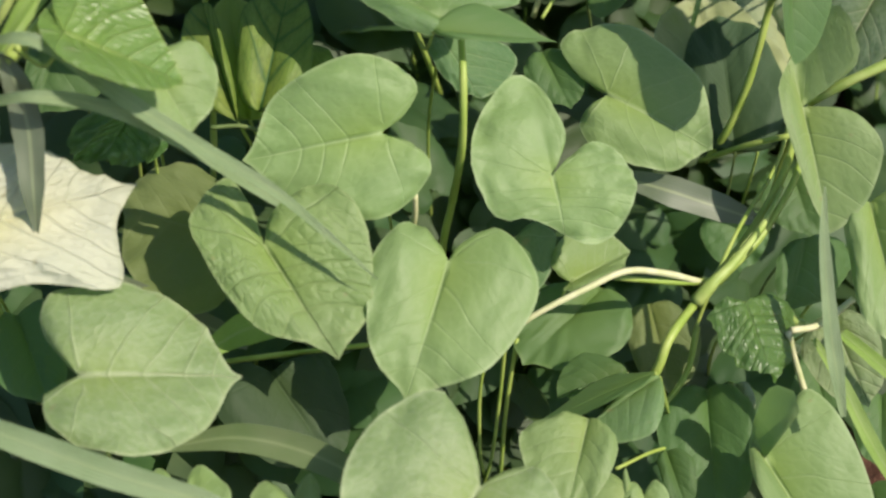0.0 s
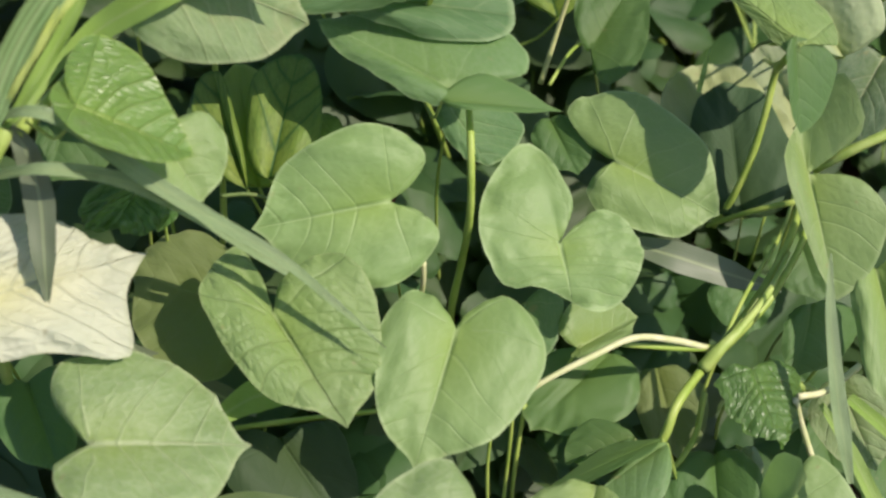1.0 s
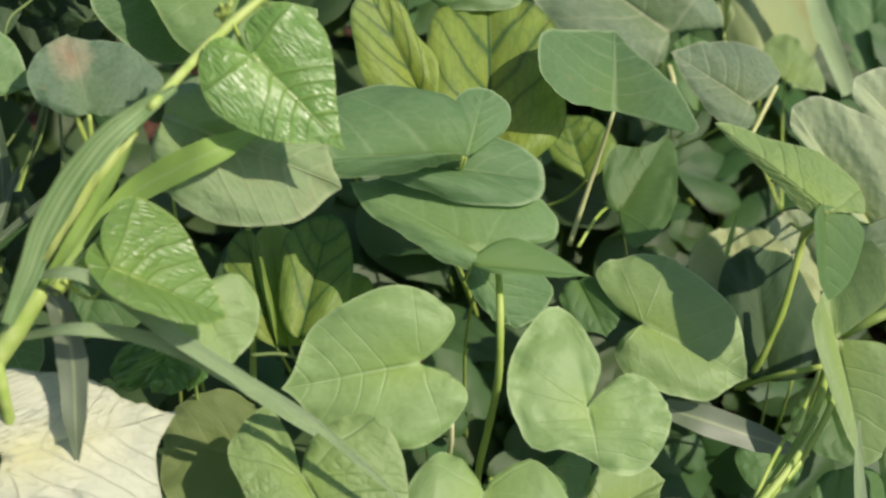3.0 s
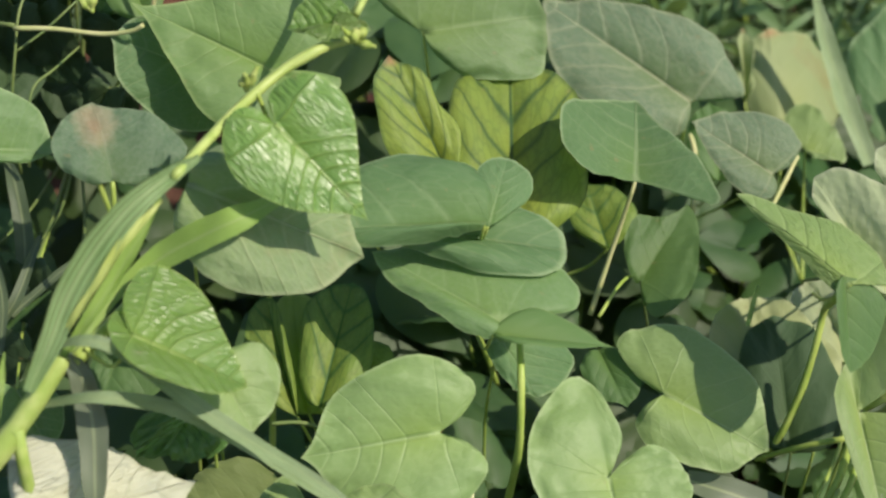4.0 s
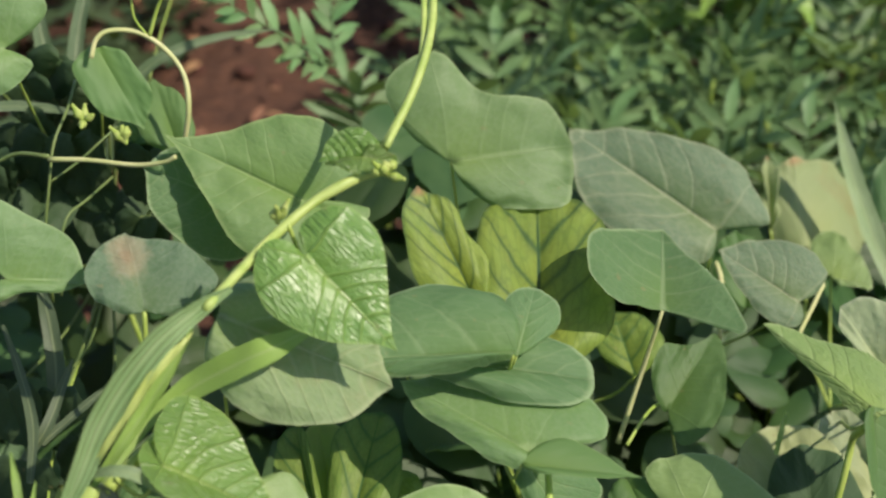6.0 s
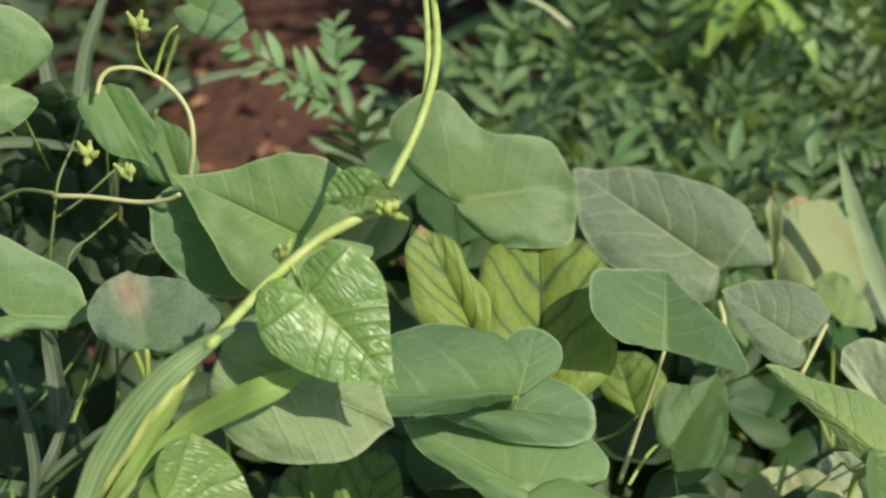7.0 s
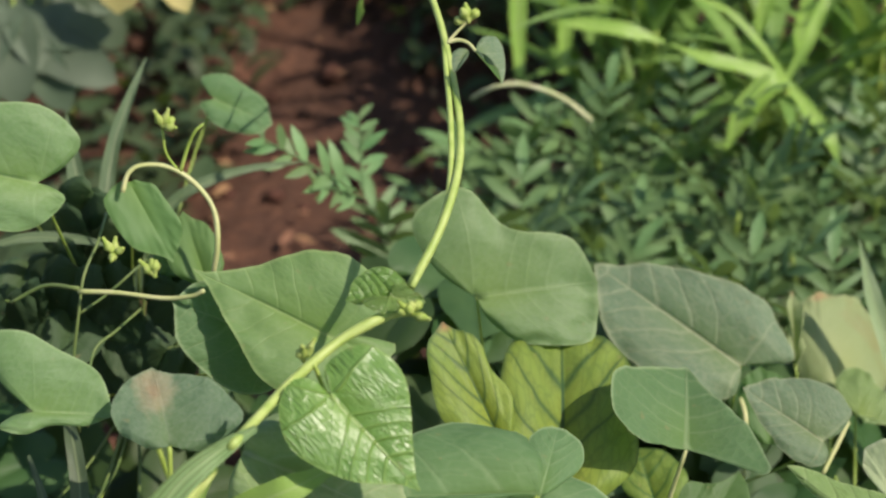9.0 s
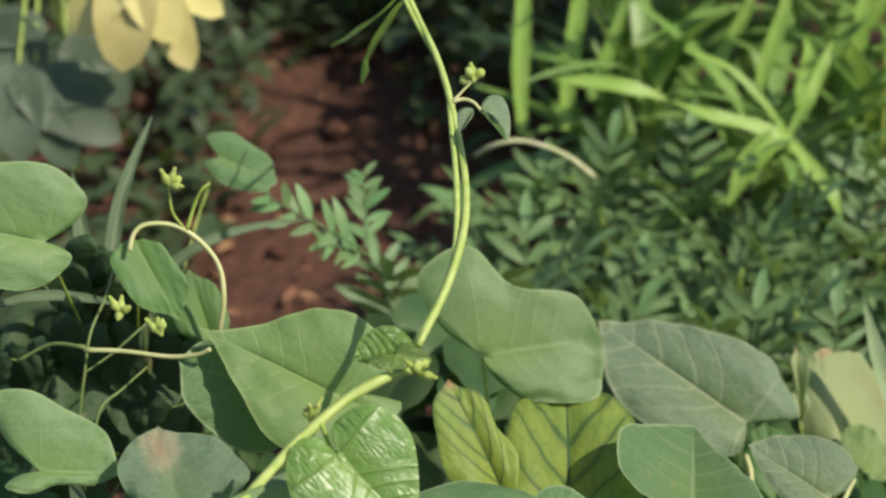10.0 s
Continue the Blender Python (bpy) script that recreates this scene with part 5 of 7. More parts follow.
leaf(back_left, (-0.1822, 0.9573, 0.3555), (-0.1964, 0.9614, 0.3211), (-0.2003, 0.9668, 0.3457), (-0.1725, 0.9502, 0.3447), (0.31, 0.30), left=((-0.12, 0.32), (-0.14, 0.71), (0.06, 1.00), (0.73, 0.71), (0.92, 0.17)), right=((-0.12, 0.32), (-0.15, 0.71), (0.05, 1.00), (0.72, 0.71), (0.92, 0.17)), mat="dark", foot=(-0.2244, 1.0459, 0.2580), stem_mat="shaded_stalk")
leaf(back_left, (-0.1800, 0.9950, 0.3932), (-0.1828, 0.9928, 0.3491), (-0.2020, 1.0063, 0.3725), (-0.1598, 0.9824, 0.3884), (0.29, 0.29), left=((-0.12, 0.31), (-0.15, 0.69), (0.05, 0.99), (0.72, 0.71), (0.92, 0.17)), right=((-0.12, 0.32), (-0.15, 0.71), (0.05, 1.00), (0.72, 0.71), (0.92, 0.17)), mat="dark", foot=(-0.2244, 1.0459, 0.2580), stem_mat="shaded_stalk")
leaf(back_left, (-0.2613, 1.0054, 0.3994), (-0.2422, 0.9925, 0.3700), (-0.2751, 1.0105, 0.3729), (-0.2364, 0.9924, 0.4079), (0.30, 0.30), left=((-0.12, 0.32), (-0.15, 0.71), (0.05, 1.00), (0.73, 0.71), (0.92, 0.17)), right=((-0.12, 0.31), (-0.15, 0.69), (0.05, 0.99), (0.73, 0.71), (0.92, 0.17)), mat="dark", foot=(-0.2244, 1.0459, 0.2580), stem_mat="shaded_stalk")
leaf(back_left, (-0.2266, 0.9975, 0.3199), (-0.2186, 0.9870, 0.2749), (-0.2487, 1.0062, 0.2913), (-0.2000, 0.9822, 0.3213), (0.31, 0.30), left=((-0.12, 0.31), (-0.15, 0.70), (0.06, 1.00), (0.73, 0.71), (0.92, 0.17)), right=((-0.12, 0.32), (-0.15, 0.71), (0.05, 1.00), (0.73, 0.71), (0.92, 0.17)), mat="dark", foot=(-0.2244, 1.0459, 0.2580), stem_mat="shaded_stalk")
leaf(back_left, (-0.2949, 0.9824, 0.3412), (-0.2952, 0.9755, 0.2908), (-0.3215, 0.9923, 0.3151), (-0.2688, 0.9681, 0.3374), (0.30, 0.31), left=((-0.12, 0.31), (-0.15, 0.70), (0.05, 0.99), (0.72, 0.71), (0.92, 0.17)), right=((-0.12, 0.31), (-0.14, 0.70), (0.06, 0.99), (0.73, 0.71), (0.92, 0.17)), mat="dark", foot=(-0.2244, 1.0459, 0.2580), stem_mat="shaded_stalk")
leaf(back_left, (-0.2173, 1.0214, 0.4088), (-0.2359, 1.0278, 0.3568), (-0.2452, 1.0360, 0.3934), (-0.2009, 1.0110, 0.3938), (0.30, 0.30), left=((-0.12, 0.31), (-0.16, 0.70), (0.05, 0.99), (0.72, 0.71), (0.92, 0.17)), right=((-0.12, 0.31), (-0.16, 0.70), (0.05, 0.99), (0.72, 0.71), (0.92, 0.17)), mat="dark", foot=(-0.2244, 1.0459, 0.2580), stem_mat="shaded_stalk")
leaf(back_left, (-0.2958, 0.9404, 0.3715), (-0.2801, 0.9270, 0.3324), (-0.3153, 0.9462, 0.3420), (-0.2668, 0.9260, 0.3774), (0.30, 0.31), left=((-0.12, 0.31), (-0.15, 0.70), (0.05, 1.00), (0.72, 0.71), (0.92, 0.17)), right=((-0.12, 0.31), (-0.15, 0.69), (0.06, 0.99), (0.73, 0.71), (0.92, 0.17)), mat="dark", foot=(-0.2244, 1.0459, 0.2580), stem_mat="shaded_stalk")
leaf(back_left, (-0.2601, 1.0270, 0.4145), (-0.2453, 1.0171, 0.3875), (-0.2728, 1.0322, 0.3922), (-0.2390, 1.0157, 0.4207), (0.30, 0.29), left=((-0.12, 0.32), (-0.14, 0.71), (0.05, 1.00), (0.72, 0.71), (0.92, 0.17)), right=((-0.12, 0.31), (-0.16, 0.70), (0.05, 0.99), (0.72, 0.71), (0.92, 0.17)), mat="dark", foot=(-0.2244, 1.0459, 0.2580), stem_mat="shaded_stalk")
leaf(back_left, (-0.3085, 0.9875, 0.3732), (-0.3197, 0.9894, 0.3401), (-0.3268, 0.9955, 0.3626), (-0.2969, 0.9807, 0.3647), (0.29, 0.29), left=((-0.12, 0.31), (-0.16, 0.70), (0.04, 1.00), (0.72, 0.71), (0.92, 0.17)), right=((-0.12, 0.31), (-0.16, 0.70), (0.04, 0.99), (0.72, 0.71), (0.92, 0.17)), mat="dark", foot=(-0.2244, 1.0459, 0.2580), stem_mat="shaded_stalk")
leaf(back_left, (-0.1987, 0.9975, 0.3117), (-0.2126, 0.9994, 0.2659), (-0.2228, 1.0096, 0.2960), (-0.1835, 0.9870, 0.3003), (0.30, 0.30), left=((-0.12, 0.30), (-0.16, 0.69), (0.05, 0.99), (0.73, 0.71), (0.92, 0.17)), right=((-0.12, 0.32), (-0.15, 0.71), (0.05, 1.00), (0.72, 0.71), (0.92, 0.17)), mat="dark", foot=(-0.2244, 1.0459, 0.2580), stem_mat="shaded_stalk")
leaf(back_left, (-0.2945, 0.9571, 0.3955), (-0.3019, 0.9573, 0.3641), (-0.3116, 0.9644, 0.3833), (-0.2818, 0.9499, 0.3889), (0.30, 0.30), left=((-0.12, 0.31), (-0.15, 0.69), (0.05, 0.99), (0.73, 0.71), (0.92, 0.17)), right=((-0.13, 0.32), (-0.16, 0.72), (0.05, 1.00), (0.73, 0.71), (0.92, 0.17)), mat="dark", foot=(-0.2244, 1.0459, 0.2580), stem_mat="shaded_stalk")
leaf(back_left, (-0.2350, 1.0396, 0.4059), (-0.2464, 1.0437, 0.3717), (-0.2536, 1.0492, 0.3949), (-0.2236, 1.0327, 0.3966), (0.31, 0.29), left=((-0.12, 0.31), (-0.15, 0.71), (0.06, 1.00), (0.73, 0.71), (0.92, 0.17)), right=((-0.12, 0.31), (-0.15, 0.70), (0.05, 0.99), (0.72, 0.71), (0.92, 0.17)), mat="dark", foot=(-0.2244, 1.0459, 0.2580), stem_mat="shaded_stalk")
leaf(back_left, (-0.1819, 0.9726, 0.3420), (-0.1836, 0.9688, 0.3033), (-0.2013, 0.9818, 0.3226), (-0.1639, 0.9612, 0.3386), (0.30, 0.29), left=((-0.12, 0.32), (-0.15, 0.71), (0.05, 1.00), (0.73, 0.71), (0.92, 0.17)), right=((-0.12, 0.30), (-0.15, 0.68), (0.05, 0.98), (0.72, 0.71), (0.92, 0.17)), mat="dark", foot=(-0.2244, 1.0459, 0.2580), stem_mat="shaded_stalk")
leaf(back_left, (-0.2267, 0.9952, 0.3705), (-0.2054, 0.9803, 0.3441), (-0.2387, 0.9992, 0.3441), (-0.2023, 0.9820, 0.3813), (0.30, 0.30), left=((-0.12, 0.30), (-0.15, 0.68), (0.05, 0.99), (0.72, 0.71), (0.92, 0.17)), right=((-0.12, 0.32), (-0.15, 0.71), (0.05, 0.99), (0.72, 0.71), (0.92, 0.17)), mat="dark", foot=(-0.2244, 1.0459, 0.2580), stem_mat="shaded_stalk")
leaf(back_left, (-0.2410, 0.9865, 0.3997), (-0.2583, 0.9910, 0.3511), (-0.2674, 0.9994, 0.3845), (-0.2252, 0.9766, 0.3863), (0.30, 0.29), left=((-0.12, 0.32), (-0.15, 0.72), (0.05, 1.00), (0.73, 0.71), (0.92, 0.17)), right=((-0.12, 0.31), (-0.15, 0.70), (0.05, 0.99), (0.72, 0.71), (0.92, 0.17)), mat="dark", foot=(-0.2244, 1.0459, 0.2580), stem_mat="shaded_stalk")
leaf(back_left, (-0.1752, 0.9732, 0.3953), (-0.1831, 0.9738, 0.3521), (-0.1975, 0.9848, 0.3776), (-0.1580, 0.9620, 0.3872), (0.30, 0.30), left=((-0.12, 0.31), (-0.15, 0.70), (0.05, 0.99), (0.73, 0.71), (0.92, 0.17)), right=((-0.12, 0.30), (-0.16, 0.68), (0.05, 0.99), (0.73, 0.71), (0.92, 0.17)), mat="dark", foot=(-0.2244, 1.0459, 0.2580), stem_mat="shaded_stalk")
leaf(back_left, (-0.2352, 1.0305, 0.4308), (-0.2648, 1.0438, 0.3859), (-0.2606, 1.0441, 0.4248), (-0.2277, 1.0253, 0.4101), (0.30, 0.30), left=((-0.12, 0.31), (-0.14, 0.69), (0.06, 0.99), (0.73, 0.71), (0.92, 0.17)), right=((-0.12, 0.31), (-0.15, 0.70), (0.05, 0.99), (0.72, 0.71), (0.92, 0.17)), mat="dark", foot=(-0.2244, 1.0459, 0.2580), stem_mat="shaded_stalk")
leaf(back_left, (-0.2253, 0.9869, 0.3946), (-0.2164, 0.9782, 0.3556), (-0.2446, 0.9952, 0.3691), (-0.2012, 0.9732, 0.3967), (0.30, 0.30), left=((-0.12, 0.31), (-0.14, 0.69), (0.05, 0.99), (0.72, 0.71), (0.92, 0.17)), right=((-0.12, 0.32), (-0.14, 0.71), (0.05, 1.00), (0.73, 0.71), (0.92, 0.17)), mat="dark", foot=(-0.2244, 1.0459, 0.2580), stem_mat="shaded_stalk")
leaf(back_left, (-0.2157, 1.0422, 0.4235), (-0.1991, 1.0317, 0.4038), (-0.2243, 1.0462, 0.4033), (-0.1975, 1.0319, 0.4315), (0.30, 0.29), left=((-0.12, 0.31), (-0.15, 0.70), (0.05, 0.99), (0.73, 0.71), (0.92, 0.17)), right=((-0.12, 0.31), (-0.15, 0.70), (0.05, 0.99), (0.72, 0.71), (0.92, 0.17)), mat="dark", foot=(-0.2244, 1.0459, 0.2580), stem_mat="shaded_stalk")
leaf(back_left, (-0.2543, 0.8426, 0.3053), (-0.2469, 0.8304, 0.2700), (-0.2723, 0.8474, 0.2834), (-0.2300, 0.8285, 0.3032), (0.26, 0.45), left=((-0.14, 0.07), (-0.24, 0.27), (-0.05, 0.80), (0.70, 0.73), (0.91, 0.17)), right=((-0.09, 0.39), (-0.07, 0.82), (0.18, 1.07), (0.80, 0.66), (0.94, 0.15)), mat="dark", foot=(-0.2244, 1.0459, 0.2580), stem_mat="shaded_stalk")
leaf(back_left, (-0.2239, 0.8317, 0.3139), (-0.2210, 0.8198, 0.2697), (-0.2418, 0.8359, 0.2881), (-0.1989, 0.8152, 0.3051), (0.35, 0.50), left=((-0.07, 0.15), (-0.11, 0.38), (0.08, 0.88), (0.73, 0.75), (0.92, 0.18)), right=((-0.06, 0.33), (-0.03, 0.68), (0.21, 1.01), (0.82, 0.65), (0.95, 0.15)), mat="dark", foot=(-0.2244, 1.0459, 0.2580), stem_mat="shaded_stalk")
leaf(back_left, (-0.2043, 0.8167, 0.2904), (-0.2079, 0.8091, 0.2511), (-0.2253, 0.8231, 0.2667), (-0.1865, 0.8043, 0.2829), (0.40, 0.40), left=((-0.08, 0.22), (-0.10, 0.50), (0.11, 0.91), (0.78, 0.68), (0.93, 0.16)), right=((-0.09, 0.27), (-0.10, 0.60), (0.12, 0.96), (0.78, 0.68), (0.93, 0.16)), mat="dark", foot=(-0.2244, 1.0459, 0.2580), stem_mat="shaded_stalk")
leaf(back_left, (-0.2411, 0.7949, 0.2925), (-0.2378, 0.7828, 0.2533), (-0.2623, 0.8006, 0.2695), (-0.2159, 0.7795, 0.2881), (0.27, 0.46), left=((-0.10, 0.21), (-0.14, 0.49), (0.03, 0.88), (0.71, 0.72), (0.91, 0.17)), right=((-0.06, 0.33), (-0.02, 0.67), (0.19, 0.97), (0.81, 0.65), (0.94, 0.15)), mat="dark", foot=(-0.2244, 1.0459, 0.2580), stem_mat="shaded_stalk")
leaf(edge, (0.2986, 1.0804, 0.2195), (0.2900, 1.1508, 0.2750), (0.2685, 1.1303, 0.2481), (0.3394, 1.1569, 0.2294), (0.55, 0.53), left=((-0.03, 0.43), (0.01, 0.77), (0.24, 1.19), (0.81, 0.73), (0.94, 0.26)), right=((-0.06, 0.35), (-0.05, 0.73), (0.23, 1.09), (0.85, 0.74), (0.95, 0.26)), mat="tipped", label="pale leaf with a browned tip, folded", foot=(0.2993, 0.9945, 0.1522))
leaf(edge, (0.2996, 1.0438, 0.2350), (0.3277, 1.0324, 0.2362), (0.3110, 1.0773, 0.2496), (0.3089, 1.0281, 0.2385), (0.05, 0.44), left=((-0.34, 0.25), (-0.62, 0.67), (-0.35, 0.98), (0.74, 0.49), (0.93, 0.20)), right=((0.10, 0.68), (0.20, 1.04), (0.31, 1.09), (0.78, 0.73), (0.93, 0.31)), mat="matte", label="small pale heart-shaped leaf", foot=(0.2993, 0.9945, 0.1522))
leaf(edge, (0.2631, 1.0950, 0.2441), (0.2648, 1.1405, 0.2819), (0.2601, 1.1173, 0.2623), (0.2684, 1.1140, 0.2593), (0.49, 0.41), left=((0.02, 0.28), (0.04, 0.42), (0.26, 1.77), (0.76, 1.62), (0.93, 0.38)), right=((0.01, 0.23), (0.02, 0.39), (0.21, 1.49), (0.72, 1.63), (0.92, 0.38)), mat="tipped", label="narrow upright leaf seen edge on", foot=(0.2993, 0.9945, 0.1522))
leaf(right, (0.2478, 0.9307, 0.2989), (0.1975, 0.9590, 0.3231), (0.2385, 0.9679, 0.3226), (0.2205, 0.9207, 0.2960), (0.54, 0.26), left=((-0.10, 0.43), (-0.06, 0.99), (0.19, 1.18), (0.81, 0.57), (0.93, 0.24)), right=((-0.11, 0.17), (-0.13, 0.62), (-0.01, 0.92), (0.65, 0.58), (0.88, 0.21)), mat="grey", label="small grey-green leaf", foot=(0.2097, 1.0405, 0.1692))
leaf(edge, (0.2515, 0.7457, 0.3604), (0.1942, 0.7988, 0.3874), (0.2512, 0.7913, 0.3661), (0.2290, 0.7633, 0.3591), (0.34, 0.32), left=((-0.09, 0.38), (-0.19, 0.59), (-0.02, 1.04), (0.64, 0.54), (0.87, 0.29)), right=((-0.01, 0.60), (-0.00, 1.48), (0.10, 1.84), (0.55, 0.67), (0.83, 0.33)), mat="quilted", label="long leaf folded upward, rough top", foot=(0.2993, 0.9945, 0.1522), wave=0.002, quilt=0.0008, form=0.05)
leaf(edge, (0.2478, 0.7491, 0.3639), (0.2517, 0.7137, 0.3236), (0.2419, 0.7325, 0.3482), (0.2722, 0.7434, 0.3428), (0.42, 0.39), left=((0.03, 0.44), (0.12, 0.78), (0.24, 0.98), (0.74, 0.83), (0.92, 0.33)), right=((0.05, 0.42), (0.15, 0.77), (0.27, 0.98), (0.77, 0.66), (0.94, 0.28)), mat="deep", label="hanging lobe of the folded leaf, lit through", foot=(0.2993, 0.9945, 0.1522), stem_mat="shaded_stalk", wave=0.001, form=0.04)
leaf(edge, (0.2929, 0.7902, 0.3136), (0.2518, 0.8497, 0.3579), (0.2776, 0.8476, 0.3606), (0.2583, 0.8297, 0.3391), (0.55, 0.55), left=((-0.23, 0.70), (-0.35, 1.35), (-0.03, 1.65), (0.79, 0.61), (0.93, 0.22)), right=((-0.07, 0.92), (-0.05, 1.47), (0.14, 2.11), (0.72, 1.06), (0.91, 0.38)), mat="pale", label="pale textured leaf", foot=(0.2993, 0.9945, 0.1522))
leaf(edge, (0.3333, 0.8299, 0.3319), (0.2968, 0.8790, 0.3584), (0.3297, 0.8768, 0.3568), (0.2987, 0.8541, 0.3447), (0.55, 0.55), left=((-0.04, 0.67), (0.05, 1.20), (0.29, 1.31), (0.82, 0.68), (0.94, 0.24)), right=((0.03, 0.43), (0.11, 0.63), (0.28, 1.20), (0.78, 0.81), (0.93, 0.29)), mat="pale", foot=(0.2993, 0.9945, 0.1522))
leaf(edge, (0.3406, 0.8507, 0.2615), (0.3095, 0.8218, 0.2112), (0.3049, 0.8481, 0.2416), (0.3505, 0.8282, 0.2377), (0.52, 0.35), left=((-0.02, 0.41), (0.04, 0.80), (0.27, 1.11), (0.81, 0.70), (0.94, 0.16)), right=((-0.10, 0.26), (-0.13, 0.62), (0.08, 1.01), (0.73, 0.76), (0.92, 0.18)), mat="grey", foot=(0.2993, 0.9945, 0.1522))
# deep green darkens this blade as if in shade; nothing shades it
leaf(front_right, (0.1542, 0.8541, 0.2746), (0.1873, 0.8984, 0.3010), (0.1466, 0.8799, 0.2919), (0.1874, 0.8464, 0.2819), (0.36, 0.33), left=((-0.04, 0.09), (0.02, 0.38), (0.16, 0.76), (0.60, 0.94), (0.76, 0.28)), right=((-0.16, 0.24), (-0.28, 0.66), (-0.05, 1.01), (0.76, 0.58), (0.95, 0.26)), mat="deep", label="upright leaf coloured darker as if shaded", foot=(0.2129, 0.9384, -0.0080), stem_mat="shaded_stalk", form=0.06)
leaf(front_right, (0.2613, 0.7829, 0.1910), (0.2241, 0.8750, 0.2417), (0.2036, 0.8570, 0.2163), (0.2697, 0.8548, 0.2315), (0.55, 0.55), left=((-0.10, 0.63), (-0.08, 1.06), (0.14, 1.37), (0.80, 0.63), (0.93, 0.22)), right=((-0.00, 0.49), (0.08, 0.84), (0.28, 1.17), (0.81, 0.73), (0.94, 0.26)), mat="cream", foot=(0.2652, 0.8429, -0.0080))
# dark blade over the pale one, in place of the shadow cast on it
leaf(front_right, (0.2434, 0.7716, 0.2030), (0.2419, 0.8528, 0.2460), (0.2188, 0.8336, 0.2225), (0.2747, 0.8239, 0.2301), (0.55, 0.55), left=((-0.04, 0.45), (-0.00, 0.79), (0.22, 1.22), (0.80, 0.72), (0.94, 0.25)), right=((-0.05, 0.47), (-0.01, 0.92), (0.25, 1.21), (0.84, 0.72), (0.95, 0.26)), mat="dark", label="dark leaf standing in for a shadow on the pale leaf", foot=(0.2554, 0.8316, -0.0080), stem_mat="shaded_stalk")
leaf(edge, (0.2977, 0.8333, 0.2110), (0.2747, 0.9021, 0.2347), (0.2605, 0.8776, 0.2214), (0.2973, 0.8792, 0.2291), (0.55, 0.55), left=((0.02, 0.30), (0.10, 0.44), (0.24, 1.01), (0.80, 0.66), (0.93, 0.24)), right=((-0.01, 0.66), (0.05, 1.18), (0.29, 1.48), (0.80, 0.91), (0.94, 0.32)), mat="pale", foot=(0.2993, 0.9945, 0.1522))
leaf(edge, (0.3941, 1.0852, 0.1642), (0.3829, 1.1833, 0.2744), (0.3546, 1.1477, 0.2065), (0.4259, 1.1312, 0.2219), (0.50, 0.48), left=((0.00, 0.30), (0.04, 0.55), (0.26, 1.06), (0.79, 0.78), (0.94, 0.18)), right=((-0.01, 0.30), (0.01, 0.58), (0.23, 1.08), (0.78, 0.80), (0.93, 0.19)), mat="blue", foot=(0.3597, 1.0372, 0.0761))
leaf(right, (0.2340, 1.0152, 0.2309), (0.2285, 1.0578, 0.2705), (0.2116, 1.0424, 0.2514), (0.2513, 1.0366, 0.2554), (0.55, 0.52), left=((0.00, 0.33), (0.06, 0.59), (0.26, 1.04), (0.81, 0.67), (0.95, 0.16)), right=((-0.01, 0.32), (0.04, 0.61), (0.26, 1.02), (0.81, 0.70), (0.94, 0.16)), mat="deep", foot=(0.2097, 1.0405, 0.1692), stem_mat="shaded_stalk")
# ---- the climbing vine and loose stems ----
stalk("stem", climber, [(-0.2118, 0.6294, 0.3404), (-0.1937, 0.6409, 0.3604), (-0.1715, 0.6579, 0.3864), (-0.1668, 0.6625, 0.3930)], 0.0068, 0.0045, "vine", "pale green stem")
stalk("stem", climber, [(-0.1628, 0.6666, 0.3859), (-0.1413, 0.6880, 0.3968), (-0.1256, 0.7104, 0.4040), (-0.1104, 0.7385, 0.4035)], 0.0042, 0.0030, "stalk")
stalk("stem", climber, [(-0.1085, 0.7045, 0.4712), (-0.1044, 0.7061, 0.4757), (-0.0887, 0.7392, 0.4757), (-0.0771, 0.7613, 0.4759), (-0.0573, 0.7829, 0.4821), (-0.0367, 0.7942, 0.4885), (-0.0228, 0.8098, 0.4843)], 0.0026, 0.0032, "vine", "pale climbing stem")
stalk("stem", climber, [(-0.0204, 0.8099, 0.4977), (-0.0049, 0.8383, 0.5144), (0.0057, 0.8715, 0.5313), (0.0081, 0.9117, 0.5423), (0.0027, 0.9641, 0.5568), (-0.0067, 1.0065, 0.5767), (-0.0220, 1.0471, 0.5955), (-0.0347, 1.0759, 0.6147), (-0.0386, 1.1045, 0.6347)], 0.0026, 0.0018, "vine", "twisting young vine tip")
stalk("stem", climber, [(-0.0188, 0.8079, 0.5001), (-0.0081, 0.8334, 0.5101), (0.0012, 0.8625, 0.5255), (0.0028, 0.9058, 0.5418), (0.0005, 0.9539, 0.5543), (-0.0047, 1.0043, 0.5720), (-0.0244, 1.0445, 0.5947), (-0.0376, 1.0758, 0.6147)], 0.0020, 0.0016, "vine", "second strand of the vine")
stalk("stem", climber, [(0.0008, 0.9465, 0.5800), (0.0074, 0.9472, 0.5811), (0.0134, 0.9443, 0.5802), (0.0173, 0.9402, 0.5771)], 0.0013, 0.0010, "pale_stalk")
stalk("stem", climber, [(0.0015, 0.9468, 0.5806), (0.0058, 0.9492, 0.5845), (0.0128, 0.9528, 0.5908)], 0.0010, 0.0007, "pale_stalk")
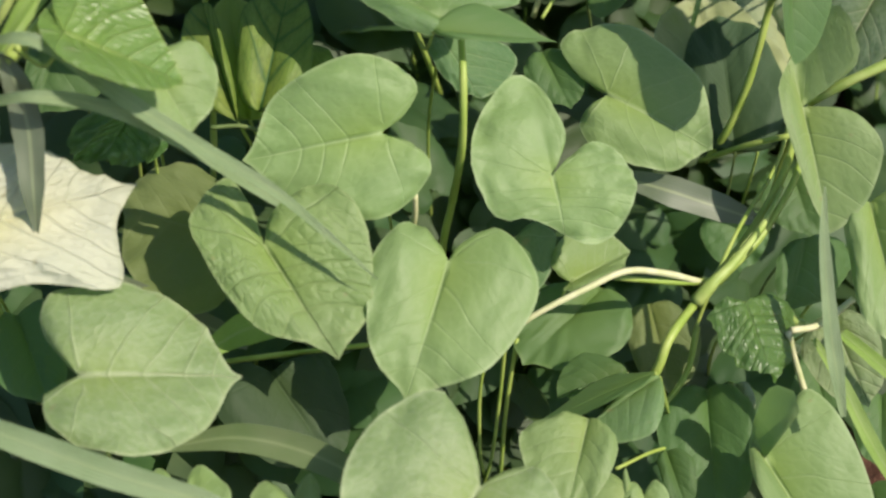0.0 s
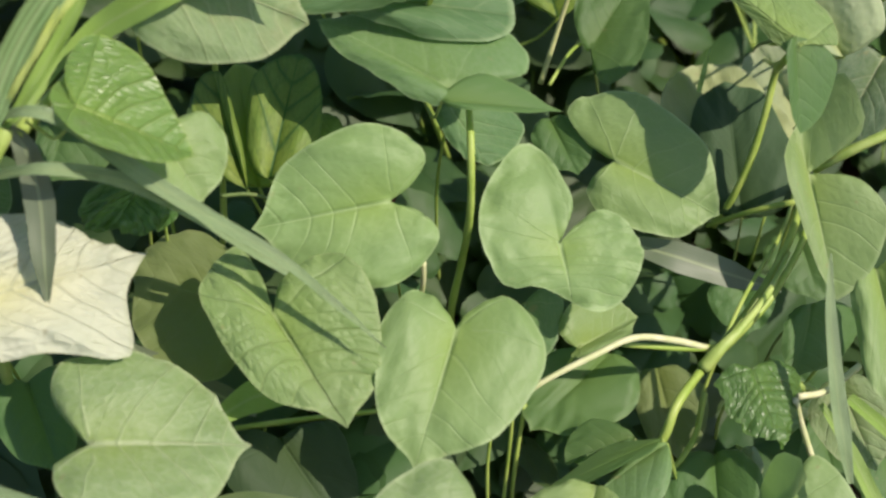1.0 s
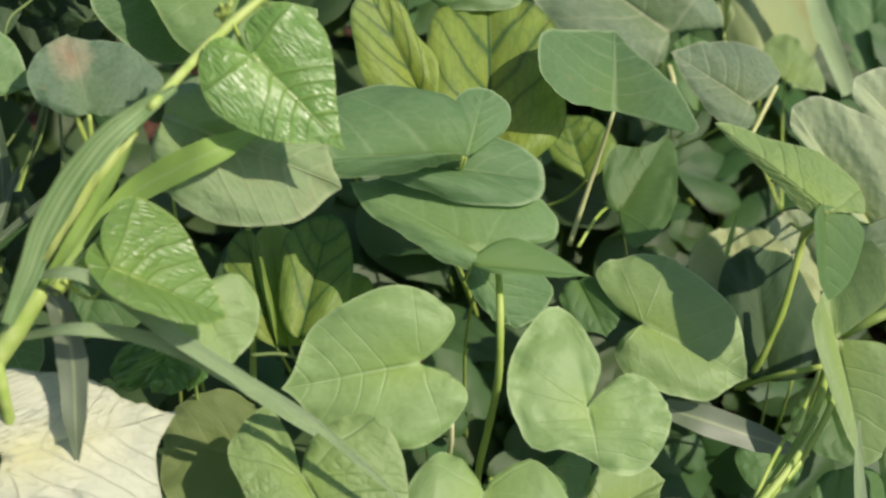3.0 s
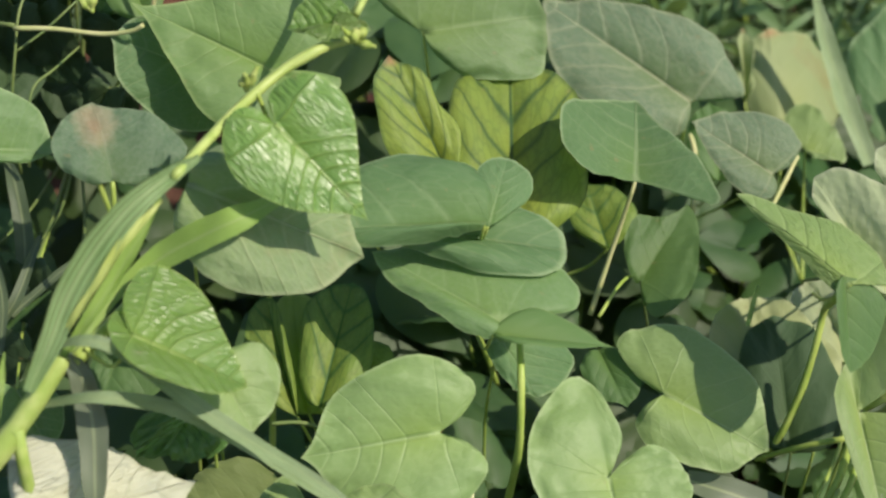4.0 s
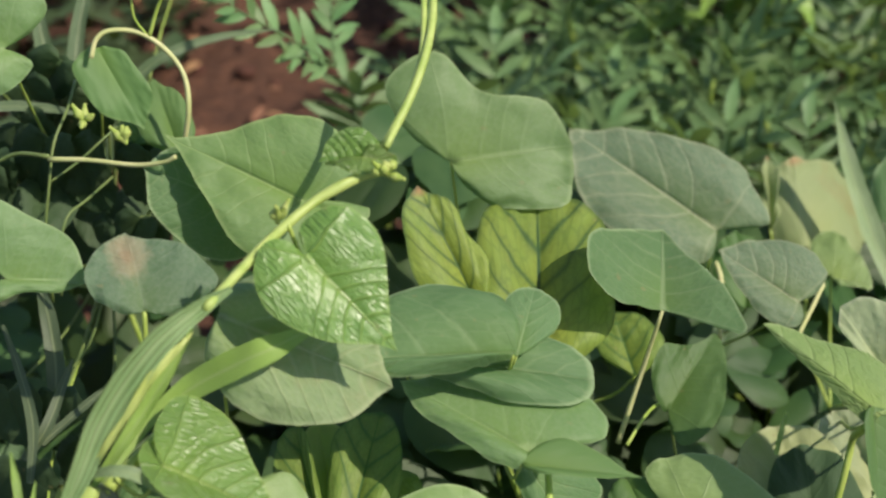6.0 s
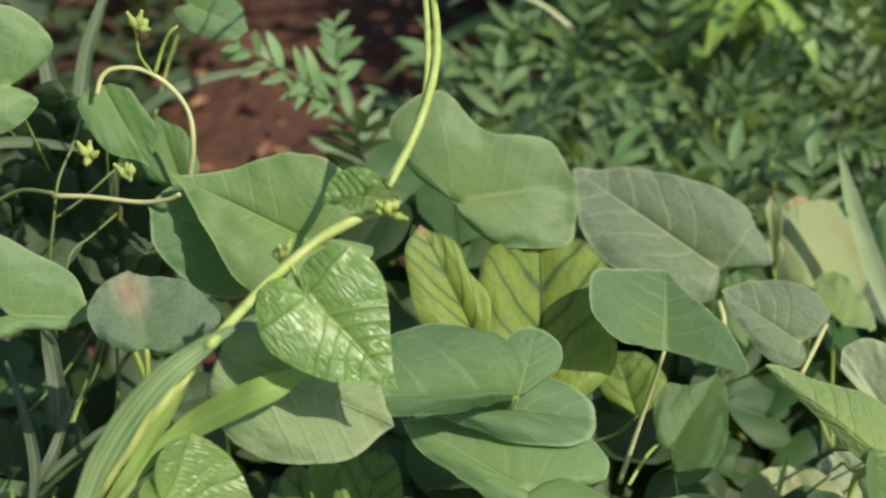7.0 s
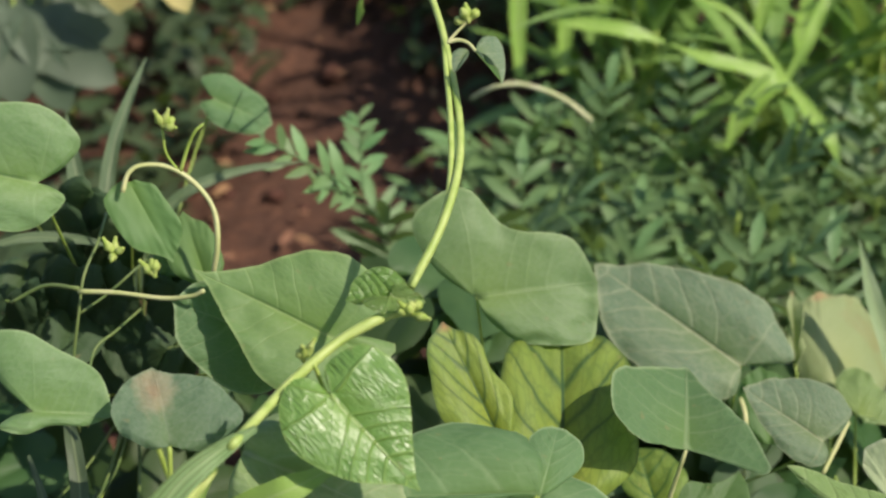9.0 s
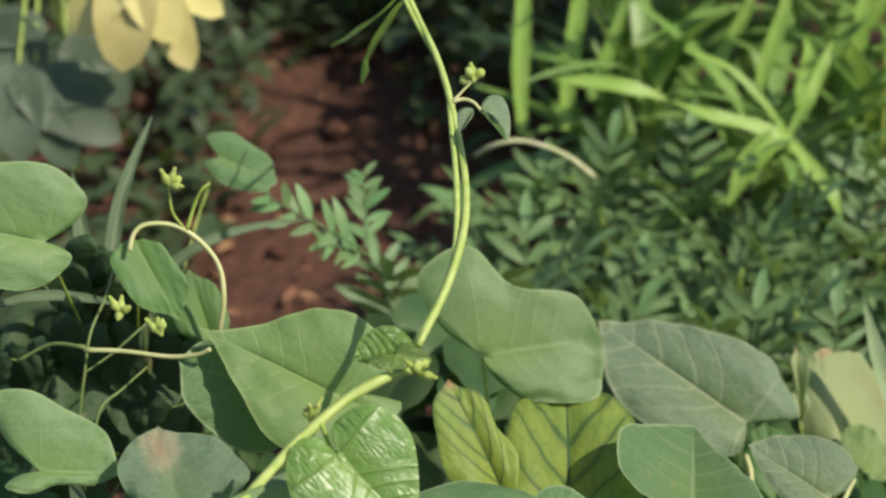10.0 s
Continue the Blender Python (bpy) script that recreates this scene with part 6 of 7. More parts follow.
leaf(climber, (0.0169, 0.9404, 0.5774), (0.0334, 0.9258, 0.5643), (0.0308, 0.9513, 0.5783), (0.0229, 0.9293, 0.5743), (0.21, 0.40), left=((-0.08, 0.23), (-0.11, 0.60), (0.03, 0.90), (0.53, 0.78), (0.83, 0.38)), right=((0.08, 0.70), (0.18, 0.95), (0.28, 1.19), (0.66, 2.22), (0.90, 1.41)), mat="grey", label="tiny downy half-open leaf", quilt=0.0006, wave=0.001)
leaf(climber, (0.0133, 0.9422, 0.5765), (0.0046, 0.9290, 0.5698), (0.0041, 0.9396, 0.5760), (0.0112, 0.9318, 0.5746), (0.46, 0.43), left=((0.02, 0.33), (0.12, 0.62), (0.26, 0.89), (0.71, 0.73), (0.91, 0.33)), right=((0.09, 0.47), (0.20, 0.81), (0.31, 1.01), (0.65, 0.97), (0.87, 0.50)), mat="grey", label="tiny downy half-open leaf", quilt=0.0006, wave=0.001)
stalk("stem", front_mid, [(0.0682, 0.7547, 0.3378), (0.0675, 0.7280, 0.3400), (0.0672, 0.7036, 0.3271), (0.0665, 0.6933, 0.2909), (0.0630, 0.7105, 0.2296), (0.0582, 0.7081, 0.1990), (0.0546, 0.7220, 0.1170)], 0.0020, 0.0024, "stalk")
stalk("stem", front_right, [(0.1682, 0.6188, 0.1642), (0.1751, 0.6215, 0.1808), (0.1840, 0.6351, 0.1940), (0.2131, 0.6729, 0.1936), (0.2410, 0.7040, 0.2025), (0.2622, 0.7312, 0.2215), (0.2693, 0.7485, 0.2419), (0.2657, 0.7675, 0.2610), (0.2751, 0.7853, 0.2849)], 0.0030, 0.0022, "stalk")
stalk("stem", front_right, [(0.2153, 0.6691, 0.1977), (0.2435, 0.6940, 0.2079), (0.2656, 0.7221, 0.2209), (0.2763, 0.7452, 0.2261), (0.2870, 0.7800, 0.2330), (0.2930, 0.8200, 0.2350)], 0.0026, 0.0014, "stalk")
stalk("stem", front_right, [(0.2010, 0.6567, 0.1952), (0.2106, 0.6623, 0.2054), (0.2243, 0.6733, 0.2109), (0.2440, 0.6960, 0.2150), (0.2610, 0.7240, 0.2190)], 0.0044, 0.0012, "vine", "thick pale node of stems")
stalk("stem", front_right, [(0.1999, 0.6462, 0.1542), (0.2041, 0.6569, 0.1773), (0.2128, 0.6673, 0.2022), (0.2325, 0.7009, 0.2110), (0.2622, 0.7484, 0.2095), (0.2760, 0.7800, 0.2150), (0.2830, 0.8150, 0.2180)], 0.0014, 0.0012, "stalk")
stalk("stem", front_right, [(0.1786, 0.6232, 0.1313), (0.1980, 0.6413, 0.1498), (0.2039, 0.6544, 0.1752)], 0.0018, 0.0018, "stalk")
stalk("stem", front_right, [(0.2048, 0.6674, 0.2002), (0.1824, 0.6609, 0.2160), (0.1573, 0.6520, 0.2296), (0.1337, 0.6412, 0.2289), (0.1014, 0.6291, 0.2200), (0.0833, 0.6290, 0.1981)], 0.0021, 0.0017, "straw", "pale straw-coloured stalk")
stalk("stem", front_right, [(0.2122, 0.6701, 0.1977), (0.1902, 0.6629, 0.2061), (0.1524, 0.6566, 0.2192)], 0.0022, 0.0016, "stalk")
stalk("stem", front_right, [(0.2442, 0.7409, 0.3572), (0.2478, 0.7649, 0.3296), (0.2568, 0.7999, 0.2951), (0.2533, 0.7934, 0.2702), (0.2462, 0.7834, 0.2410), (0.2368, 0.7763, 0.2152), (0.2285, 0.7804, 0.1876)], 0.0022, 0.0024, "stalk")
stalk("stem", front_right, [(0.2727, 0.7424, 0.2698), (0.2872, 0.7356, 0.2883), (0.3084, 0.7373, 0.2995), (0.3353, 0.7452, 0.3054)], 0.0030, 0.0034, "vine", "thick pale stalk")
stalk("stem", front_right, [(0.2701, 0.7536, 0.2325), (0.2461, 0.7616, 0.2177), (0.2251, 0.7809, 0.1872)], 0.0018, 0.0016, "stalk")
stalk("stem", front_right, [(0.2496, 0.6305, 0.1951), (0.2575, 0.6297, 0.1703), (0.2642, 0.6208, 0.1522)], 0.0018, 0.0018, "straw")
stalk("stem", front_right, [(0.2524, 0.6346, 0.1926), (0.2717, 0.6433, 0.1862), (0.2935, 0.6567, 0.1918)], 0.0020, 0.0020, "straw")
stalk("stem", front_right, [(0.2269, 0.6597, 0.1725), (0.2525, 0.6576, 0.1784), (0.2679, 0.6495, 0.1766)], 0.0030, 0.0030, "vine")
stalk("stem", front_mid, [(0.0408, 0.6942, 0.2541), (0.0407, 0.6933, 0.2392), (0.0387, 0.6979, 0.2158)], 0.0016, 0.0016, "straw")
stalk("stem", front_mid, [(0.0820, 0.6470, 0.1868), (0.0761, 0.6412, 0.1427), (0.0771, 0.6361, 0.0884), (0.0830, 0.6482, 0.0358)], 0.0011, 0.0011, "stalk")
stalk("stem", front_mid, [(0.0907, 0.6502, 0.1774), (0.0884, 0.6438, 0.1332), (0.0846, 0.6387, 0.0785), (0.0793, 0.6456, 0.0336)], 0.0011, 0.0011, "stalk")
stalk("stem", front_mid, [(0.0990, 0.6624, 0.1624), (0.0929, 0.6478, 0.1113), (0.0914, 0.6446, 0.0463)], 0.0014, 0.0014, "stalk")
stalk("stem", front_right, [(0.1484, 0.5793, 0.1433), (0.1792, 0.6024, 0.1286), (0.2087, 0.6116, 0.1168), (0.2331, 0.6098, 0.1090)], 0.0011, 0.0011, "stalk")
stalk("stem", front_left, [(-0.0686, 0.6271, 0.1957), (-0.0311, 0.6372, 0.1885), (0.0138, 0.6462, 0.1823)], 0.0018, 0.0016, "stalk")
stalk("stem", front_left, [(-0.0707, 0.7129, 0.2938), (-0.0550, 0.7139, 0.2934), (-0.0409, 0.7115, 0.2900)], 0.0013, 0.0012, "shaded_stalk")
stalk("stem", right, [(0.1248, 0.8231, 0.2723), (0.1415, 0.8504, 0.2762), (0.1612, 0.8847, 0.2584), (0.1968, 0.9247, 0.2520)], 0.0012, 0.0011, "stalk")
stalk("stem", right, [(0.2078, 1.0138, 0.2722), (0.2095, 0.9960, 0.2657), (0.2073, 0.9722, 0.2343)], 0.0018, 0.0018, "pale_stalk")
stalk("stem", right, [(0.2759, 0.9772, 0.2793), (0.2661, 0.9614, 0.2719), (0.2544, 0.9436, 0.2616)], 0.0016, 0.0016, "pale_stalk")
stalk("stem", back_left, [(-0.2001, 0.9571, 0.4736), (-0.1967, 0.9633, 0.4833), (-0.1885, 0.9671, 0.4872), (-0.1720, 0.9688, 0.4849), (-0.1565, 0.9659, 0.4752), (-0.1451, 0.9593, 0.4610), (-0.1424, 0.9491, 0.4432), (-0.1464, 0.9459, 0.4201)], 0.0016, 0.0017, "pale_stalk", "arching tendril")
stalk("stem", back_left, [(-0.1665, 0.9687, 0.4830), (-0.1729, 0.9685, 0.4951), (-0.1740, 0.9708, 0.5105)], 0.0009, 0.0008, "stalk")
stalk("stem", back_left, [(-0.1651, 0.9683, 0.4820), (-0.1591, 0.9728, 0.4987), (-0.1539, 0.9731, 0.5085), (-0.1491, 0.9755, 0.5116)], 0.0014, 0.0008, "stalk")
stalk("stem", back_left, [(-0.2264, 0.9208, 0.4242), (-0.2010, 0.9159, 0.4264), (-0.1724, 0.9095, 0.4264), (-0.1542, 0.9040, 0.4316), (-0.1461, 0.9025, 0.4366)], 0.0016, 0.0014, "pale_stalk")
stalk("stem", back_left, [(-0.2283, 0.9213, 0.4071), (-0.2114, 0.9308, 0.4155), (-0.1960, 0.9407, 0.4258), (-0.1821, 0.9588, 0.4311), (-0.1731, 0.9732, 0.4327)], 0.0009, 0.0007, "shaded_stalk")
stalk("stem", back_left, [(-0.2170, 0.9832, 0.4438), (-0.2185, 0.9563, 0.4391), (-0.2251, 0.9353, 0.4273), (-0.2283, 0.9213, 0.4071), (-0.2332, 0.9088, 0.3730), (-0.2330, 0.9019, 0.3296)], 0.0009, 0.0011, "shaded_stalk")
stalk("stem", back_left, [(-0.2731, 0.9341, 0.4072), (-0.2507, 0.9356, 0.4188), (-0.2264, 0.9218, 0.4256)], 0.0012, 0.0014, "shaded_stalk")
stalk("stem", back_left, [(-0.1941, 0.9453, 0.3951), (-0.2061, 0.9188, 0.3959), (-0.2160, 0.9030, 0.3942), (-0.2198, 0.8924, 0.3805), (-0.2221, 0.8815, 0.3497)], 0.0009, 0.0011, "shaded_stalk")
stalk("stem", back_left, [(-0.1540, 0.7858, 0.4099), (-0.1547, 0.7782, 0.3840), (-0.1566, 0.7656, 0.3535)], 0.0015, 0.0016, "stalk")
# ---- buds ----
bud_cluster(back_left, (-0.1737, 0.9714, 0.5114), 5)
bud_cluster(back_left, (-0.1775, 0.9163, 0.4384), 4)
bud_cluster(back_left, (-0.2056, 0.9364, 0.4411), 4)
bud_cluster(climber, (-0.0187, 0.7919, 0.4930), 6)
bud_cluster(climber, (-0.0746, 0.7597, 0.4861), 5)
bud_cluster(climber, (0.0131, 0.9526, 0.5905), 4)
# ---- grass ----
grass_tuft = thing("grass_plant", (-0.17, 0.70, 0.0), "coarse grass plant with long grey-green blades arching over the creeper", "grass")
edge_grass = thing("grass_plant", (0.42, 1.0, 0.0), "thin pale grass blades among the creeper leaves", "grass")
back_grass = thing("grass_plant", (-0.26, 1.12, 0.0), "grey-green grass blades standing over red soil", "grass")
stalk("culm", grass_tuft, [(-0.17, 0.70, -0.01), (-0.185, 0.67, 0.10), (-0.19, 0.64, 0.22), (-0.1900, 0.6397, 0.3654)], 0.0035, 0.0035, "vine")
grass_blade(grass_tuft, [(-0.1806, 0.6671, 0.3915), (-0.1545, 0.6558, 0.4095), (-0.1341, 0.6542, 0.4022), (-0.1052, 0.6517, 0.3720), (-0.0714, 0.6452, 0.3446), (-0.0359, 0.6364, 0.3207), (-0.0054, 0.6180, 0.3005), (0.0165, 0.6071, 0.2809)], [0.0014, 0.0029, 0.0039, 0.0045, 0.0039, 0.0029, 0.0019, 0.0003], "blade", 0.25, label="long arching grey-green blade")
grass_blade(grass_tuft, [(-0.1805, 0.6536, 0.3683), (-0.1469, 0.6435, 0.3826), (-0.1118, 0.6533, 0.3634), (-0.0779, 0.6544, 0.3374), (-0.0458, 0.6551, 0.3044), (-0.0190, 0.6547, 0.2777)], [0.0017, 0.0032, 0.0042, 0.0045, 0.0038, 0.0020], "blade", 0.35)
grass_blade(grass_tuft, [(-0.1665, 0.6650, 0.3926), (-0.1589, 0.6615, 0.3788), (-0.1552, 0.6525, 0.3527), (-0.1553, 0.6367, 0.3286), (-0.1561, 0.6239, 0.3015)], [0.0029, 0.0063, 0.0080, 0.0063, 0.0003], "dry", 0.30, label="greyish drooping blade")
grass_blade(grass_tuft, [(-0.1825, 0.6466, 0.3848), (-0.1715, 0.6588, 0.4045), (-0.1606, 0.6707, 0.4272), (-0.1452, 0.6813, 0.4484), (-0.1286, 0.6909, 0.4650), (-0.1110, 0.7023, 0.4738), (-0.0954, 0.7112, 0.4795)], [0.0030, 0.0058, 0.0076, 0.0080, 0.0066, 0.0046, 0.0016], "ribbed", 0.5, twist=[-0.3, -0.5, -0.5, -0.4], label="upright sheath-like blade with pale stripes")
grass_blade(grass_tuft, [(-0.2026, 0.7019, 0.3777), (-0.1936, 0.7067, 0.3844), (-0.1818, 0.7207, 0.3866)], [0.0010, 0.0016, 0.0006], "fresh", 0.30)
grass_blade(grass_tuft, [(-0.2127, 0.6889, 0.3934), (-0.2088, 0.6756, 0.3841), (-0.2045, 0.6571, 0.3681), (-0.2053, 0.6468, 0.3544)], [0.0006, 0.0022, 0.0026, 0.0020], "fresh", 0.30)
grass_blade(grass_tuft, [(-0.2048, 0.6468, 0.3544), (-0.2005, 0.6605, 0.3727), (-0.2001, 0.6796, 0.3814)], [0.0022, 0.0024, 0.0006], "fresh", 0.30)
grass_blade(grass_tuft, [(-0.1704, 0.6570, 0.3851), (-0.1562, 0.6847, 0.3920), (-0.1413, 0.7073, 0.3989), (-0.1217, 0.7176, 0.4101), (-0.0984, 0.7160, 0.4262), (-0.0776, 0.7184, 0.4358), (-0.0557, 0.7455, 0.4290)], [0.0023, 0.0026, 0.0035, 0.0073, 0.0084, 0.0073, 0.0017], "fresh", 0.20)
grass_blade(grass_tuft, [(-0.1687, 0.6621, 0.3901), (-0.1519, 0.6716, 0.4115), (-0.1317, 0.6898, 0.4360), (-0.1154, 0.7048, 0.4595)], [0.0012, 0.0035, 0.0038, 0.0009], "fresh", 0.40)
grass_blade(grass_tuft, [(-0.1870, 0.5337, 0.2717), (-0.1548, 0.5236, 0.2622), (-0.1170, 0.5117, 0.2522), (-0.0766, 0.5028, 0.2402), (-0.0445, 0.4984, 0.2220)], [0.0057, 0.0072, 0.0072, 0.0060, 0.0023], "blade", 0.30)
grass_blade(grass_tuft, [(-0.0958, 0.5597, 0.2094), (-0.0598, 0.5578, 0.2166), (-0.0247, 0.5486, 0.2139), (0.0070, 0.5318, 0.2073), (0.0324, 0.5127, 0.1945)], [0.0030, 0.0076, 0.0085, 0.0073, 0.0018], "green_blade", 0.30)
grass_blade(grass_tuft, [(-0.0745, 0.6061, 0.2311), (-0.0564, 0.6177, 0.2326), (-0.0416, 0.6266, 0.2260), (-0.0234, 0.6398, 0.2167)], [0.0046, 0.0092, 0.0076, 0.0015], "fresh", 0.30)
grass_blade(grass_tuft, [(-0.1245, 0.6415, 0.2560), (-0.1019, 0.6347, 0.2393), (-0.0726, 0.6273, 0.2225), (-0.0549, 0.6248, 0.2122)], [0.0015, 0.0068, 0.0068, 0.0031], "dry", 0.20)
grass_blade(edge_grass, [(0.2702, 0.6808, 0.2617), (0.2673, 0.6572, 0.2453), (0.2670, 0.6209, 0.2198), (0.2686, 0.6012, 0.2041), (0.2709, 0.5766, 0.1857)], [0.0006, 0.0029, 0.0045, 0.0049, 0.0019], "blade", 0.30, label="thin pale hanging blade")
grass_blade(edge_grass, [(0.1718, 0.7376, 0.2164), (0.1963, 0.7286, 0.2134), (0.2274, 0.7233, 0.2026), (0.2610, 0.7240, 0.1854)], [0.0058, 0.0095, 0.0085, 0.0010], "dry", 0.20)
grass_blade(edge_grass, [(0.2808, 0.6686, 0.1431), (0.2953, 0.6444, 0.1286), (0.3090, 0.6146, 0.1108), (0.3253, 0.5838, 0.0949)], [0.0017, 0.0042, 0.0049, 0.0035], "fresh", 0.30)
grass_blade(edge_grass, [(0.3024, 0.6802, 0.1333), (0.3209, 0.6628, 0.1259), (0.3419, 0.6418, 0.1176)], [0.0036, 0.0046, 0.0036], "fresh", 0.30)
grass_blade(edge_grass, [(0.3485, 1.0419, 0.2233), (0.3306, 1.0753, 0.2604), (0.3160, 1.1066, 0.2997), (0.3074, 1.1304, 0.3333)], [0.0065, 0.0082, 0.0061, 0.0004], "blade", 0.50, label="upright narrow blade")
grass_blade(edge_grass, [(0.2314, 0.8616, 0.2639), (0.2257, 0.8467, 0.2602), (0.2199, 0.8306, 0.2554)], [0.0007, 0.0018, 0.0015], "fresh", 0.30)
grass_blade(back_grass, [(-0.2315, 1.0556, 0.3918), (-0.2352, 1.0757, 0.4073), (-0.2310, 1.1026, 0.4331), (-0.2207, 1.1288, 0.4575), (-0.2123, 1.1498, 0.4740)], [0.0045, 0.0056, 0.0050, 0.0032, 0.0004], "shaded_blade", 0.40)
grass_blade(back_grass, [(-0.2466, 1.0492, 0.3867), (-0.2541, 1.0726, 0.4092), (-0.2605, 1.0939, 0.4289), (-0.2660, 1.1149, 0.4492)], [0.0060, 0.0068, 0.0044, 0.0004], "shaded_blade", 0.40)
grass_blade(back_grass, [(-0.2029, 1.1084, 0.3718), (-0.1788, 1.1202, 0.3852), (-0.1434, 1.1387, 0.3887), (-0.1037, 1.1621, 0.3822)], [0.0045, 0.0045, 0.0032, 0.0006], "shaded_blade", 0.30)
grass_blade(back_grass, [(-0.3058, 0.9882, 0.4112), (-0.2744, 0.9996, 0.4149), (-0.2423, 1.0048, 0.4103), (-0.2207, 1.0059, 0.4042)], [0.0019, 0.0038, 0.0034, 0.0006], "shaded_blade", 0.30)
grass_blade(back_grass, [(-0.2436, 0.9116, 0.3402), (-0.2330, 0.8843, 0.3339), (-0.2262, 0.8558, 0.3118), (-0.2239, 0.8185, 0.2983)], [0.0011, 0.0051, 0.0059, 0.0037], "deep_shade_blade", 0.30)
grass_blade(back_grass, [(-0.2357, 0.7881, 0.2985), (-0.2231, 0.8032, 0.3116), (-0.2154, 0.8294, 0.3244), (-0.2124, 0.8462, 0.3281)], [0.0027, 0.0038, 0.0027, 0.0003], "deep_shade_blade", 0.30)
grass_blade(back_grass, [(-0.2574, 0.8679, 0.3381), (-0.2434, 0.8373, 0.3272), (-0.2311, 0.8020, 0.3128), (-0.2282, 0.7653, 0.3014)], [0.0011, 0.0028, 0.0036, 0.0021], "deep_shade_blade", 0.30)
grass_blade(back_grass, [(-0.2263, 0.7962, 0.3045), (-0.2006, 0.8150, 0.3186), (-0.1810, 0.8281, 0.3291)], [0.0024, 0.0027, 0.0005], "deep_shade_blade", 0.30)
# separate strip added to draw the sunlit edge of the sheath
grass_blade(grass_tuft, [(-0.1680, 0.6603, 0.4000), (-0.1586, 0.6631, 0.4172), (-0.1474, 0.6690, 0.4321), (-0.1344, 0.6789, 0.4488), (-0.1235, 0.6877, 0.4575), (-0.1141, 0.6969, 0.4633)], [0.0010, 0.0018, 0.0017, 0.0025, 0.0021, 0.0003], "vine_edge", 0.30, label="yellow-green inner edge of the sheath, coloured as sunlit")
# ---- the long-leaved plant that stands in front of its row ----
front_lance = thing("long_leaved_plant", (0.3266, 1.5323, 0.0000), "bright green plant with long narrow leaves spreading from one node", "plant", "long-leaved plants at the back")
stalk("stem", front_lance, [(0.3266, 1.5323, -0.01), (0.3366, 1.5323, 0.1332), (0.3266, 1.5323, 0.2664)], 0.004, 0.003, "stalk")
grass_blade(front_lance, [(0.3266, 1.5323, 0.2664), (0.3117, 1.5246, 0.2673), (0.2839, 1.5066, 0.2434), (0.2683, 1.4924, 0.2113)], [0.0039, 0.0111, 0.0122, 0.0008], "lance_blade", 0.30)
grass_blade(front_lance, [(0.3266, 1.5323, 0.2664), (0.3009, 1.5417, 0.2980), (0.2691, 1.5601, 0.3251), (0.2276, 1.5728, 0.3385)], [0.0026, 0.0036, 0.0036, 0.0014], "lance_blade", 0.30)
grass_blade(front_lance, [(0.3266, 1.5323, 0.2664), (0.3445, 1.5432, 0.2970), (0.3590, 1.5632, 0.3233), (0.3710, 1.5811, 0.3449)], [0.0028, 0.0061, 0.0055, 0.0008], "lance_blade", 0.30)
grass_blade(front_lance, [(0.3266, 1.5323, 0.2664), (0.2959, 1.5320, 0.2758), (0.2522, 1.5341, 0.2869), (0.2150, 1.5446, 0.2969)], [0.0028, 0.0072, 0.0072, 0.0008], "lance_blade", 0.30)
grass_blade(front_lance, [(0.3266, 1.5323, 0.2664), (0.3430, 1.5081, 0.2484), (0.3616, 1.4831, 0.2312), (0.3718, 1.4683, 0.2088)], [0.0028, 0.0072, 0.0072, 0.0008], "lance_blade", 0.30)
grass_blade(front_lance, [(0.2146, 1.5823, 0.2822), (0.1753, 1.5820, 0.2947), (0.1370, 1.5876, 0.2983), (0.1040, 1.5910, 0.3000)], [0.0022, 0.0084, 0.0073, 0.0008], "lance_blade", 0.30)
grass_blade(front_lance, [(0.0785, 1.6672, 0.2008), (0.0765, 1.6963, 0.2620), (0.0791, 1.7227, 0.3239), (0.0725, 1.7438, 0.3771)], [0.0047, 0.0094, 0.0084, 0.0012], "lance_blade", 0.30)
grass_blade(front_lance, [(0.1240, 1.6854, 0.1982), (0.1290, 1.7133, 0.2583), (0.1386, 1.7385, 0.3191), (0.1379, 1.7588, 0.3712)], [0.0050, 0.0099, 0.0089, 0.0012], "lance_blade", 0.30)
grass_blade(front_lance, [(0.1611, 1.7137, 0.2174), (0.1702, 1.7338, 0.2633), (0.1839, 1.7520, 0.3096), (0.1867, 1.7673, 0.3491)], [0.0039, 0.0078, 0.0070, 0.0012], "lance_blade", 0.30)
grass_blade(front_lance, [(0.2673, 1.7024, 0.2223), (0.2872, 1.7186, 0.2649), (0.3114, 1.7328, 0.3080), (0.3232, 1.7453, 0.3445)], [0.0037, 0.0074, 0.0067, 0.0012], "lance_blade", 0.30)
grass_blade(front_lance, [(0.3148, 1.6404, 0.2513), (0.3250, 1.6571, 0.2920), (0.3393, 1.6718, 0.3331), (0.3431, 1.6850, 0.3679)], [0.0042, 0.0084, 0.0076, 0.0012], "lance_blade", 0.30)
grass_blade(front_lance, [(0.4164, 1.6617, 0.2019), (0.4214, 1.6888, 0.2616), (0.4302, 1.7126, 0.3221), (0.4291, 1.7331, 0.3734)], [0.0048, 0.0096, 0.0086, 0.0012], "lance_blade", 0.30)
grass_blade(front_lance, [(0.3514, 1.5901, 0.2564), (0.3519, 1.6025, 0.2829), (0.3567, 1.6137, 0.3098), (0.3528, 1.6244, 0.3324)], [0.0041, 0.0082, 0.0074, 0.0011], "lance_blade", 0.30)
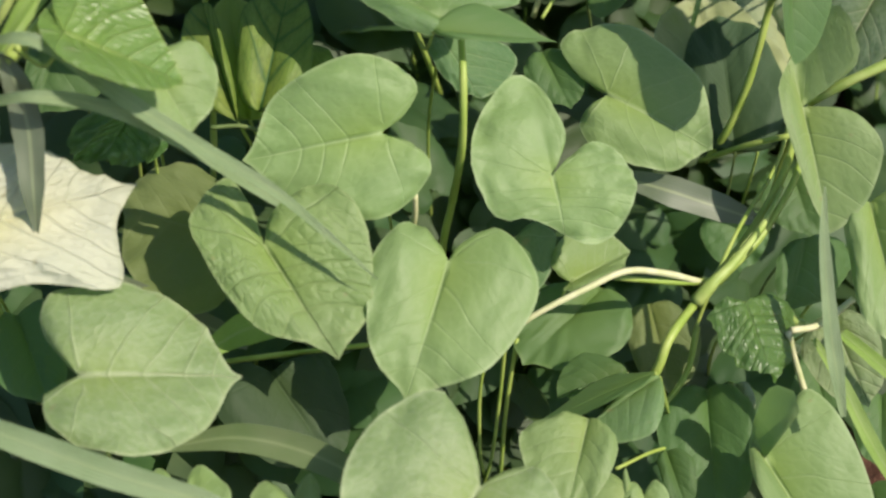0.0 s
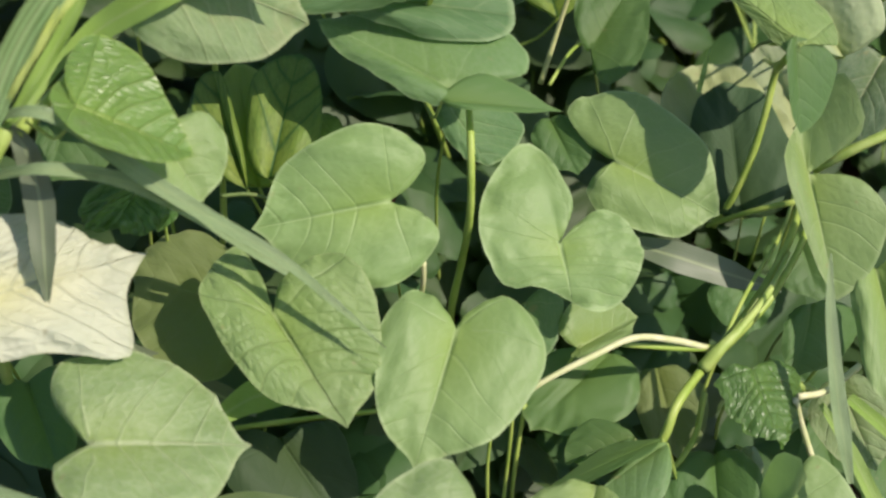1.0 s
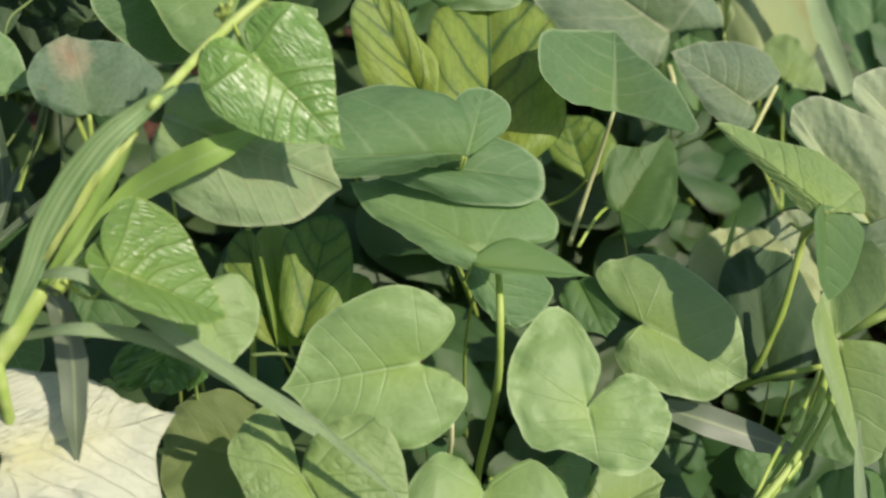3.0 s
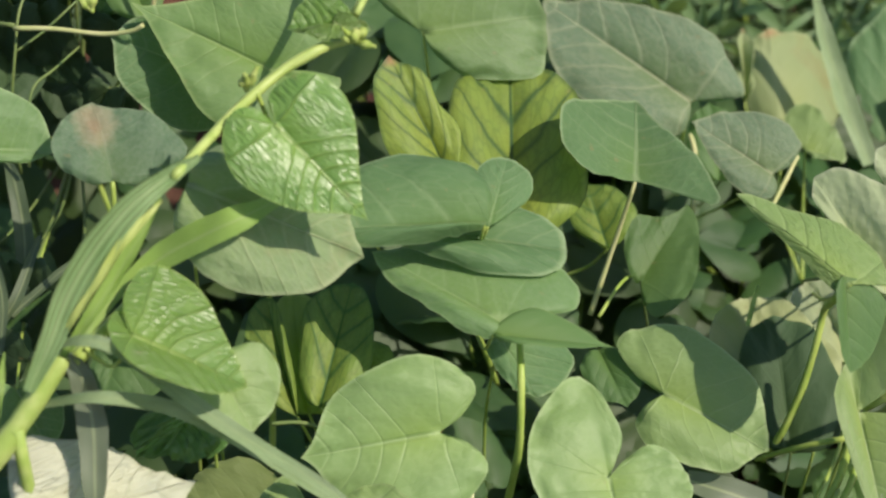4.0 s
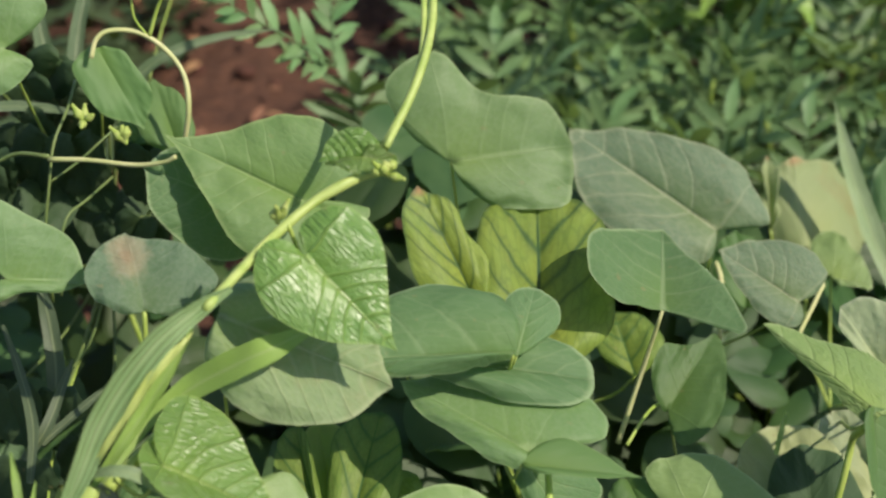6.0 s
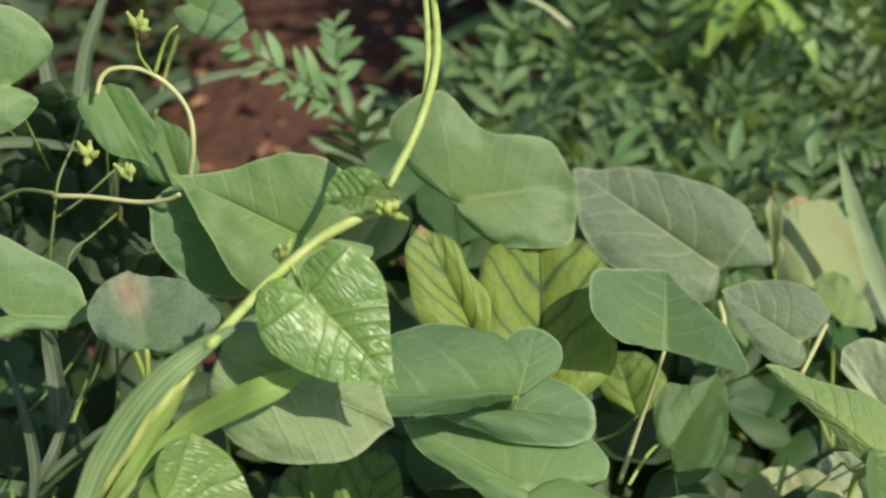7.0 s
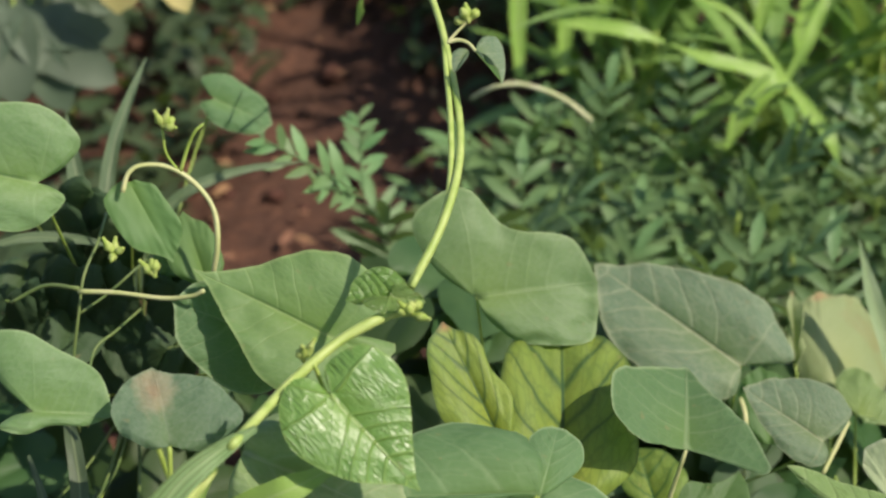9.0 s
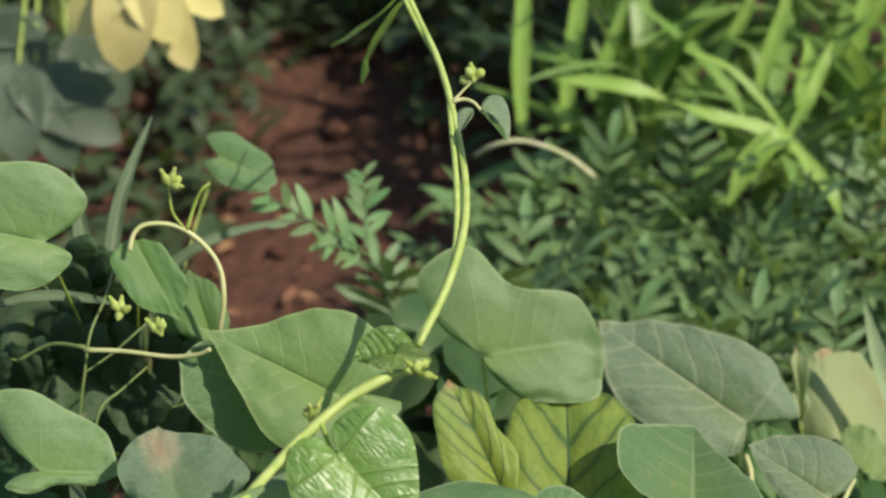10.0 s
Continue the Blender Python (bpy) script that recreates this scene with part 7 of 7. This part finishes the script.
grass_blade(front_lance, [(0.3877, 1.6903, 0.2469), (0.4163, 1.7020, 0.2886), (0.4487, 1.7113, 0.3306), (0.4678, 1.7201, 0.3659)], [0.0039, 0.0078, 0.0070, 0.0012], "lance_blade", 0.30)
leaning_stalk = thing("arching_stalk", (0.1316, 1.4323, 0.0000), "dry pale stalk arching over the feathery plants", "stalk")
stalk("stem", leaning_stalk, [(0.1367, 1.4271, -0.0100), (0.1316, 1.4323, 0.2768)], 0.0014, 0.0014, "understory")
stalk("stem", leaning_stalk, [(0.1326, 1.4313, 0.2751), (0.1047, 1.4248, 0.3015), (0.0694, 1.4321, 0.3115), (0.0440, 1.4319, 0.3089), (0.0241, 1.4457, 0.2907)], 0.0024, 0.0018, "straw")
grass_blade(climber, [(-0.0292, 1.0589, 0.5984), (-0.0401, 1.1086, 0.5622), (-0.0567, 1.1724, 0.5094), (-0.0638, 1.1824, 0.4836)], [0.0018, 0.0062, 0.0054, 0.0005], "lance_blade", 0.30)
grass_blade(climber, [(-0.0310, 1.0602, 0.6017), (-0.0476, 1.1098, 0.5657), (-0.0692, 1.1499, 0.5344), (-0.0844, 1.1740, 0.5167)], [0.0015, 0.0044, 0.0040, 0.0005], "lance_blade", 0.30)

# ---- understory: crowded shaded leaves and stalks below the canopy ----
def joined(name, pieces, mat, label, category, kind="stuff"):
    verts, faces, uvs = [], [], []
    for v, f, uv in pieces:
        o = len(verts)
        verts.extend(v)
        uvs.extend(uv if uv is not None else [(0, 0)] * len(v))
        faces.extend([tuple(i + o for i in q) for q in f])
    ob = mesh_object(name, verts, faces, mat, None, uvs)
    return tagged(ob, label, category, kind=kind)


def canopy_height(x, y):
    """Height of the leaf roof of the bed: it climbs away from the near edge, then falls to the bare soil."""
    top = 0.13 + 0.36 * max(0.0, min(1.0, (y - 0.55) / 0.45))
    if y > 0.98:
        top -= (y - 0.98) * 0.9
    top -= 0.10 * max(0.0, min(1.0, (x - 0.02) / 0.3))
    return max(0.05, top)


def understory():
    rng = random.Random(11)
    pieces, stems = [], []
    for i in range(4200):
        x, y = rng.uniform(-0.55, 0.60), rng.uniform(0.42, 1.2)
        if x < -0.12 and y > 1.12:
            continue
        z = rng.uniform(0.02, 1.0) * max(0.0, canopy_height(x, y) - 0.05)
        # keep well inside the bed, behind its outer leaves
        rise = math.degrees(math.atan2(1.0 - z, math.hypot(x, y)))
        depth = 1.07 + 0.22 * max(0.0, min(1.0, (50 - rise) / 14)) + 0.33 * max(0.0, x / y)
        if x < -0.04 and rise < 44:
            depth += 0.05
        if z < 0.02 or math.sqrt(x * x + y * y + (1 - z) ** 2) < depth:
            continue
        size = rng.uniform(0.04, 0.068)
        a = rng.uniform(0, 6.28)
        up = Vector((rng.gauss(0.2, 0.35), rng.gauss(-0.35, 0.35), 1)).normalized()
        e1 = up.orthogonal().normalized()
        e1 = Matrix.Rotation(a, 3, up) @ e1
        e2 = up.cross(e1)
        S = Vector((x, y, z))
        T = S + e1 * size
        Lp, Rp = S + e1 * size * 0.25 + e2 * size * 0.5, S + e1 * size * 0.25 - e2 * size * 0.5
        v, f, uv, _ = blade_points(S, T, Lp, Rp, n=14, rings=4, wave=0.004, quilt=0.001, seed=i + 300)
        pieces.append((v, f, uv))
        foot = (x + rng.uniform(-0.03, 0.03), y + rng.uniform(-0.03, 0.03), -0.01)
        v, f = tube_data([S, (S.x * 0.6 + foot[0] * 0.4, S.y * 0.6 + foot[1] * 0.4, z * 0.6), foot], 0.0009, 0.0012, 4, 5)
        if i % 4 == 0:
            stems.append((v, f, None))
    # part of the shade on these leaves is in their colour
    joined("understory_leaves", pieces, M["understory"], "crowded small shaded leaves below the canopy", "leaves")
    joined("understory_stems", stems, M["stalk"], "thin tangled green stalks below the canopy", "stems")


understory()


# ---- feathery plants behind the bed ----
def lance(S, d, side, nor, ln, wd, curl=0.15, n=7, blunt=0.8):
    """A narrow pointed leaflet."""
    S, d, side, nor = (np.array(q, dtype=float) for q in (S, d, side, nor))
    verts, uvs, faces = [], [], []
    for i in range(n):
        f = i / (n - 1)
        wv = wd * (math.sin(math.pi * min(1.0, f * 0.94 + 0.06)) ** blunt)
        c = S + d * ln * f - nor * curl * ln * f * f
        for k, sgn in enumerate((-1, 0, 1)):
            verts.append(c + side * sgn * wv + nor * (0.25 * wv if sgn else 0))
            uvs.append((f, sgn))
    for i in range(n - 1):
        for k in range(2):
            a = i * 3 + k
            faces.append((a, a + 1, a + 4, a + 3))
    return verts, faces, uvs


def merge(pieces):
    verts, faces, uvs = [], [], []
    for v, f, uv in pieces:
        o = len(verts)
        verts.extend(v)
        uvs.extend(uv if uv is not None else [(0, 0)] * len(v))
        faces.extend([tuple(i + o for i in q) for q in f])
    return verts, faces, uvs


def feathery_plant(base, height, seed, fronds=14):
    """Upright stem with pinnate leaves, each of several pairs of narrow leaflets."""
    rng = random.Random(seed)
    b = Vector(base)
    ob = thing("feathery_plant", base, "bushy garden plant with feathery pinnate dull green leaves", "plant", "feathery plants behind the bed")
    top = b + Vector((rng.uniform(-0.03, 0.03), rng.uniform(-0.03, 0.03), height))
    stalk("stem", ob, [b - Vector((0, 0, 0.01)), b.lerp(top, 0.5) + Vector((0.008, 0, 0)), top], 0.004, 0.002, "stalk")
    for i in range(fronds):
        f = (0.15 + 0.85 * (i + rng.random()) / fronds)
        p = b.lerp(top, f)
        a = i * 2.4 + rng.uniform(-0.4, 0.4)
        el = rng.uniform(0.15, 0.7) if f < 0.8 else rng.uniform(0.6, 1.2)
        d = Vector((math.cos(a) * math.cos(el), math.sin(a) * math.cos(el), math.sin(el)))
        ln = rng.uniform(0.08, 0.125) * (1.1 - 0.3 * f)
        side = d.cross(Vector((0, 0, 1))).normalized()
        nor = side.cross(d).normalized()
        pieces = []
        rach = [p, p + d * ln * 0.5 + nor * 0.004, p + d * ln - nor * 0.10 * ln]
        v, fc = tube_data(rach, 0.0010, 0.0006, 4, 4)
        pieces.append((v, fc, None))
        pairs = 4
        for k in range(pairs):
            g = 0.22 + 0.7 * k / (pairs - 1)
            q = p + d * ln * g - nor * 0.05 * ln * g
            for sgn in (-1, 1):
                dd = (d * 0.75 + side * sgn * rng.uniform(0.7, 1.0) + nor * rng.uniform(-0.1, 0.35)).normalized()
                s2 = dd.cross(nor).normalized()
                l2 = rng.uniform(0.034, 0.056) * (1.05 - 0.35 * abs(g - 0.45))
                pieces.append(lance(q, dd, s2, s2.cross(dd), l2, l2 * rng.uniform(0.105, 0.145), rng.uniform(0.0, 0.3)))
        q = p + d * ln - nor * 0.10 * ln
        pieces.append(lance(q, d, side, nor, 0.046, 0.006, 0.2))
        v, fc, uv = merge(pieces)
        mesh_object("frond", v, fc, M["feather"], ob, uv)
    return ob


def side_frond(plant, root, tip, ln):
    """One pinnate leaf of a plant, from its root to its tip, leaflets of length ln standing up from the rachis."""
    rng = random.Random(int(abs(root[0]) * 1e4))
    p, q = Vector(root), Vector(tip)
    d = (q - p).normalized()
    up = Vector((0.1, -0.75, 0.65))
    side = d.cross(up).normalized()
    nor = side.cross(d).normalized()
    v, fc = tube_data([p, p.lerp(q, 0.5) + nor * 0.003, q], 0.0011, 0.0006, 5, 5)
    pieces = [(v, fc, None)]
    for k in range(6):
        g = 0.2 + 0.78 * k / 5
        for sgn in (-1, 1):
            dd = (d * rng.uniform(0.5, 1.3) + side * sgn * rng.uniform(0.7, 1.0) + nor * rng.uniform(-0.2, 0.7)).normalized()
            s2 = dd.cross(nor).normalized()
            l2 = ln * rng.uniform(0.85, 1.15) * (1.1 - 0.4 * g)
            pieces.append(lance(p.lerp(q, min(0.98, g + rng.uniform(-0.05, 0.05))), dd, s2, s2.cross(dd), l2, l2 * rng.uniform(0.13, 0.17), rng.uniform(0.0, 0.4)))
    v, fc, uv = merge(pieces)
    mesh_object("frond", v, fc, M["feather"], plant, uv)


def feathery_bed():
    rng = random.Random(5)
    k = 0
    for y, x0, x1, n, h in ((1.26, 0.06, 0.52, 4, 0.15), (1.38, 0.03, 0.58, 6, 0.18), (1.52, 0.00, 0.62, 7, 0.20)):
        for i in range(n):
            x = x0 + (x1 - x0) * (i + 0.5) / n + rng.uniform(-0.03, 0.03)
            feathery_plant((x, y + rng.uniform(-0.04, 0.04), 0), h * rng.uniform(0.8, 1.15), 40 + k)
            k += 1
    low = feathery_plant((-0.03, 1.34, 0), 0.17, 90 + k, 8)
    for root, tip, ln in (((-0.0683, 1.2160, 0.3247), (-0.1406, 1.2025, 0.3804), 0.031), ((-0.0647, 1.2322, 0.3128), (-0.0713, 1.3079, 0.3421), 0.028), ((-0.0648, 1.2311, 0.3109), (-0.1024, 1.2017, 0.3398), 0.022)):
        side_frond(low, root, tip, ln)


feathery_bed()


# ---- bright long-leaved plants further back ----
def lance_plant(base, height, seed, leaves=26, ln=0.17):
    rng = random.Random(seed)
    b = Vector(base)
    ob = thing("long_leaved_plant", base, "bright green plant with long narrow sunlit leaves", "plant", "long-leaved plants at the back")
    top = b + Vector((rng.uniform(-0.05, 0.05), rng.uniform(-0.05, 0.02), height))
    stalk("stem", ob, [b - Vector((0, 0, 0.01)), b.lerp(top, 0.5) + Vector((0.01, 0, 0)), top], 0.005, 0.003, "stalk")
    for i in range(leaves):
        f = 0.12 + 0.88 * (i + 0.5) / leaves
        p = b.lerp(top, f)
        a = i * 2.4 + rng.uniform(-0.5, 0.5)
        el = rng.uniform(0.3, 1.4)
        d = Vector((math.cos(a) * math.cos(el), math.sin(a) * math.cos(el), math.sin(el)))
        side = d.cross(Vector((0, 0, 1))).normalized()
        nor = side.cross(d).normalized()
        l = ln * rng.uniform(0.7, 1.25)
        v, fc, uv = lance(p, d, side, nor, l, l * rng.uniform(0.045, 0.07), rng.uniform(0.1, 0.7), n=10)
        mesh_object("leaf", v, fc, M["lance"], ob, uv)
    return ob


def lance_bed():
    rng = random.Random(8)
    k = 0
    for y, x0, x1, n, h in ((1.70, 0.16, 0.66, 5, 0.28), (1.84, 0.14, 0.72, 6, 0.44), (2.0, 0.17, 0.80, 8, 0.56), (2.3, 0.16, 0.88, 8, 0.55)):
        for i in range(n):
            x = x0 + (x1 - x0) * (i + 0.5) / n + rng.uniform(-0.03, 0.03)
            lance_plant((x, y + rng.uniform(-0.05, 0.05), 0), h * rng.uniform(0.8, 1.2), 140 + k)
            k += 1


lance_bed()


# ---- soil litter and clods ----
def litter():
    rng = random.Random(21)
    clods, bits = [], []
    for i in range(260):
        x, y = rng.uniform(-0.75, 0.45), rng.uniform(1.0, 3.0)
        r = rng.uniform(0.004, 0.018)
        c = Vector((x, y, -0.004))
        ring = []
        bm = bmesh.new()
        bmesh.ops.create_icosphere(bm, subdivisions=1, radius=r)
        ring = [c + Vector((v.co.x, v.co.y, v.co.z * 0.7)) * (1 + 0.45 * noise.noise(v.co * 90 + c * 9)) for v in bm.verts]
        fc = [tuple(v.index for v in f.verts) for f in bm.faces]
        bm.free()
        clods.append((ring, fc, None))
    for i in range(420):
        x, y = rng.uniform(-0.75, 0.4), rng.uniform(1.1, 3.0)
        a = rng.uniform(0, 6.28)
        d = Vector((math.cos(a), math.sin(a), rng.uniform(-0.05, 0.4))).normalized()
        side = d.cross(Vector((0, 0, 1))).normalized()
        l = rng.uniform(0.008, 0.024)
        bits.append(lance((x, y, 0.01), d, side, side.cross(d), l, l * rng.uniform(0.12, 0.3), rng.uniform(-0.2, 0.6), n=5))
    joined("soil_clods", clods, M["clod"], "loose red-brown soil crumbs", "soil")
    joined("leaf_litter", bits, M["litter"], "dry brown fallen leaves and straw on the soil", "leaf litter")


litter()


# ---- weeds and a lobed shrub on the open soil ----
def weed_carpet():
    """Low seedlings scattered over the shaded soil."""
    rng = random.Random(33)
    pieces = []
    for i in range(6000):
        x, y = rng.uniform(-0.9, 0.3), rng.uniform(1.05, 3.4)
        # a bare patch in the middle, thick growth behind it and to its sides
        bare = math.exp(-((x + 0.12) / 0.17) ** 2 - ((y - 1.72) / 0.25) ** 2)
        if noise.noise(Vector((x * 4.0, y * 3.0, 3.0))) + 0.12 < 0.75 * bare or (y < 1.45 and rng.random() < 0.5):
            continue
        high = 0.07 if y < 1.9 else 0.16
        a, el = rng.uniform(0, 6.28), rng.uniform(0.2, 1.1)
        d = Vector((math.cos(a) * math.cos(el), math.sin(a) * math.cos(el), math.sin(el)))
        side = d.cross(Vector((0, 0, 1))).normalized()
        l = rng.uniform(0.025, 0.06)
        pieces.append(lance((x, y, rng.uniform(0.0, high)), d, side, side.cross(d), l, l * rng.uniform(0.15, 0.3), rng.uniform(0.1, 0.7), n=5))
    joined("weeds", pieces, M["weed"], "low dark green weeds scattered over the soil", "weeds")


weed_carpet()


def dark_bush(base, height, seed):
    """A low bush of plain leaves on a forked stem, coloured dark as if shaded."""
    rng = random.Random(seed)
    b = Vector(base)
    ob = thing("dark_bush", base, "low bush coloured dark green as in the shade behind the soil", "bush", "dark bushes behind the soil")
    top = b + Vector((0, 0, height))
    stalk("stem", ob, [b - Vector((0, 0, 0.01)), b.lerp(top, 0.5) + Vector((0.01, 0.01, 0)), top], 0.005, 0.002, "stalk")
    pieces = []
    for i in range(90):
        f = rng.uniform(0.1, 1.0)
        p = b.lerp(top, f)
        a, el = rng.uniform(0, 6.28), rng.uniform(-0.1, 1.0)
        d = Vector((math.cos(a) * math.cos(el), math.sin(a) * math.cos(el), math.sin(el)))
        side = d.cross(Vector((0, 0, 1))).normalized()
        reach = rng.uniform(0.03, 0.16) * (1.2 - 0.6 * f)
        q = p + d * reach
        v, f2 = tube_data([p, p + d * reach * 0.5 + Vector((0, 0, 0.01)), q], 0.0012, 0.0008, 3, 4)
        pieces.append((v, f2, None))
        l = rng.uniform(0.05, 0.09)
        pieces.append(lance(q, d, side, side.cross(d), l, l * rng.uniform(0.16, 0.26), rng.uniform(0.1, 0.6), n=7))
    v, f, uv = merge(pieces)
    # the darkened understory green gives the bush its shade
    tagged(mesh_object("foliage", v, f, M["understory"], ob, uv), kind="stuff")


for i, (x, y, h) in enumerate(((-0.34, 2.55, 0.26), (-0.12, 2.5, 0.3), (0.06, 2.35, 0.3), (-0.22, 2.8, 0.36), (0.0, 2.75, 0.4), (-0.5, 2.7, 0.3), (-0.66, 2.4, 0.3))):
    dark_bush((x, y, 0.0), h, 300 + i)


def lobed_leaf(plant, S, T, width, mat, seed):
    """A broad leaf of five fingers, like okra."""
    S, T = np.array(S), np.array(T)
    ax = T - S
    ln = np.linalg.norm(ax)
    d = ax / ln
    nor = np.array((0.1, -0.75, 0.65))
    side = np.cross(d, nor)
    side /= np.linalg.norm(side)
    nor = np.cross(side, d)
    pieces = []
    for k, (ang, sc) in enumerate(((-1.25, 0.62), (-0.62, 0.85), (0.0, 1.0), (0.62, 0.85), (1.25, 0.62))):
        dd = d * math.cos(ang) + side * math.sin(ang)
        s2 = side * math.cos(ang) - d * math.sin(ang)
        v, f, uv = lance(S - dd * 0.004 + nor * 0.0006 * k, dd, s2, nor, ln * sc, width * sc, 0.25 + 0.05 * k, n=12, blunt=0.45)
        pieces.append((v, f, uv))
    v, f, uv = merge(pieces)
    return mesh_object("leaf", v, f, M[mat], plant, uv)


def shrub():
    ob = thing("lobed_leaf_shrub", (-0.46, 1.95, 0.0), "shrub with broad lobed dusty leaves, one of them yellow", "shrub")
    rng = random.Random(3)
    b, top = Vector((-0.46, 1.95, 0.0)), Vector((-0.43, 1.9, 0.46))
    stalk("stem", ob, [b - Vector((0, 0, 0.01)), b.lerp(top, 0.5), top], 0.006, 0.003, "stalk")
    spec = (((-0.2987, 1.5873, 0.4257), (-0.3082, 1.5278, 0.3394), 0.030, "ochre"),
            ((-0.2918, 1.6054, 0.4131), (-0.2410, 1.5570, 0.3288), 0.022, "ochre"),
            ((-0.4069, 1.5922, 0.2835), (-0.3235, 1.5473, 0.2680), 0.026, "dusty"),
            ((-0.4222, 1.5982, 0.3051), (-0.4122, 1.5210, 0.2574), 0.026, "dusty"),
            ((-0.3945, 1.7066, 0.2816), (-0.3273, 1.6963, 0.2279), 0.026, "dusty"),
            ((-0.4594, 1.6527, 0.3239), (-0.4007, 1.6094, 0.3181), 0.030, "dusty"))
    for (S, T, wd, mat) in spec:
        stalk("petiole", ob, [b.lerp(top, rng.uniform(0.4, 0.9)), (Vector(S) + top) * 0.5, S], 0.0025, 0.0018, "stalk")
        lobed_leaf(ob, S, T, wd, mat, 1)


shrub()
